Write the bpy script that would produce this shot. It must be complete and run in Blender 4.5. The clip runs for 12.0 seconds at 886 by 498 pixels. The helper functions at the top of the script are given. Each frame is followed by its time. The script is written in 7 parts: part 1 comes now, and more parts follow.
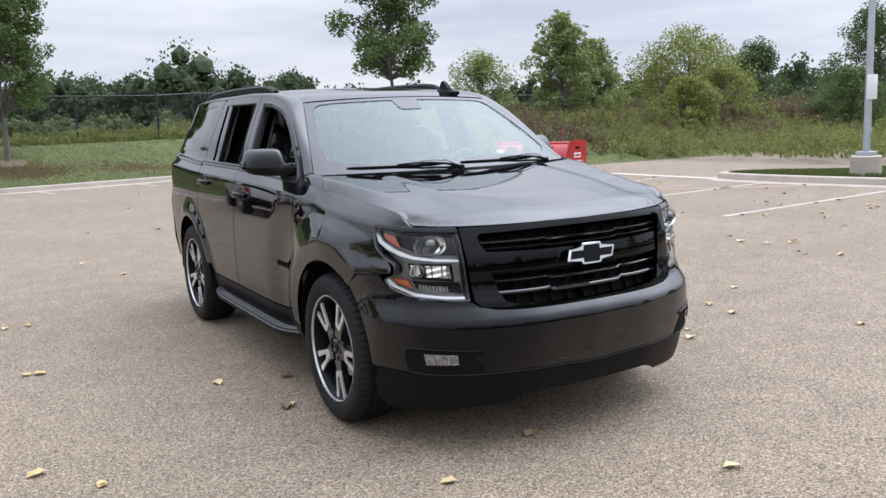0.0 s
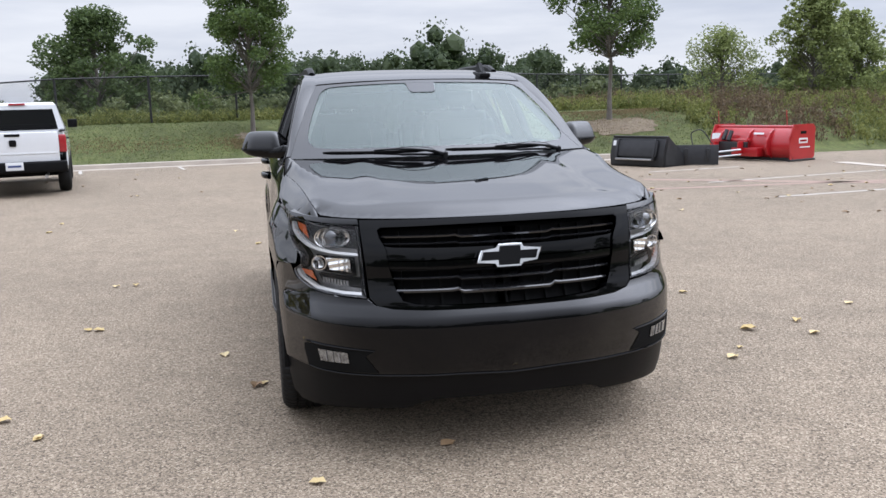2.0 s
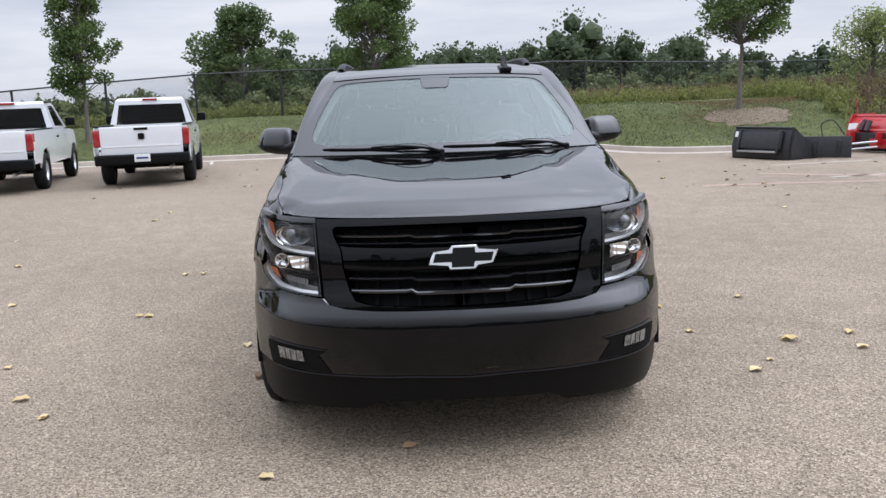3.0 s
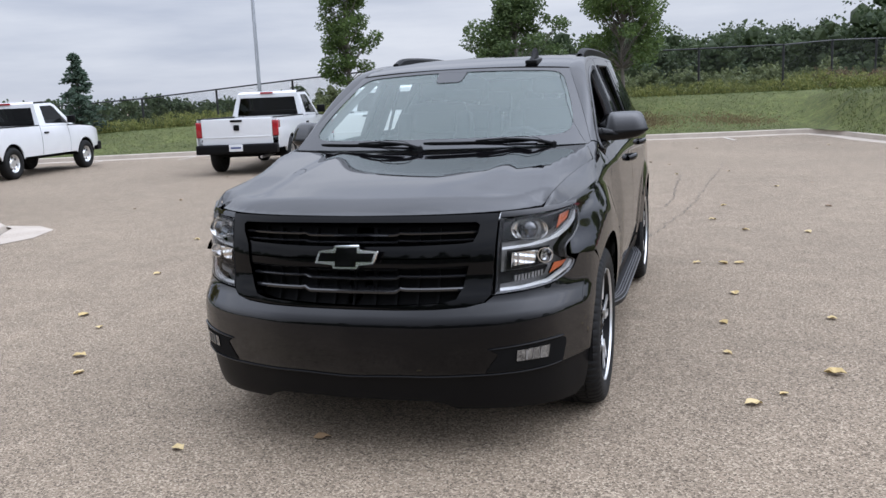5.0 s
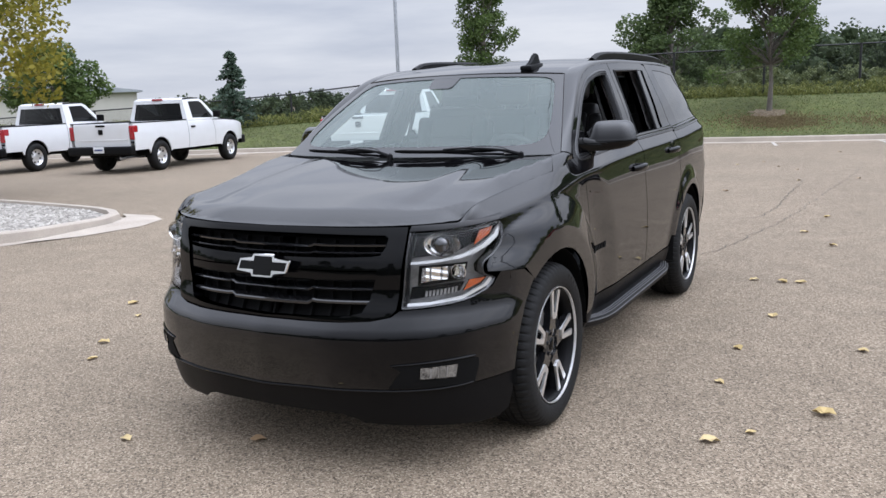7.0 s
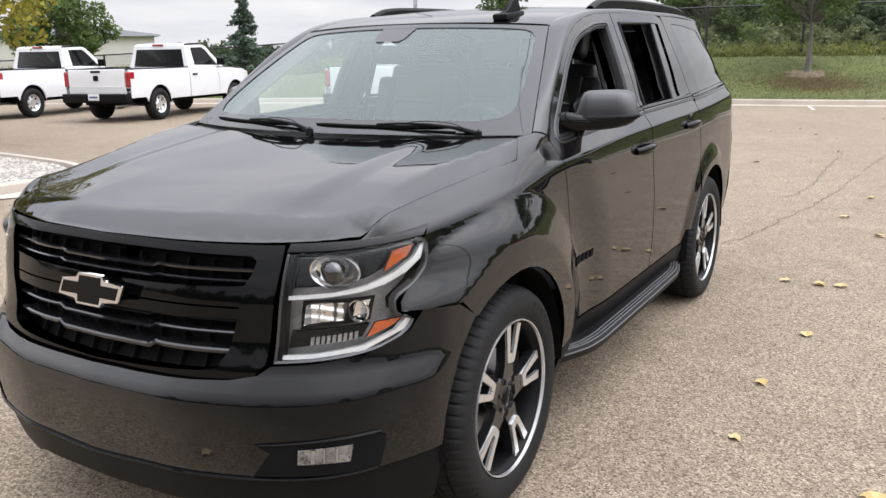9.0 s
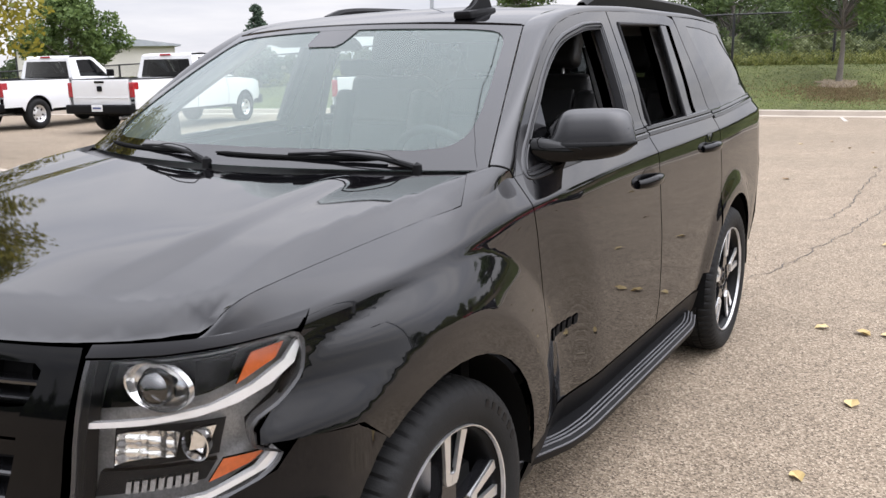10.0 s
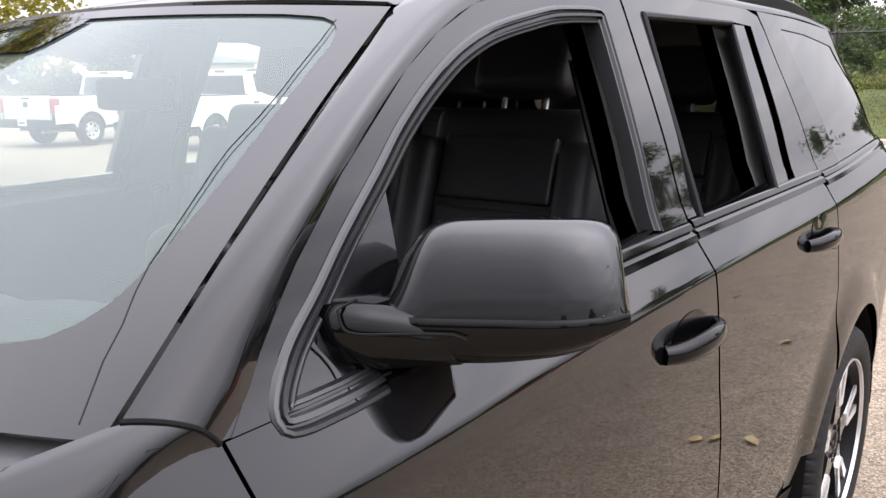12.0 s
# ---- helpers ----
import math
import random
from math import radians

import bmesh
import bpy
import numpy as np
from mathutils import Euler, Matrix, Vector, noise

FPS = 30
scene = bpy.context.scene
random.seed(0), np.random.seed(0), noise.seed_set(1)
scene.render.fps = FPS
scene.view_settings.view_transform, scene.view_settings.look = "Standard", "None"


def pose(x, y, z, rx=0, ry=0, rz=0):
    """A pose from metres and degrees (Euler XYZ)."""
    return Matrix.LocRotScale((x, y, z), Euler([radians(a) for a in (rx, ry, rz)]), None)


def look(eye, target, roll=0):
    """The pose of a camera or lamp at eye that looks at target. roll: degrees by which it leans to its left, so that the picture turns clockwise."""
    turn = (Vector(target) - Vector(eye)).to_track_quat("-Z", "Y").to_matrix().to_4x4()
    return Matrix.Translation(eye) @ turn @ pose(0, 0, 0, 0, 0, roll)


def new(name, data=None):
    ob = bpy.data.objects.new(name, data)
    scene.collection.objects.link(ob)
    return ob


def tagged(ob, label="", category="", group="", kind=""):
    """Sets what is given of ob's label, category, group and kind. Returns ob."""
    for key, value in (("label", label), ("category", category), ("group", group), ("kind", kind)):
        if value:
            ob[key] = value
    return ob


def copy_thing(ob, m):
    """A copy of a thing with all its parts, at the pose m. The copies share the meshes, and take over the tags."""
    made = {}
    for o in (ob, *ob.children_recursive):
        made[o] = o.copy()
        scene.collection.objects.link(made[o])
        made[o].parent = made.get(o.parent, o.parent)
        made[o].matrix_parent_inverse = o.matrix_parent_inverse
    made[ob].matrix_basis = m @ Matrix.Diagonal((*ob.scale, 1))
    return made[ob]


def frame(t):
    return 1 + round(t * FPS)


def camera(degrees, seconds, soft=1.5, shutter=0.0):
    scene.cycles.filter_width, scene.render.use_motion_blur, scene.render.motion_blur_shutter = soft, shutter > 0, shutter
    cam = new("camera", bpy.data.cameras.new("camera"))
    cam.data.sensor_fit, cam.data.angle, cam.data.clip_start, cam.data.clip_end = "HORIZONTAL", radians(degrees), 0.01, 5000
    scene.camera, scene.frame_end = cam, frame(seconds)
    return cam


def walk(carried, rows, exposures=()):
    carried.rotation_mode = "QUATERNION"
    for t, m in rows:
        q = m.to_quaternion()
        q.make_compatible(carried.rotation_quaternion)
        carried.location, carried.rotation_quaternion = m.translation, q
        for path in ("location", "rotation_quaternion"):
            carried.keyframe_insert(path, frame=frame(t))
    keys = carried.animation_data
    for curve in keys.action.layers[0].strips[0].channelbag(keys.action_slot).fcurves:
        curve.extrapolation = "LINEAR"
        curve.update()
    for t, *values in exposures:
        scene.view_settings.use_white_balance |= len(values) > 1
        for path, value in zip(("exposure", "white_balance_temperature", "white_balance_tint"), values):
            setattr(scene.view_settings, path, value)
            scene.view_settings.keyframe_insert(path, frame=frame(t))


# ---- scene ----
cam = camera(55.7, 12.0)
PATH = [
    (0, (-2.61, -4.068, 1.583), (-1.631, -2.351, 1.279), -2.2),
    (0.5, (-2.231, -4.169, 1.588), (-1.372, -2.39, 1.278), -2.4),
    (1, (-1.848, -4.296, 1.586), (-1.139, -2.454, 1.266), -2.3),
    (1.5, (-1.459, -4.397, 1.58), (-0.891, -2.507, 1.251), -1.6),
    (2, (-1.04, -4.423, 1.57), (-0.629, -2.495, 1.235), -1.6),
    (2.5, (-0.616, -4.436, 1.56), (-0.373, -2.48, 1.219), -2.1),
    (3, (-0.223, -4.45, 1.578), (-0.146, -2.482, 1.231), -2.1),
    (3.2, (-0.066, -4.434, 1.565), (-0.053, -2.465, 1.217), -1.9),
    (4.8, (1.297, -4.294, 1.591), (0.772, -2.398, 1.232), -2.3),
    (5, (1.463, -4.19, 1.58), (0.871, -2.313, 1.223), -2.5),
    (5.5, (1.835, -4.052, 1.594), (1.103, -2.227, 1.232), -3.0),
    (6, (2.168, -3.91, 1.615), (1.337, -2.13, 1.238), -2.2),
    (6.5, (2.333, -3.779, 1.604), (1.432, -2.032, 1.236), -2.0),
    (7, (2.399, -3.72, 1.606), (1.462, -1.989, 1.253), -2.2),
    (7.2, (2.402, -3.695, 1.603), (1.458, -1.968, 1.249), -2.0),
    (8.8, (2.231, -2.676, 1.614), (1.258, -0.988, 1.157), -1.2),
    (9, (2.195, -2.545, 1.621), (1.217, -0.863, 1.16), -0.9),
    (9.5, (2.112, -2.125, 1.611), (1.108, -0.457, 1.156), -1.2),
    (10, (2.02, -1.68, 1.608), (0.991, -0.024, 1.169), -1.0),
    (10.5, (1.877, -1.215, 1.604), (0.86, 0.457, 1.184), -0.8),
    (11, (1.77, -0.773, 1.604), (0.739, 0.89, 1.193), -0.7),
    (11.5, (1.661, -0.367, 1.606), (0.55, 1.244, 1.201), -0.3),
    (12, (1.537, 0.037, 1.61), (0.343, 1.592, 1.215), -0.4),
]
walk(cam, [(t, look(eye, target, roll)) for t, eye, target, roll in PATH], [(0, 0.03, 6180, 12), (3, -0.07, 6180, 12), (5, -0.20, 6050, 12), (7.2, -0.12, 6200, 12), (9, 0.22, 6700, 12), (10.5, 0.28, 6650, 14), (11.4, 0.38, 6750, 15), (12, 0.64, 6750, 17)])

# ---------------------------------------------------------------- light
world = bpy.data.worlds.new("sky")
scene.world = world
world.use_nodes = True
wn, wl = world.node_tree.nodes, world.node_tree.links
wn.clear()
w_out, w_bg = wn.new("ShaderNodeOutputWorld"), wn.new("ShaderNodeBackground")
w_sky = wn.new("ShaderNodeTexSky")
w_sky.sky_type, w_sky.sun_disc = "NISHITA", False
SUN_ELEVATION, SUN_ROTATION = radians(50), radians(88)
w_sky.sun_elevation, w_sky.sun_rotation = SUN_ELEVATION, SUN_ROTATION
w_co, w_map, w_noise, w_ramp, w_mix, w_col = (wn.new("ShaderNode" + k) for k in ("TexCoord", "Mapping", "TexNoise", "ValToRGB", "Mix", "Mix"))
w_map.inputs["Scale"].default_value = (1.1, 1.1, 7.0)
w_noise.inputs["Scale"].default_value, w_noise.inputs["Detail"].default_value = 1.9, 7.0
w_noise.inputs["Roughness"].default_value = 0.55
w_ramp.color_ramp.elements[0].position, w_ramp.color_ramp.elements[0].color = 0.34, (6.2, 6.6, 7.5, 1)
w_ramp.color_ramp.elements[1].position, w_ramp.color_ramp.elements[1].color = 0.62, (9.3, 9.45, 9.8, 1)
w_mix.data_type, w_mix.inputs[0].default_value = "RGBA", 0.93
wl.new(w_co.outputs["Generated"], w_map.inputs["Vector"])
wl.new(w_map.outputs["Vector"], w_noise.inputs["Vector"])
wl.new(w_noise.outputs["Fac"], w_ramp.inputs["Fac"])
wl.new(w_sky.outputs["Color"], w_mix.inputs[6])
# overhead the cloud closes to an even grey
w_even, w_fade = wn.new("ShaderNodeMix"), wn.new("ShaderNodeMapRange")
w_even.data_type = "RGBA"
w_even.inputs[7].default_value = (7.25, 7.6, 8.4, 1)
w_fade.inputs["From Min"].default_value, w_fade.inputs["From Max"].default_value = 0.22, 0.55
w_fade.inputs["To Max"].default_value = 0.85
wl.new(w_ramp.outputs["Color"], w_even.inputs[6])
wl.new(w_fade.outputs["Result"], w_even.inputs[0])
wl.new(w_even.outputs[2], w_mix.inputs[7])
# an overcast sky is brighter overhead than at the skyline
w_sep, w_up, w_mul = (wn.new("ShaderNode" + k) for k in ("SeparateXYZ", "ValToRGB", "VectorMath"))
while len(w_up.color_ramp.elements) < 6:
    w_up.color_ramp.elements.new(0.5)
for e, (z, v) in zip(w_up.color_ramp.elements, ((0.0, 1.10), (0.13, 1.13), (0.22, 1.55), (0.36, 2.1), (0.60, 2.65), (1.0, 4.2))):
    e.position, e.color = z, (v, v, v, 1)
w_mul.operation = "MULTIPLY"
wl.new(w_co.outputs["Generated"], w_sep.inputs[0])
wl.new(w_sep.outputs["Z"], w_up.inputs["Fac"])
wl.new(w_sep.outputs["Z"], w_fade.inputs["Value"])
# the cloud is thinner towards the sun
w_dot, w_pos, w_pow, w_glow, w_scale = (wn.new("ShaderNode" + k) for k in ("VectorMath", "Math", "Math", "Math", "VectorMath"))
w_dot.operation, w_pos.operation, w_pow.operation, w_glow.operation, w_scale.operation = "DOT_PRODUCT", "MAXIMUM", "POWER", "MULTIPLY_ADD", "SCALE"
w_dot.inputs[1].default_value = (math.sin(SUN_ROTATION) * math.cos(SUN_ELEVATION), math.cos(SUN_ROTATION) * math.cos(SUN_ELEVATION), math.sin(SUN_ELEVATION))
w_pos.inputs[1].default_value, w_pow.inputs[1].default_value = 0.0, 5.0
w_glow.inputs[1].default_value, w_glow.inputs[2].default_value = 1.25, 0.86
wl.new(w_co.outputs["Generated"], w_dot.inputs[0])
wl.new(w_dot.outputs["Value"], w_pos.inputs[0])
wl.new(w_pos.outputs[0], w_pow.inputs[0])
wl.new(w_pow.outputs[0], w_glow.inputs[0])
wl.new(w_mix.outputs[2], w_scale.inputs[0])
wl.new(w_glow.outputs[0], w_scale.inputs["Scale"])
wl.new(w_scale.outputs[0], w_mul.inputs[0])
wl.new(w_up.outputs["Color"], w_mul.inputs[1])
wl.new(w_mul.outputs[0], w_bg.inputs["Color"])
w_bg.inputs["Strength"].default_value = 0.10
wl.new(w_bg.outputs["Background"], w_out.inputs["Surface"])

sun = new("sun", bpy.data.lights.new("sun", "SUN"))
sun.data.energy, sun.data.angle, sun.data.color = 0.2, radians(75), (1.0, 0.96, 0.9)
sun.matrix_world = look((0, 0, 0), (-math.sin(SUN_ROTATION) * math.cos(SUN_ELEVATION), -math.cos(SUN_ROTATION) * math.cos(SUN_ELEVATION), -math.sin(SUN_ELEVATION)))


# ---------------------------------------------------------------- materials
def material(name, base, rough=0.5, metal=0.0, vary=0.12, scale=6.0, fine=60.0, bump=0.0, coat=0.0, second=None, per_object=0.0, per_island=0.0, spec=0.5, transmission=0.0, alpha=1.0, emit=0.0, coat_ior=1.5):
    m = bpy.data.materials.new(name)
    m.use_nodes = True
    nt = m.node_tree
    b = nt.nodes["Principled BSDF"]
    b.inputs["Roughness"].default_value, b.inputs["Metallic"].default_value = rough, metal
    b.inputs["Coat Weight"].default_value, b.inputs["Coat Roughness"].default_value = coat, 0.03
    b.inputs["Specular IOR Level"].default_value, b.inputs["Coat IOR"].default_value = spec, coat_ior
    b.inputs["Transmission Weight"].default_value = transmission
    b.inputs["Alpha"].default_value = alpha
    if emit:
        b.inputs["Emission Color"].default_value, b.inputs["Emission Strength"].default_value = (*base, 1), emit
    if vary or second or per_object or per_island:
        co = nt.nodes.new("ShaderNodeTexCoord")
        n1, n2 = nt.nodes.new("ShaderNodeTexNoise"), nt.nodes.new("ShaderNodeTexNoise")
        n1.inputs["Scale"].default_value, n2.inputs["Scale"].default_value = scale, fine
        n1.inputs["Detail"].default_value, n2.inputs["Detail"].default_value = 5, 3
        nt.links.new(co.outputs["Object"], n1.inputs["Vector"])
        nt.links.new(co.outputs["Object"], n2.inputs["Vector"])
        add = nt.nodes.new("ShaderNodeMath")
        add.operation = "ADD"
        nt.links.new(n1.outputs["Fac"], add.inputs[0])
        nt.links.new(n2.outputs["Fac"], add.inputs[1])
        last = add.outputs[0]
        if per_object or per_island:
            rnd = nt.nodes.new("ShaderNodeObjectInfo" if per_object else "ShaderNodeNewGeometry")
            mad = nt.nodes.new("ShaderNodeMath")
            mad.operation = "MULTIPLY_ADD"
            nt.links.new(rnd.outputs["Random" if per_object else "Random Per Island"], mad.inputs[0])
            mad.inputs[1].default_value = per_object or per_island
            nt.links.new(last, mad.inputs[2])
            last = mad.outputs[0]
        ramp = nt.nodes.new("ShaderNodeMapRange")
        ramp.inputs["From Min"].default_value, ramp.inputs["From Max"].default_value = 0.7, 1.3 + (per_object or per_island)
        nt.links.new(last, ramp.inputs["Value"])
        mix = nt.nodes.new("ShaderNodeMix")
        mix.data_type = "RGBA"
        hi = second or tuple(min(1, c * (1 + vary)) for c in base)
        lo = base if second else tuple(c * (1 - vary) for c in base)
        mix.inputs[6].default_value, mix.inputs[7].default_value = (*lo, 1), (*hi, 1)
        nt.links.new(ramp.outputs["Result"], mix.inputs[0])
        nt.links.new(mix.outputs[2], b.inputs["Base Color"])
        if bump:
            bp = nt.nodes.new("ShaderNodeBump")
            bp.inputs["Strength"].default_value, bp.inputs["Distance"].default_value = bump, 0.01
            nt.links.new(n2.outputs["Fac"], bp.inputs["Height"])
            nt.links.new(bp.outputs["Normal"], b.inputs["Normal"])
    else:
        b.inputs["Base Color"].default_value = (*base, 1)
    return m


def clear_coat(name, base, gloss, rough=0.03):
    """Black lacquer: a dark base under a film whose gloss grows as it is seen more aslant; gloss: (1 - cosine, share)."""
    m = material(name, base, 0.4, 0, 0.2, 3, 400, spec=0.0)
    nt = m.node_tree
    gl, mx, lw, ramp = (nt.nodes.new("ShaderNode" + k) for k in ("BsdfGlossy", "MixShader", "LayerWeight", "ValToRGB"))
    gl.inputs["Roughness"].default_value = rough
    lw.inputs["Blend"].default_value = 0.5
    while len(ramp.color_ramp.elements) < len(gloss):
        ramp.color_ramp.elements.new(0.5)
    for e, (at, share) in zip(ramp.color_ramp.elements, gloss):
        e.position, e.color = at, (share, share, share, 1)
    nt.links.new(lw.outputs["Facing"], ramp.inputs["Fac"])
    nt.links.new(ramp.outputs["Color"], mx.inputs[0])
    nt.links.new(nt.nodes["Principled BSDF"].outputs[0], mx.inputs[1])
    nt.links.new(gl.outputs[0], mx.inputs[2])
    nt.links.new(mx.outputs[0], nt.nodes["Material Output"].inputs["Surface"])
    return m


PAINT = clear_coat("black_paint", (0.0030, 0.0029, 0.0034), ((0.0, 0.020), (0.10, 0.027), (0.22, 0.054), (0.36, 0.100), (0.47, 0.135), (0.58, 0.172), (0.76, 0.335), (0.90, 0.58), (1.0, 1.0)))
GLOSS = material("gloss_black", (0.0014, 0.0014, 0.0017), 0.055, 0, 0.1, 5, 300, spec=0.22)
SATIN = material("satin_black_plastic", (0.004, 0.004, 0.0045), 0.45, 0, 0.2, 8, 300, bump=0.05, spec=0.13)
MATTE = material("matte_black", (0.004, 0.004, 0.004), 0.8, 0, 0.2, 10, 200, spec=0.12)
SEAL = material("rubber_seal", (0.010, 0.010, 0.011), 0.28, 0, 0.2, 10, 200, spec=0.45)
RUBBER = material("tyre_rubber", (0.008, 0.008, 0.008), 0.72, 0, 0.3, 9, 220, bump=0.15, spec=0.25)
MACHINED = material("machined_aluminium", (0.80, 0.80, 0.80), 0.42, 1.0, 0.06, 20, 500)
RIMBLACK = material("rim_black", (0.010, 0.010, 0.011), 0.16, 0, 0.1, 9, 300, coat=0.5)
CHROME = material("chrome", (0.78, 0.78, 0.79), 0.10, 1.0, 0.03)
FOGLENS = material("fog_lens", (0.05, 0.05, 0.05), 0.2, 0.6, 0.2, 35, 160, second=(0.36, 0.36, 0.35), coat=0.5)
STEEL = material("steel", (0.45, 0.45, 0.46), 0.38, 1.0, 0.15, 12, 200)
LED = material("white_light_strip", (0.78, 0.79, 0.81), 0.22, 0.7, 0.05, 30, 90, coat=0.5, emit=0.10)
AMBER = material("amber_lens", (0.40, 0.080, 0.016), 0.15, 0, 0.25, 60, 200, coat=0.6)
LAMPIN = material("lamp_housing", (0.24, 0.235, 0.23), 0.32, 0.45, 0.25, 30, 200)
LENSRIM = material("lens_edge", (0.035, 0.035, 0.037), 0.25, 0.3, 0.15, 20, 160, coat=0.6)
REDLENS = material("red_lens", (0.30, 0.010, 0.016), 0.14, 0, 0.25, 30, 160, coat=0.6)
WHITE = material("white_truck_paint", (0.66, 0.665, 0.67), 0.18, 0, 0.03, 3, 200, coat=0.7)
SEAT = material("seat_leather", (0.012, 0.012, 0.013), 0.5, 0, 0.25, 10, 260, bump=0.12)
CABIN = material("cabin_plastic", (0.035, 0.036, 0.038), 0.6, 0, 0.2, 8, 300)
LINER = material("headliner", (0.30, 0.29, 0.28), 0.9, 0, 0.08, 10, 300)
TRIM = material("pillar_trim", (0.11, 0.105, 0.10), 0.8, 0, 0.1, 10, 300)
COWL = material("cowl_plastic", (0.028, 0.027, 0.028), 0.4, 0, 0.15, 8, 200, bump=0.04)
REFLECTOR = material("lamp_reflector", (0.90, 0.89, 0.87), 0.22, 1.0, 0.08, 30, 120)
DASHTOP = material("dash_top", (0.03, 0.03, 0.031), 0.6, 0, 0.12, 4, 40)


def glass(name, tint, rough=0.0, mirror=0.5, veil=0.0, coat=(1, 1, 1)):
    m = bpy.data.materials.new(name)
    m.use_nodes = True
    nt = m.node_tree
    nt.nodes.clear()
    out = nt.nodes.new("ShaderNodeOutputMaterial")
    tr, gl, mx, fr = (nt.nodes.new("ShaderNode" + k) for k in ("BsdfTransparent", "BsdfGlossy", "MixShader", "Fresnel"))
    tr.inputs["Color"].default_value = (*tint, 1)
    gl.inputs["Roughness"].default_value = rough
    gl.inputs["Color"].default_value = (*coat, 1)
    fr.inputs["IOR"].default_value = 1.0 + mirror
    nt.links.new(fr.outputs["Fac"], mx.inputs[0])
    # pale green diffuse share paints milky haze and reflected sky onto the glass
    if veil:
        df, dm = nt.nodes.new("ShaderNodeBsdfDiffuse"), nt.nodes.new("ShaderNodeMixShader")
        df.inputs["Color"].default_value = (0.54, 0.70, 0.65, 1)
        dm.inputs[0].default_value = veil
        nt.links.new(tr.outputs[0], dm.inputs[1])
        nt.links.new(df.outputs[0], dm.inputs[2])
        tr = dm
    nt.links.new(tr.outputs[0], mx.inputs[1])
    nt.links.new(gl.outputs[0], mx.inputs[2])
    nt.links.new(mx.outputs[0], out.inputs["Surface"])
    return m


GLASS = glass("windscreen_glass", (0.66, 0.75, 0.72), mirror=0.56, veil=0.078, coat=(0.94, 1.0, 0.985))
PRIVACY = glass("privacy_glass", (0.05, 0.055, 0.055), mirror=0.6)
CLEAR = glass("lamp_lens", (0.95, 0.95, 0.95), mirror=0.30)
TRUCKGLASS = glass("truck_glass", (0.10, 0.11, 0.11), mirror=0.24)


def ground_material(name, colors, rough, grain, big, bump, patchy=0.18):
    """Speckled mineral or grassy ground: pieces of several tones, patches on a larger scale, fine relief."""
    m = bpy.data.materials.new(name)
    m.use_nodes = True
    nt = m.node_tree
    b = nt.nodes["Principled BSDF"]
    b.inputs["Roughness"].default_value = rough
    b.inputs["Specular IOR Level"].default_value = 0.3
    co = nt.nodes.new("ShaderNodeTexCoord")
    vo = nt.nodes.new("ShaderNodeTexVoronoi")
    vo.inputs["Scale"].default_value = grain
    nz, nb = nt.nodes.new("ShaderNodeTexNoise"), nt.nodes.new("ShaderNodeTexNoise")
    nz.inputs["Scale"].default_value, nb.inputs["Scale"].default_value = big, big * 9
    nz.inputs["Detail"].default_value = nb.inputs["Detail"].default_value = 6
    for k in (vo, nz, nb):
        nt.links.new(co.outputs["Object"], k.inputs["Vector"])
    ramp = nt.nodes.new("ShaderNodeValToRGB")
    sep = nt.nodes.new("ShaderNodeSeparateColor")
    nt.links.new(vo.outputs["Color"], sep.inputs[0])
    nt.links.new(sep.outputs[0], ramp.inputs["Fac"])
    el = ramp.color_ramp.elements
    while len(el) < len(colors):
        el.new(0.5)
    for k, c in enumerate(colors):
        el[k].position, el[k].color = k / (len(colors) - 1), (*c, 1)
    add = nt.nodes.new("ShaderNodeMath")
    add.operation = "ADD"
    nt.links.new(nz.outputs["Fac"], add.inputs[0])
    nt.links.new(nb.outputs["Fac"], add.inputs[1])
    rng = nt.nodes.new("ShaderNodeMapRange")
    rng.inputs["From Min"].default_value, rng.inputs["From Max"].default_value = 0.6, 1.4
    rng.inputs["To Min"].default_value, rng.inputs["To Max"].default_value = 0.98 - patchy, 0.98 + patchy
    nt.links.new(add.outputs[0], rng.inputs["Value"])
    mul = nt.nodes.new("ShaderNodeVectorMath")
    mul.operation = "SCALE"
    nt.links.new(ramp.outputs["Color"], mul.inputs[0])
    nt.links.new(rng.outputs["Result"], mul.inputs["Scale"])
    nt.links.new(mul.outputs[0], b.inputs["Base Color"])
    bp = nt.nodes.new("ShaderNodeBump")
    bp.inputs["Strength"].default_value, bp.inputs["Distance"].default_value = bump, 0.006
    nt.links.new(vo.outputs["Distance"], bp.inputs["Height"])
    nt.links.new(bp.outputs["Normal"], b.inputs["Normal"])
    return m


ASPHALT = ground_material("aged_asphalt", ((0.074, 0.056, 0.038), (0.156, 0.122, 0.086), (0.213, 0.167, 0.120), (0.263, 0.209, 0.151), (0.383, 0.319, 0.238)), 0.9, 125.0, 0.35, 0.5)
GRASS = ground_material("mown_grass", ((0.034, 0.050, 0.013), (0.058, 0.078, 0.020), (0.084, 0.100, 0.028), (0.15, 0.130, 0.052)), 0.95, 90.0, 0.45, 0.5, 0.50)
SOIL = ground_material("dry_soil", ((0.10, 0.075, 0.05), (0.17, 0.13, 0.09), (0.22, 0.18, 0.12)), 0.95, 30.0, 0.8, 0.7)
CONCRETE = material("kerb_concrete", (0.38, 0.33, 0.275), 0.85, 0, 0.16, 2.0, 70, bump=0.25)
LINEPAINT = material("worn_line_paint", (0.40, 0.37, 0.33), 0.8, 0, 0.22, 5, 90, bump=0.2)
TAR = material("crack_tar", (0.03, 0.028, 0.026), 0.8, 0, 0.3, 9, 90)


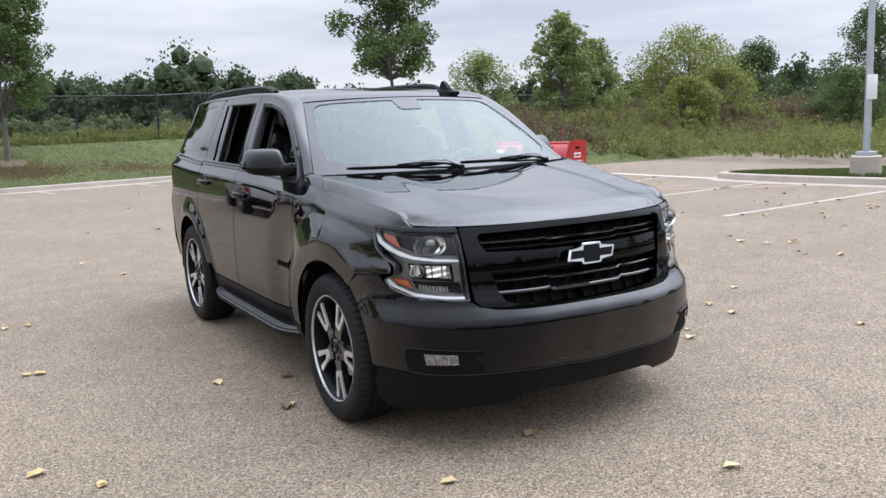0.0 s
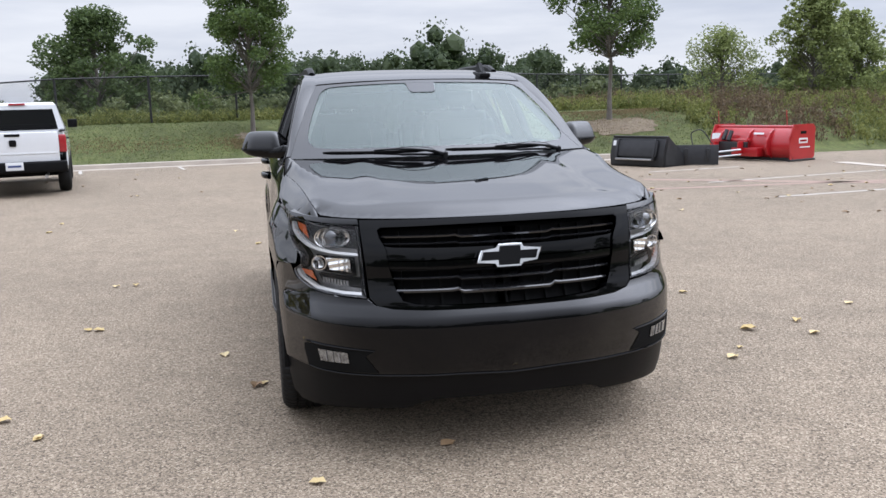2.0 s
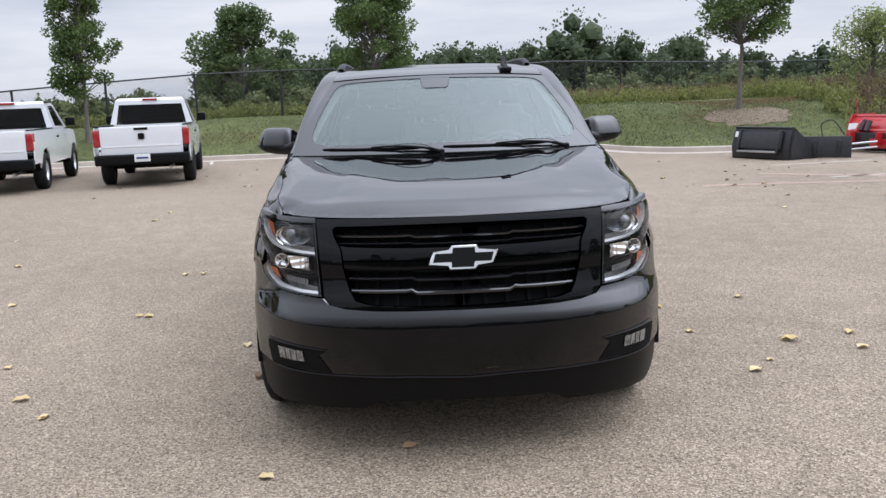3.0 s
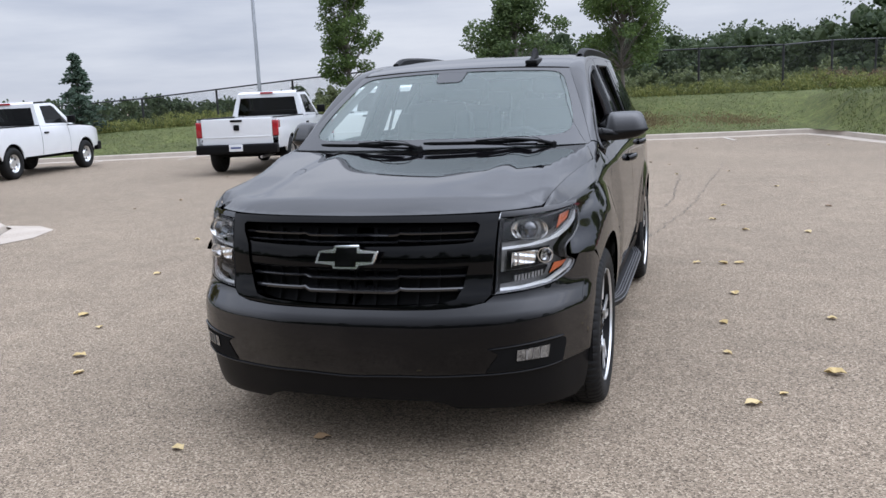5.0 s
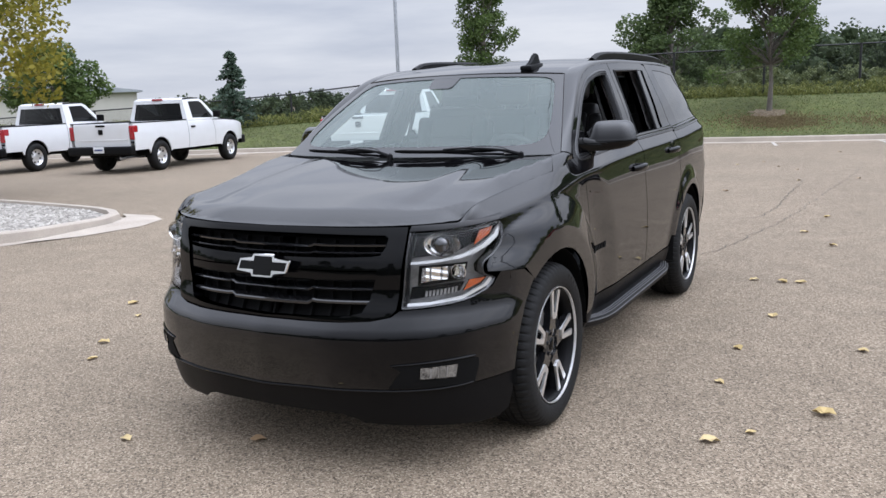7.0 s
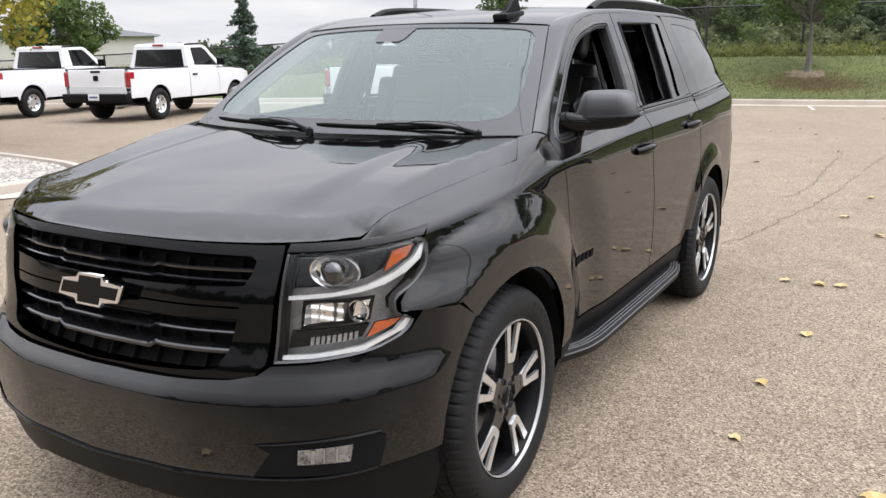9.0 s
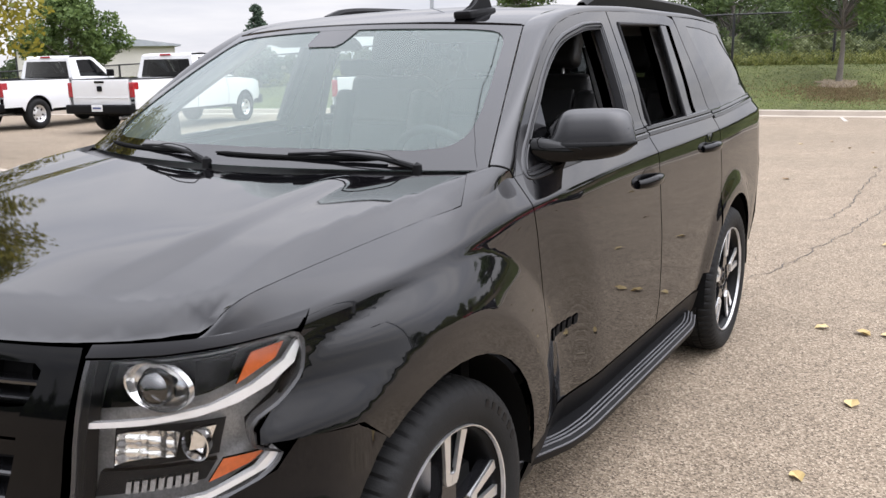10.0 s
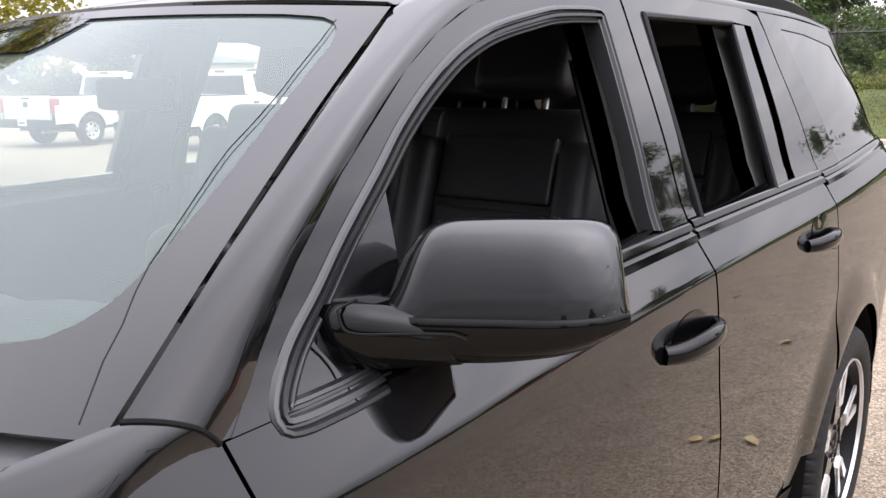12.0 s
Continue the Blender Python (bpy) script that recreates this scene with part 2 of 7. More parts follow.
# ---------------------------------------------------------------- building blocks
def thing(name, label, category, group="", at=None):
    e = new(name)
    e.empty_display_size = 0.2
    if at is not None:
        e.matrix_basis = at
    return tagged(e, label, category, group)


def mesh_object(name, verts, faces, mat, parent=None, label="", normals=None, smooth=True, kind=""):
    me = bpy.data.meshes.new(name)
    me.from_pydata([tuple(v) for v in verts], [], faces)
    me.update()
    if smooth:
        me.shade_smooth()
    if normals is not None:
        me.normals_split_custom_set_from_vertices([tuple(n) for n in normals])
    me.materials.append(mat)
    ob = new(name, me)
    ob.parent = parent
    return tagged(ob, label, kind=kind)


def part(name, bm, mat, parent=None, label="", smooth=True, angle=40, kind=""):
    me = bpy.data.meshes.new(name)
    bmesh.ops.recalc_face_normals(bm, faces=bm.faces)
    bm.to_mesh(me)
    bm.free()
    if smooth:
        me.shade_smooth()
        me.set_sharp_from_angle(angle=radians(angle))
    me.materials.append(mat)
    ob = new(name, me)
    ob.parent = parent
    return tagged(ob, label, kind=kind)


def add_box(bm, size, m=None, bevel=0.0, segments=2):
    r = bmesh.ops.create_cube(bm, size=1.0, matrix=(m or Matrix()) @ Matrix.Diagonal((*size, 1)))
    if bevel:
        edges = list({e for v in r["verts"] for e in v.link_edges})
        bmesh.ops.bevel(bm, geom=edges, offset=bevel, segments=segments, affect="EDGES", profile=0.6)
    return bm


def box(size, m=None, bevel=0.0, segments=2):
    return add_box(bmesh.new(), size, m, bevel, segments)


def add_tube(bm, points, radius, sides=10, caps=True):
    """A round bar along points; radius: one number or one for each point."""
    pts = [Vector(p) for p in points]
    radii = radius if isinstance(radius, (list, tuple)) else [radius] * len(pts)
    rings, up = [], None
    for k, p in enumerate(pts):
        d = (pts[min(k + 1, len(pts) - 1)] - pts[max(k - 1, 0)]).normalized()
        if up is None:
            up = d.orthogonal().normalized()
        up = (up - d * up.dot(d)).normalized()
        side = d.cross(up)
        rings.append([bm.verts.new(p + radii[k] * (math.cos(a) * up + math.sin(a) * side)) for a in (2 * math.pi * j / sides for j in range(sides))])
    for a, b in zip(rings, rings[1:]):
        for j in range(sides):
            bm.faces.new((a[j], a[(j + 1) % sides], b[(j + 1) % sides], b[j]))
    if caps:
        bm.faces.new(rings[0][::-1]), bm.faces.new(rings[-1])
    return bm


def tube(points, radius, sides=10):
    return add_tube(bmesh.new(), points, radius, sides)


def add_lathe(bm, profile, sides=48, m=None, closed=False):
    """profile: (radius, offset along the x axis), turned about the x axis."""
    m = m or Matrix()
    rings = []
    for r, x in profile:
        rings.append([bm.verts.new(m @ Vector((x, r * math.cos(a), r * math.sin(a)))) for a in (2 * math.pi * j / sides for j in range(sides))])
    pairs = list(zip(rings, rings[1:])) + ([(rings[-1], rings[0])] if closed else [])
    for a, b in pairs:
        for j in range(sides):
            bm.faces.new((a[j], a[(j + 1) % sides], b[(j + 1) % sides], b[j]))
    return bm


def add_prism(bm, outline, depth, m=None):
    """A flat plate: outline in (u, v) drawn in the x = 0 plane as (y, z), with its thickness towards +x."""
    m = m or Matrix()
    a = [bm.verts.new(m @ Vector((0, u, v))) for u, v in outline]
    b = [bm.verts.new(m @ Vector((depth, u, v))) for u, v in outline]
    bm.faces.new(a), bm.faces.new(b[::-1])
    n = len(a)
    for j in range(n):
        bm.faces.new((a[j], b[j], b[(j + 1) % n], a[(j + 1) % n]))
    return bm


def pchip(table):
    xs, ys = np.array([p[0] for p in table], float), np.array([p[1] for p in table], float)
    h, d = np.diff(xs), np.diff(ys) / np.diff(xs)
    m = np.zeros(len(xs))
    m[0], m[-1] = d[0], d[-1]
    for k in range(1, len(xs) - 1):
        if d[k - 1] * d[k] > 0:
            w1, w2 = 2 * h[k] + h[k - 1], h[k] + 2 * h[k - 1]
            m[k] = (w1 + w2) / (w1 / d[k - 1] + w2 / d[k])
    def f(x):
        x = min(max(x, xs[0]), xs[-1])
        k = min(int(np.searchsorted(xs, x, "right")) - 1, len(h) - 1)
        t = (x - xs[k]) / h[k]
        return float((1 + 2 * t) * (1 - t) ** 2 * ys[k] + t * (1 - t) ** 2 * h[k] * m[k] + t * t * (3 - 2 * t) * ys[k + 1] + t * t * (t - 1) * h[k] * m[k + 1])
    return f


def smooth01(t):
    t = min(max(t, 0.0), 1.0)
    return t * t * (3 - 2 * t)


def ramp01(t, e=0.12):
    """A straight rise from 0 to 1 with short rounded ends."""
    t = min(max(t, 0.0), 1.0)
    if t < e:
        return t * t / (2 * e * (1 - e))
    if t > 1 - e:
        return 1 - (1 - t) ** 2 / (2 * e * (1 - e))
    return (t - e / 2) / (1 - e)


def spline(points, n):
    """n + 1 points at even steps along a smooth line through points."""
    pts = [Vector(p) for p in points]
    if len(pts) == 2:
        return [pts[0].lerp(pts[1], k / n) for k in range(n + 1)]
    run = [0.0]
    for a, b in zip(pts, pts[1:]):
        run.append(run[-1] + (b - a).length)
    dims = [pchip([(r, p[j]) for r, p in zip(run, pts)]) for j in range(len(pts[0]))]
    return [Vector([d(run[-1] * k / n) for d in dims]) for k in range(n + 1)]


def panel_data(outline, f, step=0.05, lip=0.014, flip=1, e=0.003, cuts=()):
    """A sheet-metal panel: the outline in (u, v) is cut into small cells and laid on the surface f(u, v), with a folded edge."""
    bm = bmesh.new()
    bm.faces.new([bm.verts.new((u, v, 0)) for u, v in outline])
    for axis in (0, 1):
        lo, hi = min(p[axis] for p in outline), max(p[axis] for p in outline)
        n = max(1, round((hi - lo) / step))
        for k in range(1, n):
            co, no = [0, 0, 0], [0, 0, 0]
            co[axis], no[axis] = lo + (hi - lo) * k / n, 1
            bmesh.ops.bisect_plane(bm, geom=bm.verts[:] + bm.edges[:] + bm.faces[:], dist=1e-5, plane_co=co, plane_no=no)
    for v in cuts:
        bmesh.ops.bisect_plane(bm, geom=bm.verts[:] + bm.edges[:] + bm.faces[:], dist=1e-5, plane_co=(0, v, 0), plane_no=(0, 1, 0))
    bmesh.ops.recalc_face_normals(bm, faces=bm.faces)
    bm.verts.index_update()
    verts, normals = [], []
    for w in bm.verts:
        u, v = w.co.x, w.co.y
        n = (Vector(f(u + e, v)) - Vector(f(u - e, v))).cross(Vector(f(u, v + e)) - Vector(f(u, v - e))).normalized() * flip
        verts.append(Vector(f(u, v))), normals.append(n)
    faces = []
    for q in bm.faces:
        ids = [w.index for w in q.verts]
        c = sum(((verts[ids[k]] - verts[ids[0]]).cross(verts[ids[k + 1]] - verts[ids[0]]) for k in range(1, len(ids) - 1)), Vector())
        faces.append(ids if c.dot(normals[ids[0]]) >= 0 else ids[::-1])
    if lip:
        for ed in [x for x in bm.edges if len(x.link_faces) == 1]:
            a, b = ed.verts[0].index, ed.verts[1].index
            k = len(verts)
            va, vb, na, nb = verts[a], verts[b], normals[a], normals[b]
            verts += [va.copy(), vb.copy(), vb - lip * nb, va - lip * na]
            side = (vb - va).cross(na).normalized()
            mid = ed.link_faces[0].calc_center_median()
            inner = Vector(f(mid.x, mid.y))
            if side.dot(inner - va) > 0:
                side = -side
            normals += [side] * 4
            faces.append([k, k + 1, k + 2, k + 3])
    bm.free()
    return verts, faces, normals


def panel(name, outline, f, mat, parent, side=1, step=0.05, lip=0.014, flip=1, label="", fair=0.003, cuts=()):
    v, q, n = panel_data(outline, f, step, lip, flip, fair, cuts)
    if side < 0:
        v, n = [Vector((-p.x, p.y, p.z)) for p in v], [Vector((-p.x, p.y, p.z)) for p in n]
        q = [x[::-1] for x in q]
    return mesh_object(name, v, q, mat, parent, label, n)


def loft(name, curves, mat, parent, side=1, label="", close=False, angle=50):
    """A sheet through curves of equal count, one after another."""
    bm = bmesh.new()
    rows = [[bm.verts.new((side * p[0], p[1], p[2])) for p in c] for c in curves]
    for a, b in zip(rows, rows[1:] + ([rows[0]] if close else [])):
        for j in range(len(a) - 1):
            bm.faces.new((a[j], a[j + 1], b[j + 1], b[j]))
    return part(name, bm, mat, parent, label, angle=angle)

# ---------------------------------------------------------------- the black sport-utility vehicle
# x across, y from the front axle backwards, z up
PROFILE = pchip([(0.28, 0.90), (0.36, 0.935), (0.44, 0.962), (0.52, 0.976), (0.65, 0.990), (0.78, 0.998), (0.90, 1.002), (1.0, 0.9998), (1.05, 0.9970), (1.10, 0.9930), (1.14, 0.9890), (1.18, 0.9838), (1.191, 0.9815), (1.203, 0.974), (1.25, 0.943), (1.285, 0.922), (1.32, 0.905), (1.45, 0.861), (1.6, 0.809), (1.72, 0.762), (1.81, 0.722)])
RISE = pchip([(-0.7, -0.11), (-0.4, -0.075), (0, -0.04), (0.5, 0), (1.34, 0.037), (2.73, 0.06), (3.8, 0.098), (4.2, 0.10)])
SEAM = pchip([(-0.60, 1.096), (-0.58, 1.117), (-0.55, 1.141), (-0.50, 1.158), (-0.42, 1.168), (-0.25, 1.185), (-0.10, 1.201), (0.05, 1.219), (0.20, 1.234), (0.30, 1.244), (0.40, 1.257), (0.50, 1.272)])
SEAM_X = pchip([(-0.60, 0.80), (-0.575, 0.813), (-0.54, 0.827), (-0.48, 0.837), (-0.38, 0.843), (-0.25, 0.852), (-0.10, 0.868), (0.05, 0.892), (0.18, 0.916), (0.30, 0.923), (0.50, 0.925)])
AXLES = (0.0, 2.946)
HUB = 0.405


def side(y, v):
    x = PROFILE(v)
    g = smooth01((v - 1.15) / 0.2)
    if y < 1.2:
        x -= g * 0.028 * ((1.2 - y) / 0.8) ** 2
    if y > 2.4:
        x -= (0.045 + 0.03 * g) * ((y - 2.4) / 1.5) ** 2
    if y > 3.6:
        x -= 0.10 * ((y - 3.6) / 0.5) ** 2
    if y < 0.05:
        x -= (0.042 + 0.020 * smooth01((v - 0.86) / 0.12)) * ((0.05 - y) / 0.48) ** 1.6
    z = v + RISE(y) * smooth01((v - 1.0) / 0.185) * (1 - smooth01((v - 1.34) / 0.38))
    for cy in AXLES:
        r = math.hypot(y - cy, v - HUB)
        x += 0.047 * ramp01((0.765 - r) / 0.195) - 0.020 * (1 - smooth01((r - 0.8) / 0.3)) if cy == 0 else 0.027 * (1 - smooth01((r - 0.49) / 0.14))
    if y < 0.5 and v > 1.185:
        k, s = smooth01((0.5 - y) / 0.15), min((v - 1.185) / 0.1, 1.0)
        zc, xc = 1.185 + RISE(y), side(y, 1.185)[0]
        x += k * (xc + (SEAM_X(y) - xc) * s - x)
        z += k * (zc + (SEAM(y) - zc) * (0.3 * math.sin(s * math.pi / 2) + 0.7 * s) - z)
    return (x, y, z)


PLAN = [(0, 0), (0.30, 0.015), (0.55, 0.075), (0.72, 0.155), (0.85, 0.27), (0.93, 0.40), (0.982, 0.52), (1.004, 0.65), (1.012, 0.80), (1.014, 0.95)]
ARC = [0.0]
for p, q in zip(PLAN, PLAN[1:]):
    ARC.append(ARC[-1] + math.hypot(q[0] - p[0], q[1] - p[1]))
ARC_X, ARC_Y = pchip([(a, p[0]) for a, p in zip(ARC, PLAN)]), pchip([(a, p[1]) for a, p in zip(ARC, PLAN)])
NOSE = pchip([(0.20, -0.91), (0.26, -0.945), (0.36, -0.975), (0.45, -0.995), (0.60, -1.005), (0.665, -0.995), (0.70, -0.965), (0.73, -0.94), (0.80, -0.92), (0.92, -0.905), (1.06, -0.868), (1.10, -0.838), (1.13, -0.79)])


def front(a, z):
    x, dy = ARC_X(abs(a)), ARC_Y(abs(a))
    return (math.copysign(x, a) if a else 0.0, NOSE(z) + dy, z)


def front_in(d):
    """The nose surface, d metres further in."""
    def f(a, z):
        e = 0.004
        n = (Vector(front(a + e, z)) - Vector(front(a - e, z))).cross(Vector(front(a, z + e)) - Vector(front(a, z - e))).normalized()
        return Vector(front(a, z)) - d * n
    return f


def arc_at(y, z):
    lo, hi = 0.0, ARC[-1]
    for _ in range(40):
        mid = (lo + hi) / 2
        lo, hi = (mid, hi) if NOSE(z) + ARC_Y(mid) < y else (lo, mid)
    return lo


def arch(cy, a0, a1, n=14, r=0.478):
    return [(cy + r * math.cos(radians(a0 + (a1 - a0) * k / n)), HUB + r * math.sin(radians(a0 + (a1 - a0) * k / n))) for k in range(n + 1)]


HOOD_EDGE = pchip([(0, -0.865), (0.3, -0.845), (0.55, -0.782), (0.70, -0.70), (0.76, -0.648), (0.795, -0.60)])
HOOD_MID = pchip([(-0.9, 1.123), (-0.865, 1.1295), (-0.7, 1.158), (-0.4, 1.203), (0, 1.254), (0.2, 1.281), (0.33, 1.298)])
HOOD_SHOULDER = pchip([(-0.9, 1.100), (-0.72, 1.129), (-0.6, 1.146), (-0.5, 1.170), (-0.4, 1.194), (-0.3, 1.218), (0, 1.266), (0.3, 1.306)])
HOOD_LIP = pchip([(0, 1.0885), (0.3, 1.090), (0.55, 1.0915), (0.70, 1.094), (0.795, 1.098)])


def hood_rear(x):
    """The rear edge sweeps back towards the pillars and turns forwards at its rounded corners."""
    return 0.172 + 0.135 * (min(abs(x), 0.865) / 0.865) ** 2.2 - 2.1 * max(0.0, abs(x) - 0.865)


def hood_top(a, y):
    """The bonnet inside its side ridges: a raised middle and a shallow step down."""
    zm, zs = HOOD_MID(y), HOOD_SHOULDER(y)
    z = zm + (zs - zm) * smooth01((a - 0.25) / 0.5)
    return z + smooth01((y + 0.75) / 0.30) * (0.005 - 0.012 * smooth01((a - 0.48) / 0.12))


def hood(x, y):
    """Top, chamfered flank down to the seam, and a nose that rolls over to the lip."""
    ax, sx = abs(x), SEAM_X(y)
    wd = 0.105 - 0.050 * smooth01((y + 0.35) / 0.5)
    t = max(0.0, (ax - sx + wd) / (wd - 0.003))
    z = hood_top(min(ax, sx - wd), y)
    z += (min(SEAM(y), z) - z) * t ** (1.9 - 0.6 * smooth01((y + 0.5) / 0.4))
    d = max(0.0, y - HOOD_EDGE(min(ax, 0.795)))
    if d < 0.12:
        z -= (z - HOOD_LIP(min(ax, 0.795))) * (1 - d / 0.12) ** 2 * (1 - min(t, 1.0) ** 6 * min(1.0, d / 0.03))
    return (x, y, z)


PILLAR = [(0.877, 0.42, 1.311), (0.82, 0.60, 1.44), (0.75, 0.815, 1.582), (0.70, 0.965, 1.673), (0.676, 1.042, 1.72)]
RAIL = PILLAR + [(0.668, 1.10, 1.742), (0.655, 1.30, 1.782), (0.647, 1.60, 1.811), (0.642, 2.2, 1.828), (0.63, 3.0, 1.822), (0.60, 3.7, 1.79), (0.57, 4.02, 1.72)]
RUN_PILLAR = spline(PILLAR, 20)
DOOR_TOP = [(0.520, 1.277), (0.566, 1.321), (0.65, 1.405), (0.753, 1.494), (0.923, 1.622), (1.02, 1.678), (1.131, 1.725), (1.27, 1.757), (1.439, 1.778), (1.66, 1.79), (1.99, 1.799), (2.43, 1.80)]


def windscreen(a, b):
    k = b * 20
    j = min(max(int(k), 0), 19)
    p = RUN_PILLAR[j].lerp(RUN_PILLAR[j + 1], k - j)
    c = 1 - a * a
    return (a * p.x, p.y - (0.21 - 0.11 * b) * c, p.z + (0.0 + 0.022 * b) * c)


ROOF_MID = pchip([(0.92, 1.695), (1.0, 1.717), (1.05, 1.731), (1.15, 1.758), (1.4, 1.801), (1.9, 1.836), (2.4, 1.846), (3.2, 1.84), (3.8, 1.80), (4.02, 1.755)])
RAIL_X, RAIL_Z = pchip([(p[1], p[0]) for p in RAIL]), pchip([(p[1], p[2]) for p in RAIL])


def roof(s, y0):
    """s from -1 to 1 between the side rails; the front edge bows forwards."""
    y = y0 - 0.10 * (1 - s * s) * smooth01((1.9 - y0) / 0.85)
    x, z = RAIL_X(y0) * s, RAIL_Z(y0)
    return (x, y, z + (ROOF_MID(y0) - z) * max(1 - s * s, 0.0) ** 0.8 + 0.012 * (1 - s ** 4))


# heights of the crisp shoulder crease
SHOULDER = (1.180, 1.186, 1.191, 1.196, 1.201, 1.206, 1.213)

suv = thing("suv", "gloss black full-size sport-utility vehicle with side windows down", "car")

for s in (1, -1):
    fender = [(0.562, 0.50), (0.561, 0.90), (0.529, 1.10), (0.509, 1.19), (0.501, 1.270)]
    fender += [(0.40 - 0.0985 * k, 1.285) for k in range(8)]
    fender += [(-0.36, 1.285), (-0.3825, 1.236), (-0.405, 1.187), (-0.425, 1.165), (-0.456, 1.114), (-0.474, 1.01), (-0.520, 0.95), (-0.578, 0.908), (-0.586, 0.882), (-0.50, 0.870), (-0.36, 0.860), (-0.29, 0.80)]
    fender += arch(0, 126, 4)[0:]
    fender += [(0.487, 0.44), (0.505, 0.44), (0.557, 0.46)]
    wing = panel("fender", fender, side, PAINT, suv, s, 0.022, fair=0.008, cuts=SHOULDER)

    def wing_nose(u, w):
        """From the tip beside the lamp, between brow and bonnet seam, back to the fender."""
        brow, ys = Vector(front(0.850 + 0.205 * u, 1.094 + 0.013 * u)), -0.60 + 0.24 * u
        seam = Vector((SEAM_X(ys), ys, SEAM(ys)))
        end = Vector(side(-0.405 + 0.045 * w, 1.187 + 0.098 * w))
        b1, ym = Vector(front(1.055, 1.107)), -0.36
        flat = b1.lerp(Vector((SEAM_X(ym), ym, SEAM(ym))), w)
        return brow.lerp(seam, w) + (end - flat) * u * u + Vector((0.55, -0.45, 0.70)) * 0.005 * math.sin(math.pi * w) * (1 - u) * min(1.0, 4 * u)

    panel("fender_nose", [(0.01, 0), (1, 0), (1, 1), (0.01, 1)], wing_nose, PAINT, wing, s, 0.045, 0.0)
    steps = [k / 16 for k in range(17)]
    loft("fender_fold", [[Vector(front(0.850 + 0.205 * u, 1.0925 + 0.013 * u)) for u in steps], [wing_nose(u, 0.0) for u in steps]], PAINT, wing, s)

    fd = panel("front_door", [(0.567, 0.485), (1.728, 0.485), (1.717, 0.60), (1.648, 1.0), (1.635, 1.27), (0.506, 1.27), (0.514, 1.19), (0.534, 1.10), (0.566, 0.90)], side, PAINT, suv, s, 0.024, fair=0.007, cuts=SHOULDER)
    panel("window_frame", DOOR_TOP[0:1] + [(0.513, 1.2712), (0.582, 1.2712), (0.585, 1.290), (0.615, 1.327), (0.68, 1.381), (0.735, 1.427), (0.825, 1.500), (0.885, 1.549), (0.985, 1.614), (1.16, 1.686), (1.27, 1.713), (1.40, 1.732), (1.573, 1.740), (1.512, 1.271), (1.635, 1.271), (1.674, 1.79)] + DOOR_TOP[8:0:-1], side, PAINT, fd, s, 0.05)
    panel("frame_corner", [(0.502, 1.2714), (0.585, 1.2714), (0.60, 1.352), (0.560, 1.330), (0.508, 1.290)], lambda y, v: Vector(side(y, v)) - Vector((0.0015, 0, 0)), PAINT, fd, s, 0.06, 0.0)
    panel("sail_panel", [(0.600, 1.276), (0.806, 1.276), (0.812, 1.37), (0.826, 1.487), (0.73, 1.408), (0.660, 1.346), (0.612, 1.302)], lambda y, v: Vector(side(y, v)) - Vector((0.008, 0, 0)), PAINT, fd, s, 0.05, label="gloss black corner panel behind the mirror")
    rd = panel("rear_door", [(1.738, 0.485), (2.36, 0.485), (2.40, 0.56)] + arch(2.946, 163, 134, 6, 0.50) + [(2.625, 0.90), (2.650, 1.0), (2.632, 1.12), (2.622, 1.20), (2.635, 1.265), (1.644, 1.265), (1.657, 1.0), (1.726, 0.60)], side, PAINT, suv, s, 0.024, fair=0.007, cuts=SHOULDER)
    panel("window_frame", [(1.644, 1.27), (1.700, 1.27), (1.762, 1.748), (2.330, 1.757), (2.487, 1.752), (2.400, 1.27), (2.635, 1.27), (2.612, 1.60), (2.60, 1.74), (2.585, 1.785), (2.50, 1.80), (1.99, 1.799), (1.684, 1.79)], side, PAINT, rd, s, 0.05)
    panel("window_divider", [(2.215, 1.27), (2.335, 1.27), (2.425, 1.75), (2.330, 1.75)], side, PAINT, rd, s, 0.05)
    panel("fixed_glass", [(2.335, 1.27), (2.400, 1.27), (2.487, 1.75), (2.425, 1.75)], lambda y, v: Vector(side(y, v)) - Vector((0.012, 0, 0)), PRIVACY, rd, s, 0.08, 0)
    quarter = [(2.645, 1.255), (2.632, 1.20), (2.642, 1.12), (2.660, 1.0), (2.636, 0.90)] + arch(2.946, 132, -3, 16)
    quarter += [(3.43, 0.42), (4.05, 0.42), (4.10, 0.6), (4.10, 1.0), (4.08, 1.255)]
    qp = panel("quarter_panel", quarter, side, PAINT, suv, s, 0.024, fair=0.007, cuts=SHOULDER)
    panel("window_frame", [(2.645, 1.26), (2.622, 1.60), (2.61, 1.745), (2.60, 1.80), (3.0, 1.80), (3.6, 1.79), (3.92, 1.74), (4.03, 1.50), (4.08, 1.26), (3.78, 1.26), (3.68, 1.50), (3.52, 1.725), (3.1, 1.752), (2.796, 1.758), (2.86, 1.52), (2.915, 1.285), (2.945, 1.263), (3.0, 1.26)], side, PAINT, qp, s, 0.05)
    panel("quarter_glass", [(3.002, 1.261), (3.777, 1.261), (3.677, 1.50), (3.518, 1.723), (3.1, 1.749), (2.802, 1.754), (2.865, 1.52), (2.919, 1.287), (2.948, 1.266)], lambda y, v: Vector(side(y, v)) - Vector((0.003, 0, 0)), PRIVACY, qp, s, 0.08, 0.004, label="dark privacy glass set flush")
    panel("rocker_panel", [(0.50, 0.30), (2.38, 0.30), (2.38, 0.475), (0.50, 0.475)], side, SATIN, suv, s, 0.08)

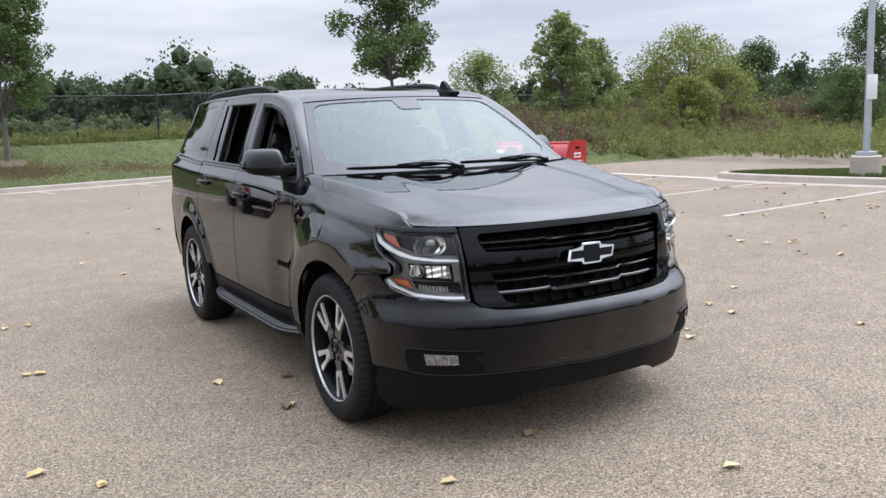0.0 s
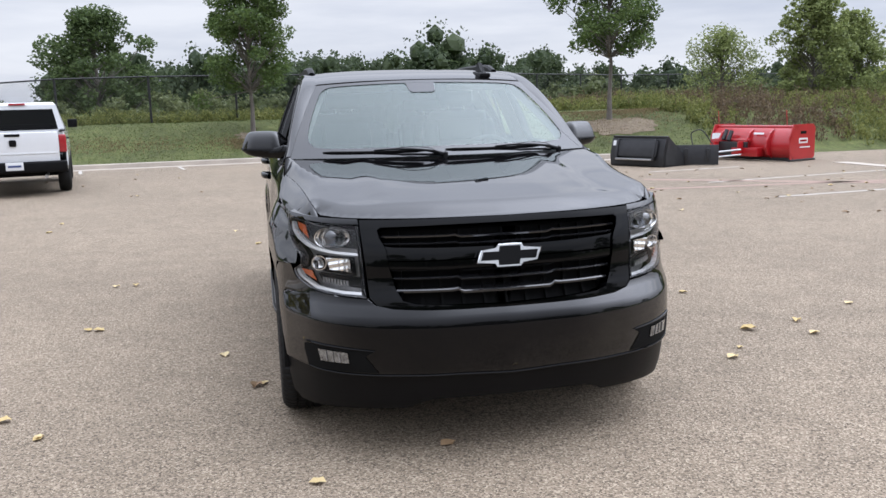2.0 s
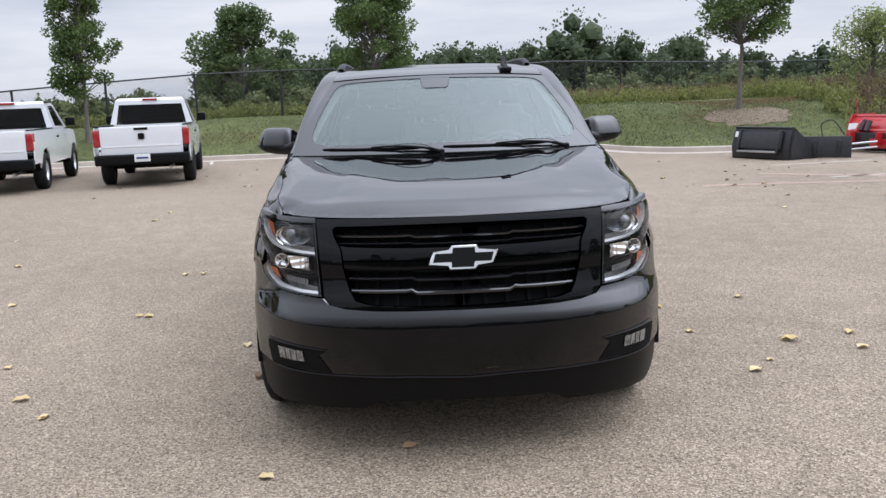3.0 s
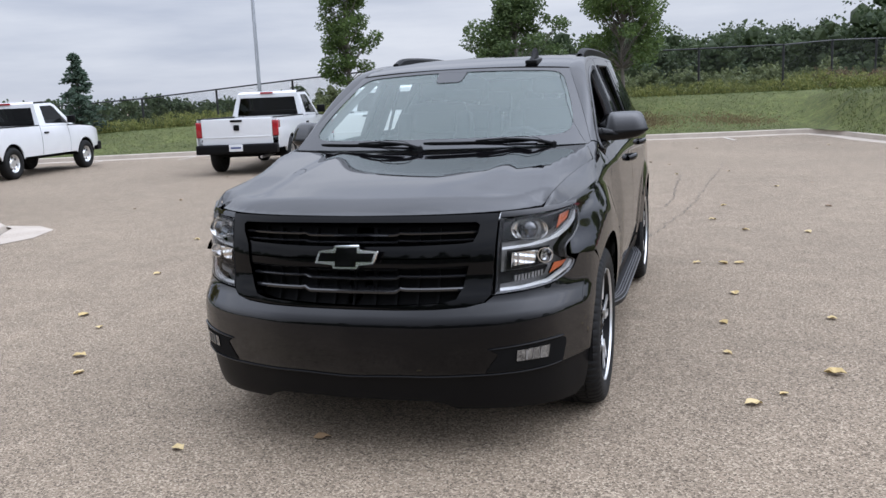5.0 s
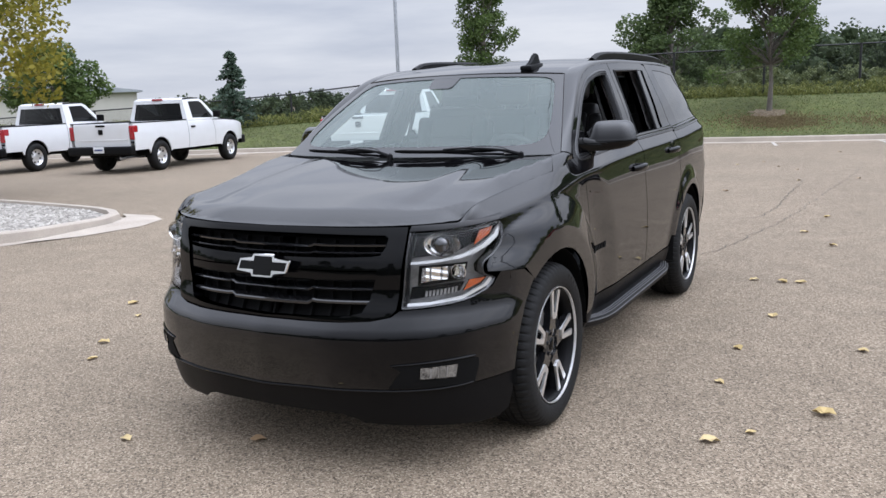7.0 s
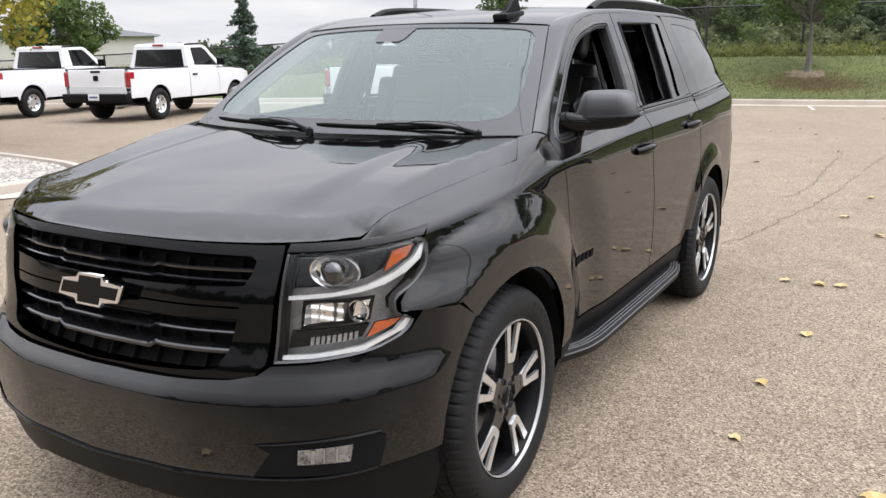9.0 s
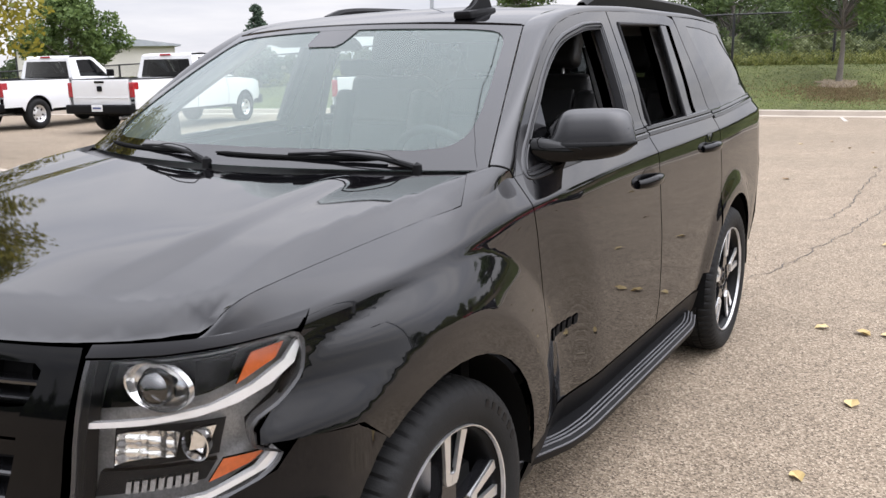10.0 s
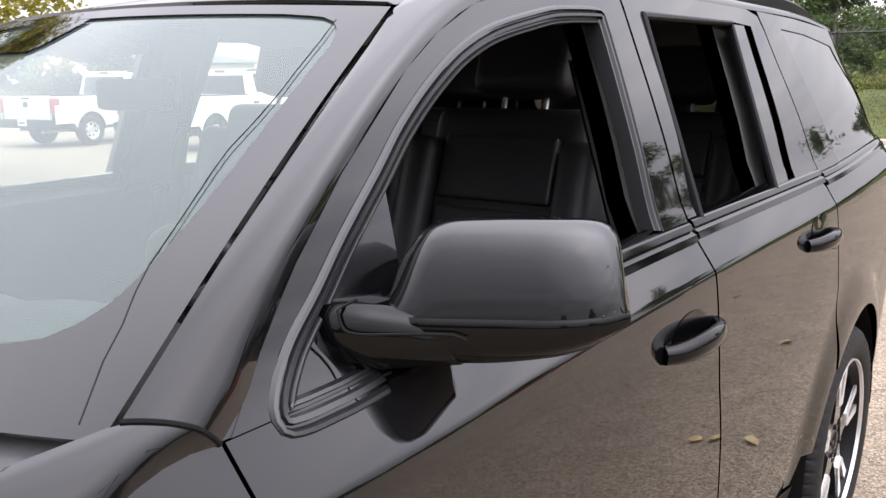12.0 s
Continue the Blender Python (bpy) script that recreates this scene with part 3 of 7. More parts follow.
    # pillar and roof side
    outer = [Vector(side(y, v)) for y, v in spline([(0.50, 1.27)] + DOOR_TOP + [(3.0, 1.805), (3.6, 1.79), (4.0, 1.72)], 70)]
    inner = spline(RAIL, 70)
    rows = []
    for k in range(13):
        t = k / 12
        row = []
        for o, i in zip(outer, inner):
            push = Vector((0.5, -0.25 if o.y < 1.2 else 0.0, 0.8)).normalized() * 0.018 * (t / 0.3 * (2 - t / 0.3) if t < 0.3 else 1 - ((t - 0.3) / 0.7) ** 2)
            row.append(o.lerp(i, t) + push)
        rows.append(row)
    loft("pillar_and_roof_side", rows, PAINT, suv, s)
    # piece of wing between bonnet and pillar: from the bonnet's rear corner back to the pillar's foot
    grid, n = [], 10
    back_y = lambda x: hood_rear(x) + 0.004
    for j in range(n + 1):
        t = j / n
        x0 = 0.918 - 0.060 * t
        a = Vector(hood(x0, back_y(x0)))
        b = rows[0][0].lerp(rows[-1][0], t) + Vector((0.5, -0.25, 0.8)).normalized() * 0.018 * (t / 0.3 * (2 - t / 0.3) if t < 0.3 else 1 - ((t - 0.3) / 0.7) ** 2)
        col = []
        for k in range(n + 1):
            r = k / n
            low = Vector(side(0.19 + 0.31 * r, 1.284 - 0.014 * max(0.0, (r - 0.677) / 0.323)))
            if j == 0:
                first = (a, b)
            h = a.lerp(b, r) + (low - first[0].lerp(first[1], r)) * (1 - t) ** 2
            col.append(h)
        grid.append(col)
    fold = [p + Vector((-0.012, 0.010, -0.03)) for p in grid[-1]]
    loft("wing_end", grid + [fold], PAINT, suv, s, angle=70)
    # shut line across the pillar's foot
    foot = [r[0] for r in rows]
    part("shut_line", tube([Vector((s * p.x, p.y, p.z)) + Vector((0, 0, 0.0005)) for p in foot], 0.0032, 6), MATTE, suv)

# bonnet
flank = [(SEAM_X(y) - 0.003, y) for y in (-0.57, -0.54, -0.50, -0.45, -0.40, -0.34, -0.28, -0.19, -0.1, 0.0, 0.1, 0.15)]
edge = [(-x, y) for x, y in flank[::-1]] + [(x, HOOD_EDGE(abs(x))) for x in [-0.79 + 1.58 * k / 36 for k in range(37)]] + flank
rear = [(x, hood_rear(x)) for x in [0.914 - 1.828 * k / 40 for k in range(41)]]
panel("bonnet", edge + rear, hood, PAINT, suv, 1, 0.026, 0.005, fair=0.012)

# dark plug added below the bonnet's rear corners to blacken the gap
for s in (1, -1):
    line = [Vector(hood(x, hood_rear(x))) + Vector((0, 0.002, -0.012)) for x in [0.78 + 0.134 * k / 12 for k in range(13)]]
    loft("seam_gutter", [[p + Vector((-0.012, -0.016, -0.004)) for p in line], line, [p + Vector((0.012, 0.016, -0.004)) for p in line]], MATTE, suv, s)

# roof, windscreen, scuttle
panel("roof", [(-1, 1.05), (1, 1.05), (1, 4.0), (-1, 4.0)], roof, PAINT, suv, 1, 0.07)
ws = panel("windscreen", [(-0.985, -0.03), (0.985, -0.03), (0.985, 0.99), (-0.985, 0.99)], windscreen, GLASS, suv, 1, 0.03, 0)
ws.visible_shadow = False
header = [Vector(roof(-0.99 + 1.98 * k / 24, 1.05)) for k in range(25)]
glass_top = [Vector(windscreen(-0.985 + 1.97 * k / 24, 0.992)) for k in range(25)]
loft("roof_header", [header, [h.lerp(g, 0.45) + Vector((0, -0.006, 0.006)) for h, g in zip(header, glass_top)], [h.lerp(g, 0.88) + Vector((0, -0.001, 0.002)) for h, g in zip(header, glass_top)], [g + Vector((0, 0.012, -0.006)) for g in glass_top]], PAINT, suv, angle=60)


def shade_band(a, b):
    return Vector(windscreen(a, b)) + Vector((0, -0.0022, 0.0033))


edge_in = [(0.75, 0.95), (0.86, 0.94), (0.91, 0.905), (0.932, 0.82), (0.933, 0.5), (0.926, 0.30), (0.908, 0.18), (0.855, 0.105), (0.75, 0.080)]
right = [(0.75, -0.03), (0.997, -0.03), (0.997, 0.99), (0.75, 0.99)] + [tuple(p) for p in spline([(a, b, 0) for a, b in edge_in], 30)]
for outline in ([p[:2] for p in right], [(-p[0], p[1]) for p in right[::-1]], [(-0.75, -0.03), (0.75, -0.03), (0.75, 0.080), (-0.75, 0.080)], [(-0.75, 0.95), (0.75, 0.95), (0.75, 0.99), (-0.75, 0.99)], [(-0.13, 0.80), (0.05, 0.80), (0.075, 0.83), (0.095, 0.948), (-0.175, 0.948), (-0.155, 0.83)]):
    panel("frit_band", outline, shade_band, PAINT, ws, 1, 0.03, 0)
crack_run = [shade_band(a, b) for a, b in ((0.896, 0.93), (0.903, 0.85), (0.907, 0.737), (0.911, 0.66), (0.909, 0.582), (0.903, 0.50), (0.905, 0.45), (0.915, 0.311), (0.918, 0.24), (0.926, 0.19), (0.938, 0.137), (0.945, 0.08), (0.965, -0.01))]
part("glass_crack", tube(crack_run, 0.0009, 5), SATIN, ws, "thin wavy crack running up the glass")
panel("inspection_plate", [(0.690, -0.012), (0.768, -0.016), (0.768, 0.002), (0.690, 0.006)], lambda a, b: Vector(shade_band(a, b)) + Vector((0, -0.001, 0.0015)), LINER, ws, 1, 0.05, 0, label="small pale plate at the foot of the glass")
loft("scuttle", [[Vector(hood(x, hood_rear(x) - 0.02)) + Vector((0, 0, -0.016)) for x in [-0.868 + 1.736 * k / 20 for k in range(21)]], [Vector(windscreen(-0.98 + 1.96 * k / 20, -0.01)) + Vector((0, 0.03, -0.014)) for k in range(21)]], COWL, suv)

# bumper, valance, grille surround
half = [(0.0, 0.408), (0.3, 0.415), (0.6, 0.415), (0.85, 0.417), (1.0, 0.422)]
for y, z in ((-0.47, 0.43), (-0.472, 0.46), (-0.465, 0.52), (-0.44, 0.60), (-0.41, 0.66), (-0.365, 0.72), (-0.325, 0.765), (-0.29, 0.80), (-0.37, 0.855), (-0.50, 0.868)):
    half.append((arc_at(y, z), z))
half += [(1.058, 0.836), (1.04, 0.812), (0.90, 0.764), (0.75, 0.748), (0.632, 0.742), (0.60, 0.718), (0.52, 0.704), (0.40, 0.699), (0.2, 0.696), (0.0, 0.696)]
bumper = panel("front_bumper", half + [(-a, z) for a, z in half[::-1] if a > 0], front, PAINT, suv, 1, 0.04)
low = [(0.0, 0.285), (0.36, 0.285), (0.42, 0.266), (0.46, 0.240), (0.75, 0.226), (0.95, 0.214), (arc_at(-0.53, 0.215), 0.215), (arc_at(-0.485, 0.25), 0.25), (arc_at(-0.475, 0.33), 0.33), (arc_at(-0.472, 0.422), 0.422), (1.0, 0.413), (0.85, 0.408), (0.6, 0.406), (0.3, 0.406), (0.0, 0.399)]
panel("lower_valance", low + [(-a, z) for a, z in low[::-1] if a > 0], front_in(0.010), SATIN, bumper, 1, 0.05, label="satin black plastic lower valance")

# headlight brows, lamps, grille
def on_front(name, outline, depth, mat, parent, sgn=1, step=0.04, lip=0.01, label=""):
    return panel(name, outline, front_in(depth), mat, parent, sgn, step, lip, 1, label)


LAMP = [(0.655, 1.062), (0.80, 1.066), (0.94, 1.075), (1.045, 1.084), (1.078, 1.06), (1.086, 1.01), (1.05, 0.955), (0.99, 0.908), (0.995, 0.875), (1.052, 0.845), (1.035, 0.818), (0.90, 0.770), (0.75, 0.755), (0.638, 0.750)]
for s in (1, -1):
    on_front("headlight_brow", [(0.652, 1.066), (0.80, 1.069), (0.94, 1.079), (1.05, 1.089), (1.052, 1.1065), (0.92, 1.097), (0.84, 1.0925), (0.655, 1.088)], 0.0, PAINT, suv, s, 0.05, 0.03)
    shell = on_front("headlight", LAMP, 0.078, LAMPIN, suv, s, 0.05, 0.02, "clear headlight with projector, reflector and white light strips")
    on_front("lamp_wall", [(0.655, 1.062), (0.675, 1.062), (0.66, 0.752), (0.638, 0.750)], 0.012, SATIN, shell, s, 0.05, 0.05)
    lens = on_front("lens", LAMP, 0.0, CLEAR, shell, s, 0.05, 0.0)
    lens.visible_shadow = False
    rim, run = [], [Vector((a, z, 0)) for a, z in LAMP[2:] + LAMP[:1]]
    run = spline(run, 60)
    for k, p in enumerate(run):
        d = (run[min(k + 1, 60)] - run[max(k - 1, 0)]).normalized()
        q = p + Vector((d.y, -d.x, 0)) * 0.007
        rim.append((front_in(0.001)(p.x, p.y), front_in(0.004)(q.x, q.y), front_in(0.040)(q.x, q.y)))
    loft("lens_rim", [[r[j] for r in rim] for j in range(3)], LENSRIM, shell, s, "grey edge of the headlight lens", angle=30)
    on_front("light_strip", [(0.662, 0.942), (0.80, 0.949), (0.90, 0.963), (0.985, 0.992), (1.045, 1.030), (1.062, 1.066), (1.074, 1.060), (1.069, 1.022), (1.026, 0.988), (0.96, 0.961), (0.88, 0.945), (0.78, 0.936), (0.661, 0.931)], 0.016, LED, shell, s, 0.03, 0.02, "white daytime light strip")
    on_front("light_strip", [(0.650, 0.772), (0.76, 0.775), (0.90, 0.789), (1.00, 0.821), (1.037, 0.856), (1.048, 0.846), (1.03, 0.820), (0.90, 0.776), (0.75, 0.763), (0.647, 0.760)], 0.012, LED, shell, s, 0.03, 0.02, "white daytime light strip")
    on_front("inner_bezel", [(0.672, 0.962), (0.80, 0.966), (0.90, 0.980), (0.985, 1.008), (1.03, 1.035), (1.04, 1.072), (0.94, 1.066), (0.80, 1.058), (0.682, 1.054)], 0.060, GLOSS, shell, s, 0.05, 0.02)
    on_front("bezel_fin", [(0.872, 0.982), (0.935, 1.000), (0.945, 1.058), (0.862, 1.052)], 0.036, SATIN, shell, s, 0.04, 0.02)
    on_front("indicator", [(0.955, 0.995), (1.03, 1.035), (1.04, 1.068), (0.975, 1.055)], 0.03, AMBER, shell, s, 0.03, 0.01, "amber indicator")
    on_front("indicator", [(0.905, 0.808), (0.99, 0.832), (1.022, 0.852), (0.935, 0.850)], 0.022, AMBER, shell, s, 0.03, 0.01, "amber indicator")
    on_front("lower_bezel", [(0.665, 0.786), (0.90, 0.806), (0.925, 0.840), (0.675, 0.832)], 0.052, SATIN, shell, s, 0.05, 0.02)
    for k in range(9):
        a0 = 0.735 + 0.017 * k
        on_front("turn_lamp_rib", [(a0, 0.794 + 0.001 * k), (a0 + 0.011, 0.795 + 0.001 * k), (a0 + 0.013, 0.817 + 0.001 * k), (a0 + 0.002, 0.816 + 0.001 * k)], 0.040, LAMPIN, shell, s, 0.03, 0.008)
    # upper projector and lower reflector bowl, looking forwards
    m = Matrix.Translation(Vector(front(0.775, 1.005)) + Vector((0.0, 0.070, 0))) @ Matrix.Rotation(radians(-90 + 10), 4, "Z")
    if s < 0:
        m = Matrix.Diagonal((-1, 1, 1, 1)) @ m
    part("reflector", add_lathe(bmesh.new(), [(0.012, 0.0), (0.038, 0.006), (0.041, 0.022), (0.050, 0.026), (0.055, 0.042), (0.058, 0.044), (0.058, 0.030)], 32, m @ Matrix.Diagonal((1, 1.36, 0.86, 1))), REFLECTOR, shell, "chrome ring round the projector")
    part("projector_lens", add_lathe(bmesh.new(), [(0.036, 0.03), (0.036, 0.052), (0.030, 0.064), (0.018, 0.072), (0.001, 0.075)], 28, m), glass("projector_glass", (0.25, 0.27, 0.3), mirror=0.9) if s > 0 else bpy.data.materials["projector_glass"], shell, "dark glass projector lens")
    panel("reflector", [(0.865, 0.872), (0.905, 0.876), (0.92, 0.918), (0.875, 0.916)], front_in(0.035), REFLECTOR, shell, s, 0.02, 0.012)
    panel("reflector_frame", [(0.70, 0.835), (0.93, 0.850), (0.945, 0.924), (0.705, 0.924)], front_in(0.060), SATIN, shell, s, 0.05, 0.0)
    panel("reflector", [(0.715, 0.852), (0.838, 0.860), (0.848, 0.914), (0.72, 0.914)], lambda a, z: front_in(0.030 + 0.026 * max(0.0, 1 - ((a - 0.78) / 0.07) ** 2) + 0.0022 * math.sin(a * 190) + 0.002 * math.sin(z * 210 + a * 40))(a, z), REFLECTOR, shell, s, 0.008, 0.0)
    low = Matrix.Translation(Vector(front(0.855, 0.888)) + Vector((0.0, 0.055, 0))) @ Matrix.Rotation(radians(-80), 4, "Z")
    if s < 0:
        low = Matrix.Diagonal((-1, 1, 1, 1)) @ low
    part("bulb_bowl", add_lathe(bmesh.new(), [(0.008, 0.0), (0.026, 0.008), (0.034, 0.03), (0.030, 0.03)], 20, low), CHROME, shell)
    # fog lamp in its recess
    fog = on_front("fog_lamp_recess", [(0.60, 0.424), (0.972, 0.424), (1.0, 0.50), (1.0, 0.526), (0.97, 0.538), (0.72, 0.532), (0.62, 0.524), (0.66, 0.50)], -0.003, MATTE, bumper, s, 0.04, 0.01, "dark recess round a fog lamp")
    part("recess_brow", tube([Vector(front(s * (0.615 + 0.375 * k / 16), 0.5255 + 0.015 * math.sin(1.4 * k / 16))) + Vector((0, -0.004, 0)) for k in range(17)], [0.001] + [0.0035 + 0.003 * k / 15 for k in range(15)] + [0.003], 8), GLOSS, fog)
    on_front("fog_lamp", [(0.735, 0.466), (0.885, 0.464), (0.898, 0.518), (0.742, 0.514)], -0.008, FOGLENS, fog, s, 0.014, 0.012, "small chrome fog lamp")
    for k, w in enumerate((0.010, 0.003, 0.006)):
        a0 = 0.775 + 0.034 * k
        on_front("lamp_rib", [(a0, 0.469), (a0 + w, 0.469), (a0 + w + 0.005, 0.512), (a0 + 0.005, 0.512)], -0.011, LAMPIN, fog, s, 0.05, 0.004)

for q in (1, -1):
    part("bumper_lip", tube([Vector(front(q * 0.965 * k / 24, 0.403 + 0.009 * smooth01(k / 7) + 0.012 * (k / 24) ** 9)) + Vector((0, -0.002, 0)) for k in range(25)], 0.0055, 8), GLOSS, bumper)

grille = on_front("grille", [(-0.60, 0.69), (0.60, 0.69), (0.62, 1.07), (-0.62, 1.07)], 0.085, MATTE, suv, 1, 0.08, 0.0, "gloss black grille with horizontal slats and vertical fins")


GRILLE_NOSE = pchip([(0.60, -0.958), (0.70, -0.952), (0.75, -0.942), (0.80, -0.925), (0.92, -0.912), (1.05, -0.876), (1.085, -0.864), (1.10, -0.856)])


def grille_face(a, z):
    """The surround stands steeper than the bumper shelf below it."""
    x, y, _ = front(a, z)
    return (x, y - NOSE(z) + GRILLE_NOSE(z), z)


for q in (1, -1):
    panel("grille_surround", [(0.0, 0.672), (0.30, 0.680), (0.50, 0.690), (0.585, 0.712), (0.622, 0.75), (0.645, 1.03), (0.648, 1.086), (0.30, 1.086), (0.0, 1.086), (0.0, 1.060), (0.30, 1.059), (0.555, 1.054), (0.571, 1.042), (0.565, 1.01), (0.545, 0.975), (0.536, 0.955), (0.528, 0.88), (0.503, 0.785), (0.475, 0.737), (0.42, 0.723), (0.19, 0.710), (0.0, 0.705)], grille_face, GLOSS, grille, q, 0.04, 0.06)
    for outline in ([(0.0, 0.909), (0.540, 0.909), (0.546, 0.972), (0.50, 0.966), (0.25, 0.959), (0.0, 0.956)], [(0.0, 0.868), (0.25, 0.868), (0.527, 0.873), (0.540, 0.903), (0.0, 0.903)]):
        panel("centre_bar", outline, lambda a, z: Vector(grille_face(a, z)) + Vector((0, 0.010, 0)), GLOSS, grille, q, 0.06, 0.04)


def slat(name, z, half_width, height, depth, mat, parent, back=0.012, kick=0.0):
    """A bar across the grille that follows the nose; kick lifts its middle third."""
    bm, rows = bmesh.new(), []
    n = 80
    for k in range(n + 1):
        a = -half_width + 2 * half_width * k / n
        lift = kick * (1 - smooth01((abs(a) - 0.20) / 0.03)) - 0.4 * kick * math.exp(-((abs(a) - 0.225) / 0.012) ** 2)
        f0, f1 = front_in(back), front_in(back + depth)
        rows.append([bm.verts.new(Vector(f0(a, z + lift - height * 0.5))), bm.verts.new(Vector(front_in(back - 0.004)(a, z + lift))), bm.verts.new(Vector(f0(a, z + lift + height * 0.35))), bm.verts.new(Vector(f1(a, z + height * 0.9))), bm.verts.new(Vector(f1(a, z - height * 0.5)))])
    for r0, r1 in zip(rows, rows[1:]):
        for j in range(5):
            bm.faces.new((r0[j], r0[(j + 1) % 5], r1[(j + 1) % 5], r1[j]))
    bm.faces.new(rows[0]), bm.faces.new(rows[-1][::-1])
    return part(name, bm, mat, parent, angle=25)


for z, w, hgt, kick in ((1.016, 0.562, 0.012, -0.007), (0.983, 0.552, 0.010, -0.006), (0.868, 0.526, 0.010, -0.008), (0.830, 0.513, 0.012, -0.009), (0.778, 0.500, 0.016, -0.010)):
    slat("slat", z, w, hgt, 0.05, RIMBLACK, grille, 0.016, kick)
for k in range(-5, 6):
    a = 0.098 * k
    bm = bmesh.new()
    f0, f1 = front_in(0.062), front_in(0.085)
    z0, z1 = 0.70, 1.05
    vs = []
    for da in (-0.007, 0.007):
        for f in (f0, f1):
            for j in range(6):
                vs.append(bm.verts.new(Vector(f(a + da, z0 + (z1 - z0) * j / 5))))
    for j in range(5):
        bm.faces.new((vs[j], vs[j + 1], vs[13 + j], vs[12 + j]))
        bm.faces.new((vs[j], vs[6 + j], vs[7 + j], vs[j + 1]))
        bm.faces.new((vs[12 + j], vs[13 + j], vs[19 + j], vs[18 + j]))
    part("fin", bm, MATTE, grille)

# emblem: a plain bow shape, chrome edge with a black field
BOW = [(-0.150, -0.030), (-0.062, -0.030), (-0.062, -0.053), (0.052, -0.053), (0.058, -0.030), (0.128, -0.030), (0.150, 0.030), (0.062, 0.030), (0.062, 0.053), (-0.052, 0.053), (-0.058, 0.030), (-0.128, 0.030)]
to_front = Matrix.Translation((0, -0.928, 0.918)) @ Matrix.Rotation(radians(-90 - 0), 4, "Z") @ Matrix.Rotation(radians(-9), 4, "Y")
bm = bmesh.new()
add_prism(bm, [(u, v) for u, v in BOW], 0.016, to_front)
bmesh.ops.bevel(bm, geom=bm.edges[:], offset=0.004, segments=1, affect="EDGES")
emblem = part("emblem", bm, CHROME, grille, "chrome-edged black bow emblem")
bm = bmesh.new()
FIELD = [(-0.131, -0.019), (-0.051, -0.019), (-0.051, -0.042), (0.043, -0.042), (0.048, -0.019), (0.119, -0.019), (0.131, 0.019), (0.051, 0.019), (0.051, 0.042), (-0.043, 0.042), (-0.048, 0.019), (-0.119, 0.019)]
add_prism(bm, FIELD, 0.004, to_front @ Matrix.Translation((0.0145, 0, 0)))
part("field", bm, GLOSS, emblem)


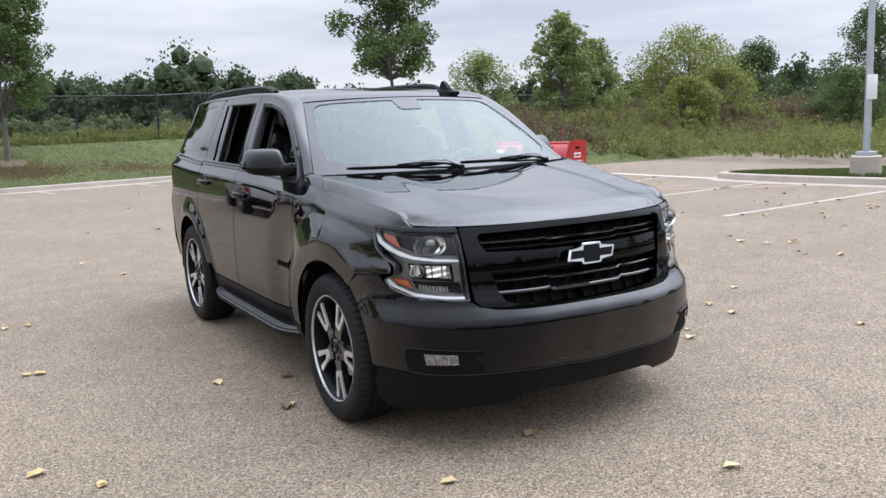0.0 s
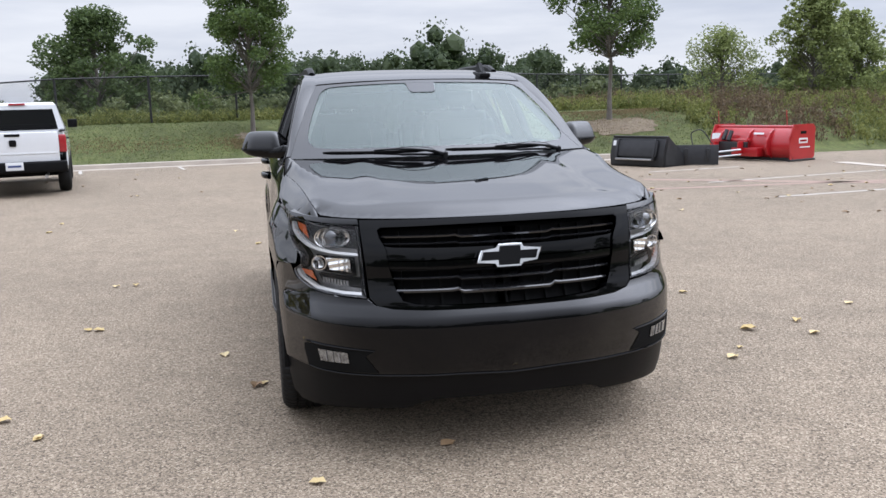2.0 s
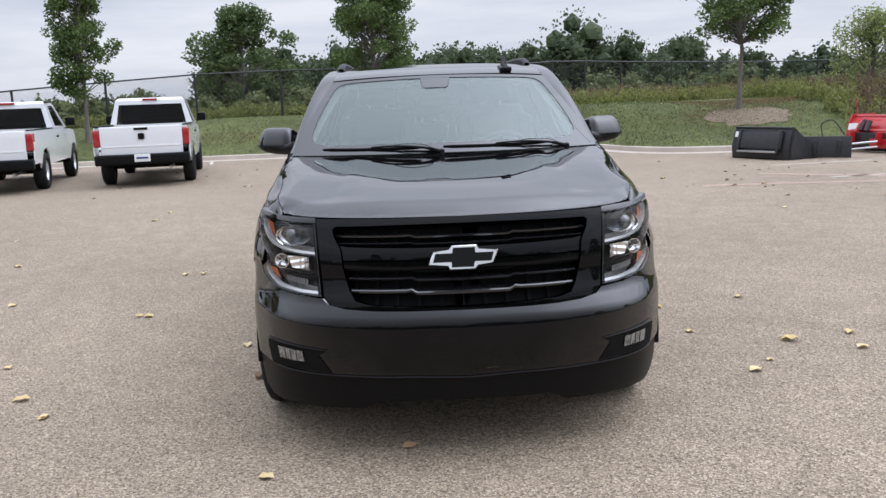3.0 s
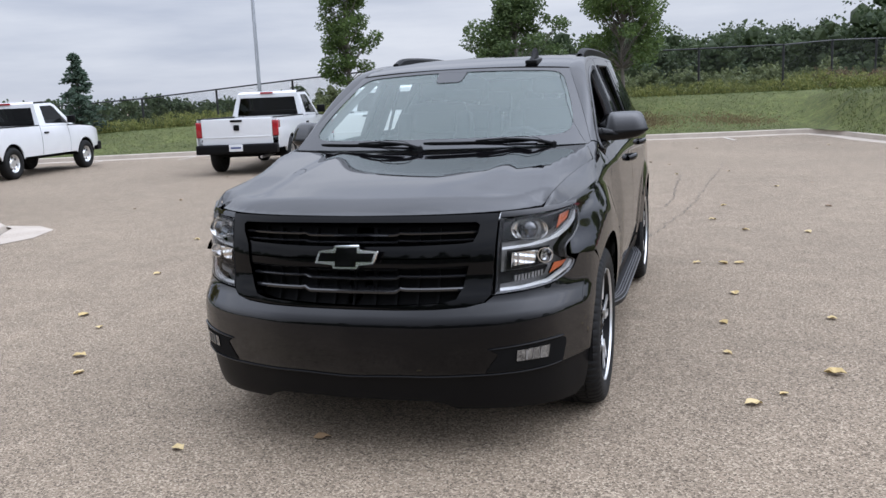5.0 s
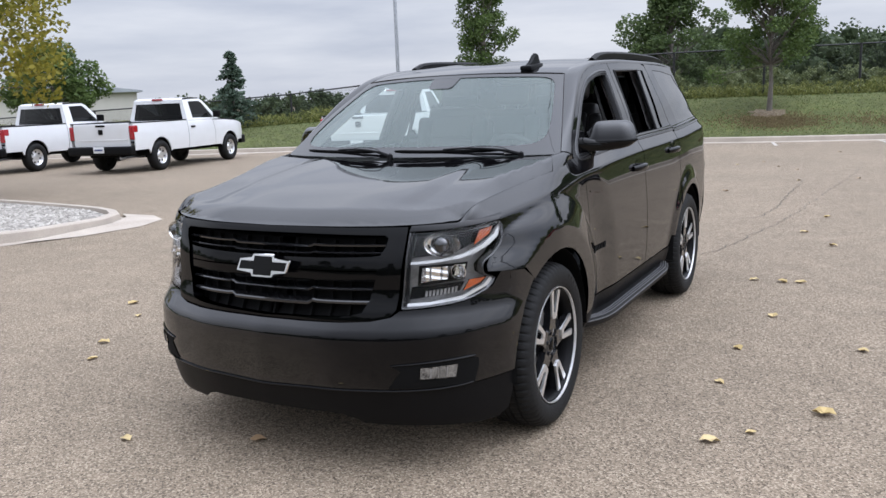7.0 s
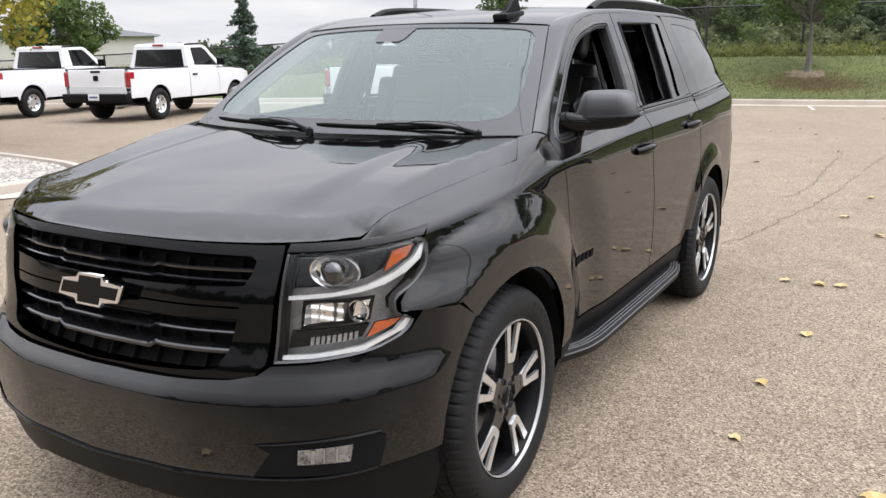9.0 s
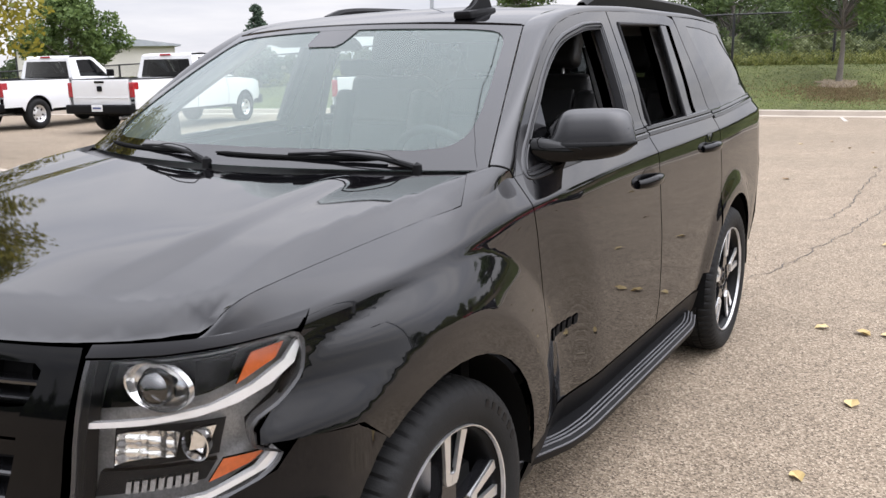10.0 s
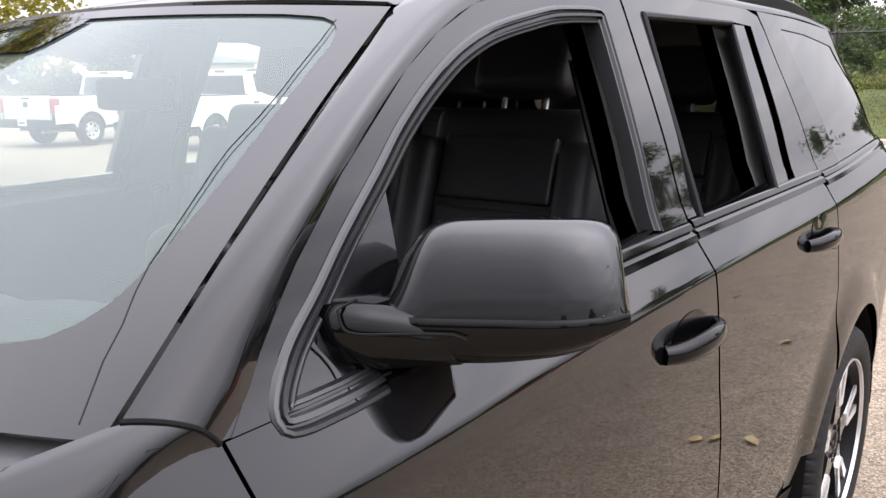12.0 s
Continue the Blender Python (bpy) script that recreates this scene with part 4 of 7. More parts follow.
# wheels
def wheel(cy, sgn, start):
    m = Matrix.Translation((sgn * 0.868, cy, HUB)) @ (Matrix() if sgn > 0 else Matrix.Diagonal((-1, 1, 1, 1)))
    bm = bmesh.new()
    add_lathe(bm, [(0.276, 0.118), (0.270, 0.112), (0.258, 0.085), (0.252, 0.02), (0.252, -0.10), (0.285, -0.12)], 56, m)
    w = part("wheel", bm, SATIN, suv, "black alloy wheel with five machined double spokes")
    bm = bmesh.new()
    tread = [(0.284, 0.118), (0.292, 0.128), (0.312, 0.136), (0.340, 0.139), (0.366, 0.135), (0.384, 0.124), (0.395, 0.106), (0.4005, 0.088), (0.4015, 0.070), (0.394, 0.068), (0.394, 0.060), (0.4025, 0.058), (0.403, 0.022), (0.395, 0.020), (0.395, 0.010), (0.403, 0.008)]
    tread += [(r, -x) for r, x in tread[::-1]]
    add_lathe(bm, tread, 320, m)
    bm.verts.ensure_lookup_table()
    for j, r in enumerate(tread):
        if r[0] > 0.383 and abs(r[1]) > 0.055:
            for k in range(320):
                if k % 5 == 0:
                    p = bm.verts[j * 320 + k]
                    c = Vector((p.co.x, cy, HUB))
                    p.co = c + (p.co - c) * 0.984
    tyre = part("tyre", bm, RUBBER, w, "low-profile black tyre", angle=30)
    for k in range(6):
        a = radians(62 - 7 * k)
        mm = m @ Matrix.Rotation(a - math.pi / 2, 4, "X") @ Matrix.Translation((0.1385, 0, 0.345))
        part("sidewall_mark", box((0.002, 0.020, 0.020), mm, 0.0), SATIN, tyre, smooth=False)
    part("rim_lip", add_lathe(bmesh.new(), [(0.2855, 0.122), (0.284, 0.130), (0.2805, 0.129), (0.279, 0.118)], 64, m), MACHINED, w, "machined bright rim edge")
    part("brake_disc", add_lathe(bmesh.new(), [(0.06, 0.03), (0.165, 0.03), (0.165, 0.006), (0.06, 0.006)], 40, m), STEEL, w)
    part("caliper", box((0.07, 0.10, 0.18), m @ Matrix.Translation((0.03, 0.15, 0.02)), 0.02), MATTE, w)
    for k in range(5):
        turn = m @ Matrix.Rotation(radians(start + 72 * k - 90), 4, "X")
        bm = bmesh.new()
        add_prism(bm, [(-0.042, 0.071), (0.042, 0.071), (0.034, 0.115), (0.044, 0.19), (0.064, 0.267), (0.030, 0.271), (0.020, 0.20), (0.013, 0.158), (-0.013, 0.158), (-0.020, 0.20), (-0.030, 0.271), (-0.064, 0.267), (-0.044, 0.19), (-0.034, 0.115)], 0.036, turn @ Matrix.Translation((0.066, 0, 0)))
        spoke = part("spoke", bm, RIMBLACK, w, angle=30)
        for q in (1, -1):
            bm = bmesh.new()
            pts = [(0.001, 0.124), (0.024, 0.126), (0.031, 0.138), (0.044, 0.20), (0.060, 0.268), (0.028, 0.2715), (0.019, 0.20), (0.013, 0.156), (0.001, 0.153)]
            add_prism(bm, [(q * u, v) for u, v in pts], 0.012, turn @ Matrix.Translation((0.098, 0, 0)))
            part("machined_face", bm, MACHINED, spoke, "bright machined spoke face", angle=30)
    part("hub", add_lathe(bmesh.new(), [(0.001, 0.0995), (0.074, 0.0985), (0.084, 0.09), (0.086, 0.05)], 40, m), RIMBLACK, w)
    part("hub_cap", add_lathe(bmesh.new(), [(0.0005, 0.108), (0.026, 0.107), (0.034, 0.100), (0.036, 0.07)], 28, m), GLOSS, w)
    for k in range(6):
        a = radians(start + 60 * k + 20)
        mm = m @ Matrix.Translation((0.088, 0.056 * math.cos(a), 0.056 * math.sin(a)))
        part("wheel_nut", add_lathe(bmesh.new(), [(0.0005, 0.022), (0.009, 0.020), (0.010, 0.0)], 6, mm), RIMBLACK, w)


for cy, sgn, start in ((0.0, 1, 80), (2.946, 1, 88), (0.0, -1, 115), (2.946, -1, 120)):
    wheel(cy, sgn, start)
    m = Matrix.Translation((0, cy, HUB))
    bm = bmesh.new()
    n, rows = 22, []
    for x, r in ((0.988, 0.475), (0.95, 0.48), (0.62, 0.47), (0.60, 0.10)):
        rows.append([bm.verts.new((sgn * x, cy + r * math.cos(math.pi * k / n * 1.04 - 0.03), HUB + r * math.sin(math.pi * k / n * 1.04 - 0.03))) for k in range(n + 1)])
    for r0, r1 in zip(rows, rows[1:]):
        for j in range(n):
            bm.faces.new((r0[j], r0[j + 1], r1[j + 1], r1[j]))
    part("wheel_arch_liner", bm, MATTE, suv)

# mirrors, handles, boards, trims
bm = bmesh.new()
bmesh.ops.create_icosphere(bm, subdivisions=1, radius=1.0)
DROP, DROP_F = [tuple(v.co) for v in bm.verts], [tuple(v.index for v in f.verts) for f in bm.faces]
bm.free()
WATER = material("water_drops", (0.02, 0.02, 0.022), 0.05, 0, 0.0, coat=1.0)


def drops(ob, count, seed, small=0.0006, large=0.0016):
    """Fine water drops strewn evenly over one painted part."""
    me, rg = ob.data, np.random.default_rng(seed)
    area = np.array([p.area for p in me.polygons])
    dv, df = [], []
    for i in rg.choice(len(area), size=count, p=area / area.sum()):
        poly = me.polygons[int(i)]
        uv = rg.dirichlet([1.0] * len(poly.vertices))
        c = sum((me.vertices[v].co * float(q) for v, q in zip(poly.vertices, uv)), Vector())
        r, b0 = small + (large - small) * rg.uniform() ** 3, len(dv)
        dv += [tuple(c + Vector([float(x) * r for x in p])) for p in DROP]
        df += [tuple(i2 + b0 for i2 in q) for q in DROP_F]
    mesh_object("water_drop", dv, df, WATER, ob, "fine water drops", kind="stuff")


MIRROR_TOP = pchip([(0.0, 1.388), (0.012, 1.408), (0.030, 1.432), (0.048, 1.446), (0.075, 1.4515), (0.13, 1.4525), (0.21, 1.451), (0.242, 1.446), (0.256, 1.438), (0.265, 1.422), (0.270, 1.395), (0.272, 1.37)])
MIRROR_LOW = pchip([(-0.02, 1.290), (0.10, 1.291), (0.18, 1.299), (0.24, 1.314), (0.272, 1.334)])


def mirror_point(u, d, z):
    """u outwards along the housing, d rearwards."""
    return Vector((0.938 + 0.848 * u - 0.53 * d, 0.712 + 0.53 * u + 0.848 * d, z))


def housing(rows_):
    bm = bmesh.new()
    rings = [[bm.verts.new(p) for p in r] for r in rows_]
    for a, b in zip(rings, rings[1:]):
        for j in range(len(a)):
            bm.faces.new((a[j], a[(j + 1) % len(a)], b[(j + 1) % len(a)], b[j]))
    bm.faces.new(rings[0][::-1]), bm.faces.new(rings[-1])
    return bm


for s in (1, -1):
    flip = Matrix.Diagonal((s, 1, 1, 1))
    cap_rows, base_rows = [], []
    for k in range(37):
        u = 0.272 * k / 36
        h, front_d = MIRROR_TOP(u) - 1.350, 0.034 * max(0.0, (u - 0.17) / 0.10) ** 2.2 + 0.012 * max(0.0, 1 - u / 0.05) ** 2
        back = 0.125 - 0.02 * max(0.0, (u - 0.20) / 0.07) ** 2
        sect = [(0.0, 0.0), (0.004, 0.18), (0.012, 0.40), (0.024, 0.64), (0.038, 0.84), (0.052, 0.95), (0.068, 1.0), (0.095, 0.985), (back - 0.008, 0.93), (back, 0.85), (back, 0.0)]
        cap_rows.append([mirror_point(u, front_d + d, 1.350 + h * q) for d, q in sect])
        lo = MIRROR_LOW(u)
        sect = [(-0.003, 1.352), (-0.006, 1.346), (-0.004, 0.45 * 1.35 + 0.55 * lo), (0.010, lo + 0.006), (0.030, lo), (back - 0.01, lo + 0.004), (back + 0.002, lo + 0.016), (back + 0.002, 1.352)]
        base_rows.append([mirror_point(u, front_d + d, z) for d, z in sect])
    bm = housing(cap_rows)
    bm.transform(flip)
    mirror = part("wing_mirror", bm, PAINT, suv, "black wing mirror housing speckled with drops", angle=40)
    drops(mirror, 140, 5 + s, 0.0004, 0.0011)
    bm = bmesh.new()
    glass_at = flip @ Matrix.Translation(mirror_point(0.135, 0.124, 1.386)) @ Matrix.Rotation(radians(32), 4, "Z")
    part("mirror_glass", box((0.19, 0.004, 0.07), glass_at, 0.001), CHROME, mirror)
    bm = housing(base_rows)
    bm.transform(flip)
    part("mirror_base", bm, GLOSS, mirror, angle=40)
    arm_rows = []
    for x, y_a, y_b, z0, z1 in ((0.840, 0.668, 0.770, 1.298, 1.358), (0.868, 0.664, 0.775, 1.293, 1.365), (0.905, 0.668, 0.79, 1.290, 1.369), (0.930, 0.690, 0.80, 1.290, 1.363), (0.965, 0.722, 0.82, 1.291, 1.354), (1.00, 0.748, 0.84, 1.293, 1.350)):
        arm_rows.append([Vector((s * x, y, z)) for y, z in ((y_a, z0 + 0.016), (y_a - 0.003, (z0 + z1) / 2), (y_a, z1 - 0.012), (y_a + 0.010, z1 - 0.002), (y_a + 0.03, z1), (y_b - 0.02, z1), (y_b, z1 - 0.014), (y_b, z0 + 0.012), (y_b - 0.02, z0), (y_a + 0.02, z0))])
    part("mirror_arm", housing(arm_rows), GLOSS, mirror, angle=40)
    seam = [(0.905, 0.705, 1.3695), (0.908, 0.672, 1.364), (0.916, 0.671, 1.345), (0.935, 0.688, 1.338), (0.97, 0.718, 1.3375), (1.008, 0.744, 1.337), (1.022, 0.754, 1.331)]
    part("arm_seam", tube([Vector((s * p[0], p[1] - 0.005, p[2])) for p in spline(seam, 24)], 0.0016, 6), SATIN, mirror)
    for y0, z0 in ((1.50, 1.128), (2.43, 1.172)):
        bm = bmesh.new()
        n = 14
        pts, rad = [], []
        for k in range(n + 1):
            t = k / n
            p = Vector(side(y0 - 0.125 + 0.25 * t, z0 + 0.006 * math.sin(math.pi * t)))
            pts.append(Vector((s * (p.x + 0.004 + 0.036 * math.sin(math.pi * min(max(t * 1.08 - 0.04, 0), 1)) ** 0.45), p.y, z0 + 0.008 + 0.004 * math.sin(math.pi * t)))), rad.append(0.0125 + 0.004 * math.sin(math.pi * t))
        add_tube(bm, pts, rad, 14)
        for vert in bm.verts:
            vert.co.z = z0 + 0.008 + (vert.co.z - z0 - 0.008) * 1.35
        hd = part("door_handle", bm, GLOSS, suv, "gloss black pull handle", angle=60)
        panel("handle_cup", [(y0 + 0.085 * math.cos(a), z0 - 0.010 + 0.032 * math.sin(a)) for a in (2 * math.pi * k / 18 for k in range(18))], lambda y, v: Vector(side(y, v)) + Vector((0.0015, 0, 0)), GLOSS, hd, s, 0.05, 0.002)
    # belt and window trims
    for nm, y0, y1, v0 in (("belt_trim", 0.715, 1.633, 1.262), ("belt_trim", 1.646, 2.633, 1.266), ("belt_trim", 2.650, 4.02, 1.257)):
        loft(nm, [[Vector(side(y0 + (y1 - y0) * k / 24, v0 + dv)) + Vector((dx, 0, 0)) for k in range(25)] for dv, dx in ((-0.012, 0.001), (-0.011, 0.007), (0.002, 0.009), (0.006, 0.003), (0.009, 0.002), (0.012, 0.008), (0.022, 0.008), (0.026, 0.003), (0.027, -0.03))], GLOSS, suv, s, angle=30)
    loop = [(1.515, 1.290), (1.545, 1.52), (1.572, 1.735), (1.555, 1.745), (1.399, 1.738), (1.27, 1.718), (1.15, 1.692), (1.06, 1.660), (0.972, 1.614), (0.871, 1.546), (0.81, 1.495), (0.721, 1.424), (0.665, 1.375), (0.602, 1.325), (0.570, 1.290), (0.562, 1.273), (0.566, 1.258), (0.582, 1.251), (0.61, 1.249), (0.655, 1.249), (0.73, 1.252)]
    smooth_loop = [Vector((p[0], p[1], 0)) for p in spline([(y, v, 0) for y, v in loop], 150)]
    seal_rows = []
    for off, out in ((-0.002, 0.001), (0.001, 0.005), (0.005, 0.006), (0.007, -0.001), (0.010, -0.001), (0.012, 0.005), (0.017, 0.004), (0.020, -0.004), (0.023, -0.004), (0.026, 0.001), (0.029, 0.000), (0.032, -0.03)):
        line = []
        for k, p in enumerate(smooth_loop):
            d = (smooth_loop[min(k + 2, 150)] - smooth_loop[max(k - 2, 0)]).normalized()
            q = p + Vector((-d.y, d.x, 0)) * off
            line.append(Vector(side(q.x, q.y)) + Vector((out, 0, 0)))
        seal_rows.append(line)
    loft("window_seal", seal_rows, SEAL, suv, s, "black rubber seal round the open front window", angle=25)
    for nm, pts in (("window_seal", [(1.708, 1.28), (1.768, 1.742), (2.323, 1.750), (2.218, 1.28)]),):
        bm = bmesh.new()
        add_tube(bm, [Vector((s * p[0], p[1], p[2])) + Vector((-0.004 * s, 0, 0)) for p in (side(y, v) for y, v in pts)], 0.011, 8)
        part(nm, bm, SATIN, suv)
    # running board
    run = [(0.44, 0.935, 0.385), (0.60, 0.975, 0.368), (0.80, 1.012, 0.352), (0.95, 1.022, 0.350), (1.6, 1.022, 0.350), (2.15, 1.020, 0.352), (2.33, 0.985, 0.362)]
    dense = spline(run, 40)
    sect = lambda p: [Vector((0.90, p[0], p[2] + 0.035)), Vector((p[1] - 0.055, p[0], p[2] + 0.014)), Vector((p[1] - 0.018, p[0], p[2] + 0.012)), Vector((p[1], p[0], p[2] - 0.006)), Vector((p[1] - 0.006, p[0], p[2] - 0.030)), Vector((p[1] - 0.05, p[0], p[2] - 0.052)), Vector((0.90, p[0], p[2] - 0.045))]
    cols = [sect(p) for p in dense]
    board = loft("running_board", [[c[j] for c in cols] for j in range(7)], SATIN, suv, s, "black step board with ribbed edge", angle=30)
    for off, up in ((-0.050, 0.0175), (-0.034, 0.016), (-0.018, 0.0145), (-0.002, 0.000)):
        bm = bmesh.new()
        add_tube(bm, [Vector((s * (p[1] + off), p[0], p[2] + up)) for p in dense], 0.0032, 6)
        part("tread_rib", bm, material("rib_grey", (0.10, 0.10, 0.105), 0.4) if "rib_grey" not in bpy.data.materials else bpy.data.materials["rib_grey"], board)
    # maker's name on the door, as plain blocks
    for k in range(5):
        y0 = 0.618 + 0.045 * k
        panel("badge_block", [(y0, 0.746), (y0 + 0.028, 0.748), (y0 + 0.030, 0.778), (y0 + 0.003, 0.776)], lambda y, v: Vector(side(y, v)) + Vector((0.004, 0, 0)), MATTE, suv, s, 0.05, 0.006)
    # roof rail
    pts = [(0.655, 1.60, 1.822), (0.655, 1.72, 1.856), (0.655, 1.9, 1.870), (0.652, 2.5, 1.880), (0.645, 3.1, 1.872), (0.635, 3.42, 1.850), (0.63, 3.55, 1.815)]
    sm = spline(pts, 36)
    loft("roof_rail", [[p + Vector((dx, 0, dz)) for p in sm] for dx, dz in ((0.022, -0.045), (0.026, -0.008), (0.012, 0.004), (-0.010, 0.004), (-0.022, -0.01), (-0.022, -0.045))], SATIN, suv, s, "black raised roof rail", angle=40)
    # wipers
# each lies along the foot of the glass, with its pivot at the outer, driver's-side end
for a0, a1 in ((0.655, -0.02), (-0.16, -0.80)):
    on_glass = lambda a, b, lift: Vector(windscreen(a, b)) + Vector((0, -0.45, 0.9)) * lift
    blade = [on_glass(a0 + (a1 - a0) * k / 12, 0.032 - 0.008 * math.sin(math.pi * k / 12), 0.008) for k in range(13)]
    pivot = on_glass(a0 + 0.13, -0.02, 0.004)
    arm = spline([pivot, on_glass(a0 + 0.02, 0.006, 0.018), on_glass(a0 + (a1 - a0) * 0.30, 0.026, 0.022), blade[6] + Vector((0, 0, 0.008))], 12)
    bm = bmesh.new()
    add_tube(bm, arm, [0.011, 0.010, 0.009] + [0.007] * 4 + [0.005] * 6, 8)
    wiper = part("wiper", bm, SATIN, suv, "black wiper resting at the foot of the windscreen")
    bm = bmesh.new()
    add_tube(bm, blade, [0.003] + [0.0065] * 11 + [0.003], 6)
    part("wiper_blade", bm, MATTE, wiper)
    part("pivot_cap", add_lathe(bmesh.new(), [(0.001, 0.018), (0.014, 0.010), (0.016, -0.02)], 14, Matrix.Translation(pivot) @ Matrix.Rotation(radians(-90), 4, "Y")), SATIN, wiper)
    hose = [pivot + Vector((-0.02, -0.01, 0.0)), arm[3] + Vector((0, -0.008, 0.016)), arm[6] + Vector((0, -0.006, 0.014)), arm[9]]
    part("washer_hose", tube(spline(hose, 12), 0.0018, 6), MATTE, wiper)

# antenna fin
bm = bmesh.new()
add_prism(bm, [(1.03, 0.0), (1.24, 0.0), (1.235, 0.030), (1.20, 0.085), (1.165, 0.092), (1.145, 0.075), (1.10, 0.034), (1.04, 0.018)], 0.026, Matrix.Translation((0.425, 0, 1.765)))
bmesh.ops.bevel(bm, geom=bm.edges[:], offset=0.005, segments=2, affect="EDGES")
part("antenna_fin", bm, SATIN, suv)
part("antenna_foot", box((0.075, 0.20, 0.03), Matrix.Translation((0.438, 1.12, 1.775)) @ Matrix.Rotation(radians(6), 4, "X"), 0.012), SATIN, suv)

# tail, underbody, engine bay
loft("tailgate", [[Vector((x * w, y + 0.10 * (1 - x * x) , z)) for x in [-1 + k / 8 for k in range(17)]] for w, y, z in ((0.88, 3.98, 0.42), (0.90, 4.03, 0.60), (0.905, 4.03, 0.95), (0.87, 4.01, 1.27))], PAINT, suv)
tg = loft("rear_glass", [[Vector((x * w, y + 0.08 * (1 - x * x), z)) for x in [-1 + k / 8 for k in range(17)]] for w, y, z in ((0.86, 4.00, 1.275), (0.74, 3.96, 1.52), (0.60, 3.90, 1.755))], PRIVACY, suv)
part("underbody", box((1.60, 4.3, 0.10), Matrix.Translation((0, 1.65, 0.36)), 0.02), MATTE, suv)
part("engine_bay", box((1.06, 0.80, 0.70), Matrix.Translation((0, -0.33, 0.70)), 0.05), MATTE, suv)
part("bulkhead", box((1.72, 0.05, 0.80), Matrix.Translation((0, 0.30, 0.82)), 0.01), MATTE, suv)

# cabin
part("cabin_floor", box((1.70, 3.6, 0.06), Matrix.Translation((0, 2.15, 0.58)), 0.01), CABIN, suv)
panel("headliner", [(-0.97, 1.09), (0.97, 1.09), (0.97, 3.95), (-0.97, 3.95)], lambda s_, y_: Vector(roof(s_, y_)) - Vector((0, 0, 0.035)), LINER, suv, 1, 0.15, 0.0, -1)
bm = bmesh.new()
rows = []
for y, z in ((0.30, 1.262), (0.45, 1.275), (0.62, 1.268), (0.74, 1.245), (0.78, 1.20), (0.76, 1.0), (0.72, 0.80)):
    rows.append([bm.verts.new((x, y + 0.05 * x * x, z - 0.02 * abs(x) - (0.02 if abs(x) < 0.15 else 0) + (0.028 * math.exp(-((x - 0.40) / 0.2) ** 2) if 0.5 < y < 0.77 else 0))) for x in [-0.84 + 1.68 * k / 24 for k in range(25)]])
for r0, r1 in zip(rows, rows[1:]):
    for j in range(24):
        bm.faces.new((r0[j], r0[j + 1], r1[j + 1], r1[j]))
part("dashboard", bm, DASHTOP, suv, angle=60)
part("centre_screen", box((0.26, 0.03, 0.17), Matrix.Translation((0, 0.745, 1.13)) @ Matrix.Rotation(radians(-18), 4, "X"), 0.01), GLOSS, suv)
part("centre_console", box((0.30, 1.0, 0.30), Matrix.Translation((0, 1.25, 0.75)), 0.04, 3), CABIN, suv)
bm = bmesh.new()
tilt = Matrix.Translation((0.40, 0.93, 1.205)) @ Matrix.Rotation(radians(-62), 4, "X")
n = 40
add_tube(bm, [tilt @ Vector((0.188 * math.cos(2 * math.pi * k / n), 0.188 * math.sin(2 * math.pi * k / n), 0)) for k in range(n + 1)], 0.016, 10, False)
wheel_rim = part("steering_wheel", bm, SEAT, suv, "black leather steering wheel")
part("airbag_boss", box((0.15, 0.12, 0.05), tilt, 0.02, 3), CABIN, wheel_rim)
for a in (0, 180, 270):
    part("wheel_spoke", box((0.12, 0.035, 0.02), tilt @ Matrix.Rotation(radians(a), 4, "Z") @ Matrix.Translation((0.125, 0, 0)), 0.006), SATIN, wheel_rim)


def cushion(size, m, bulge=0.02, bevel=0.05):
    bm = bmesh.new()
    add_box(bm, size, None, bevel, 4)
    bm.transform(m)
    return bm


def car_seat(x, y, width=0.52, back=0.66, tag="black leather seat"):
    st = part("seat", cushion((width, 0.52, 0.16), Matrix.Translation((x, y, 0.86)) @ Matrix.Rotation(radians(6), 4, "X")), SEAT, suv, tag, angle=60)
    tip = Matrix.Translation((x, y + 0.27, 0.90)) @ Matrix.Rotation(radians(-17), 4, "X")
    bk = part("backrest", cushion((width * 0.86, 0.14, back), tip @ Matrix.Translation((0, 0, back / 2))), SEAT, st, angle=60)
    for q in (-1, 1):
        part("bolster", cushion((0.10, 0.18, back * 0.82), tip @ Matrix.Translation((q * width * 0.43, -0.03, back * 0.46)), bevel=0.045), SEAT, bk, angle=60)
    for k in range(3):
        part("stitched_pad", cushion((width * 0.62, 0.03, back * 0.24), tip @ Matrix.Translation((0, -0.072, back * (0.22 + 0.27 * k))), bevel=0.012), SEAT, bk, angle=60)
    part("headrest", cushion((0.27, 0.11, 0.19), tip @ Matrix.Translation((0, -0.01, back + 0.13)), bevel=0.045), SEAT, st, angle=60)
    for q in (-1, 1):
        part("headrest_post", tube([tip @ Vector((q * 0.06, 0, back - 0.03)), tip @ Vector((q * 0.06, 0, back + 0.08))], 0.007, 8), STEEL, st)


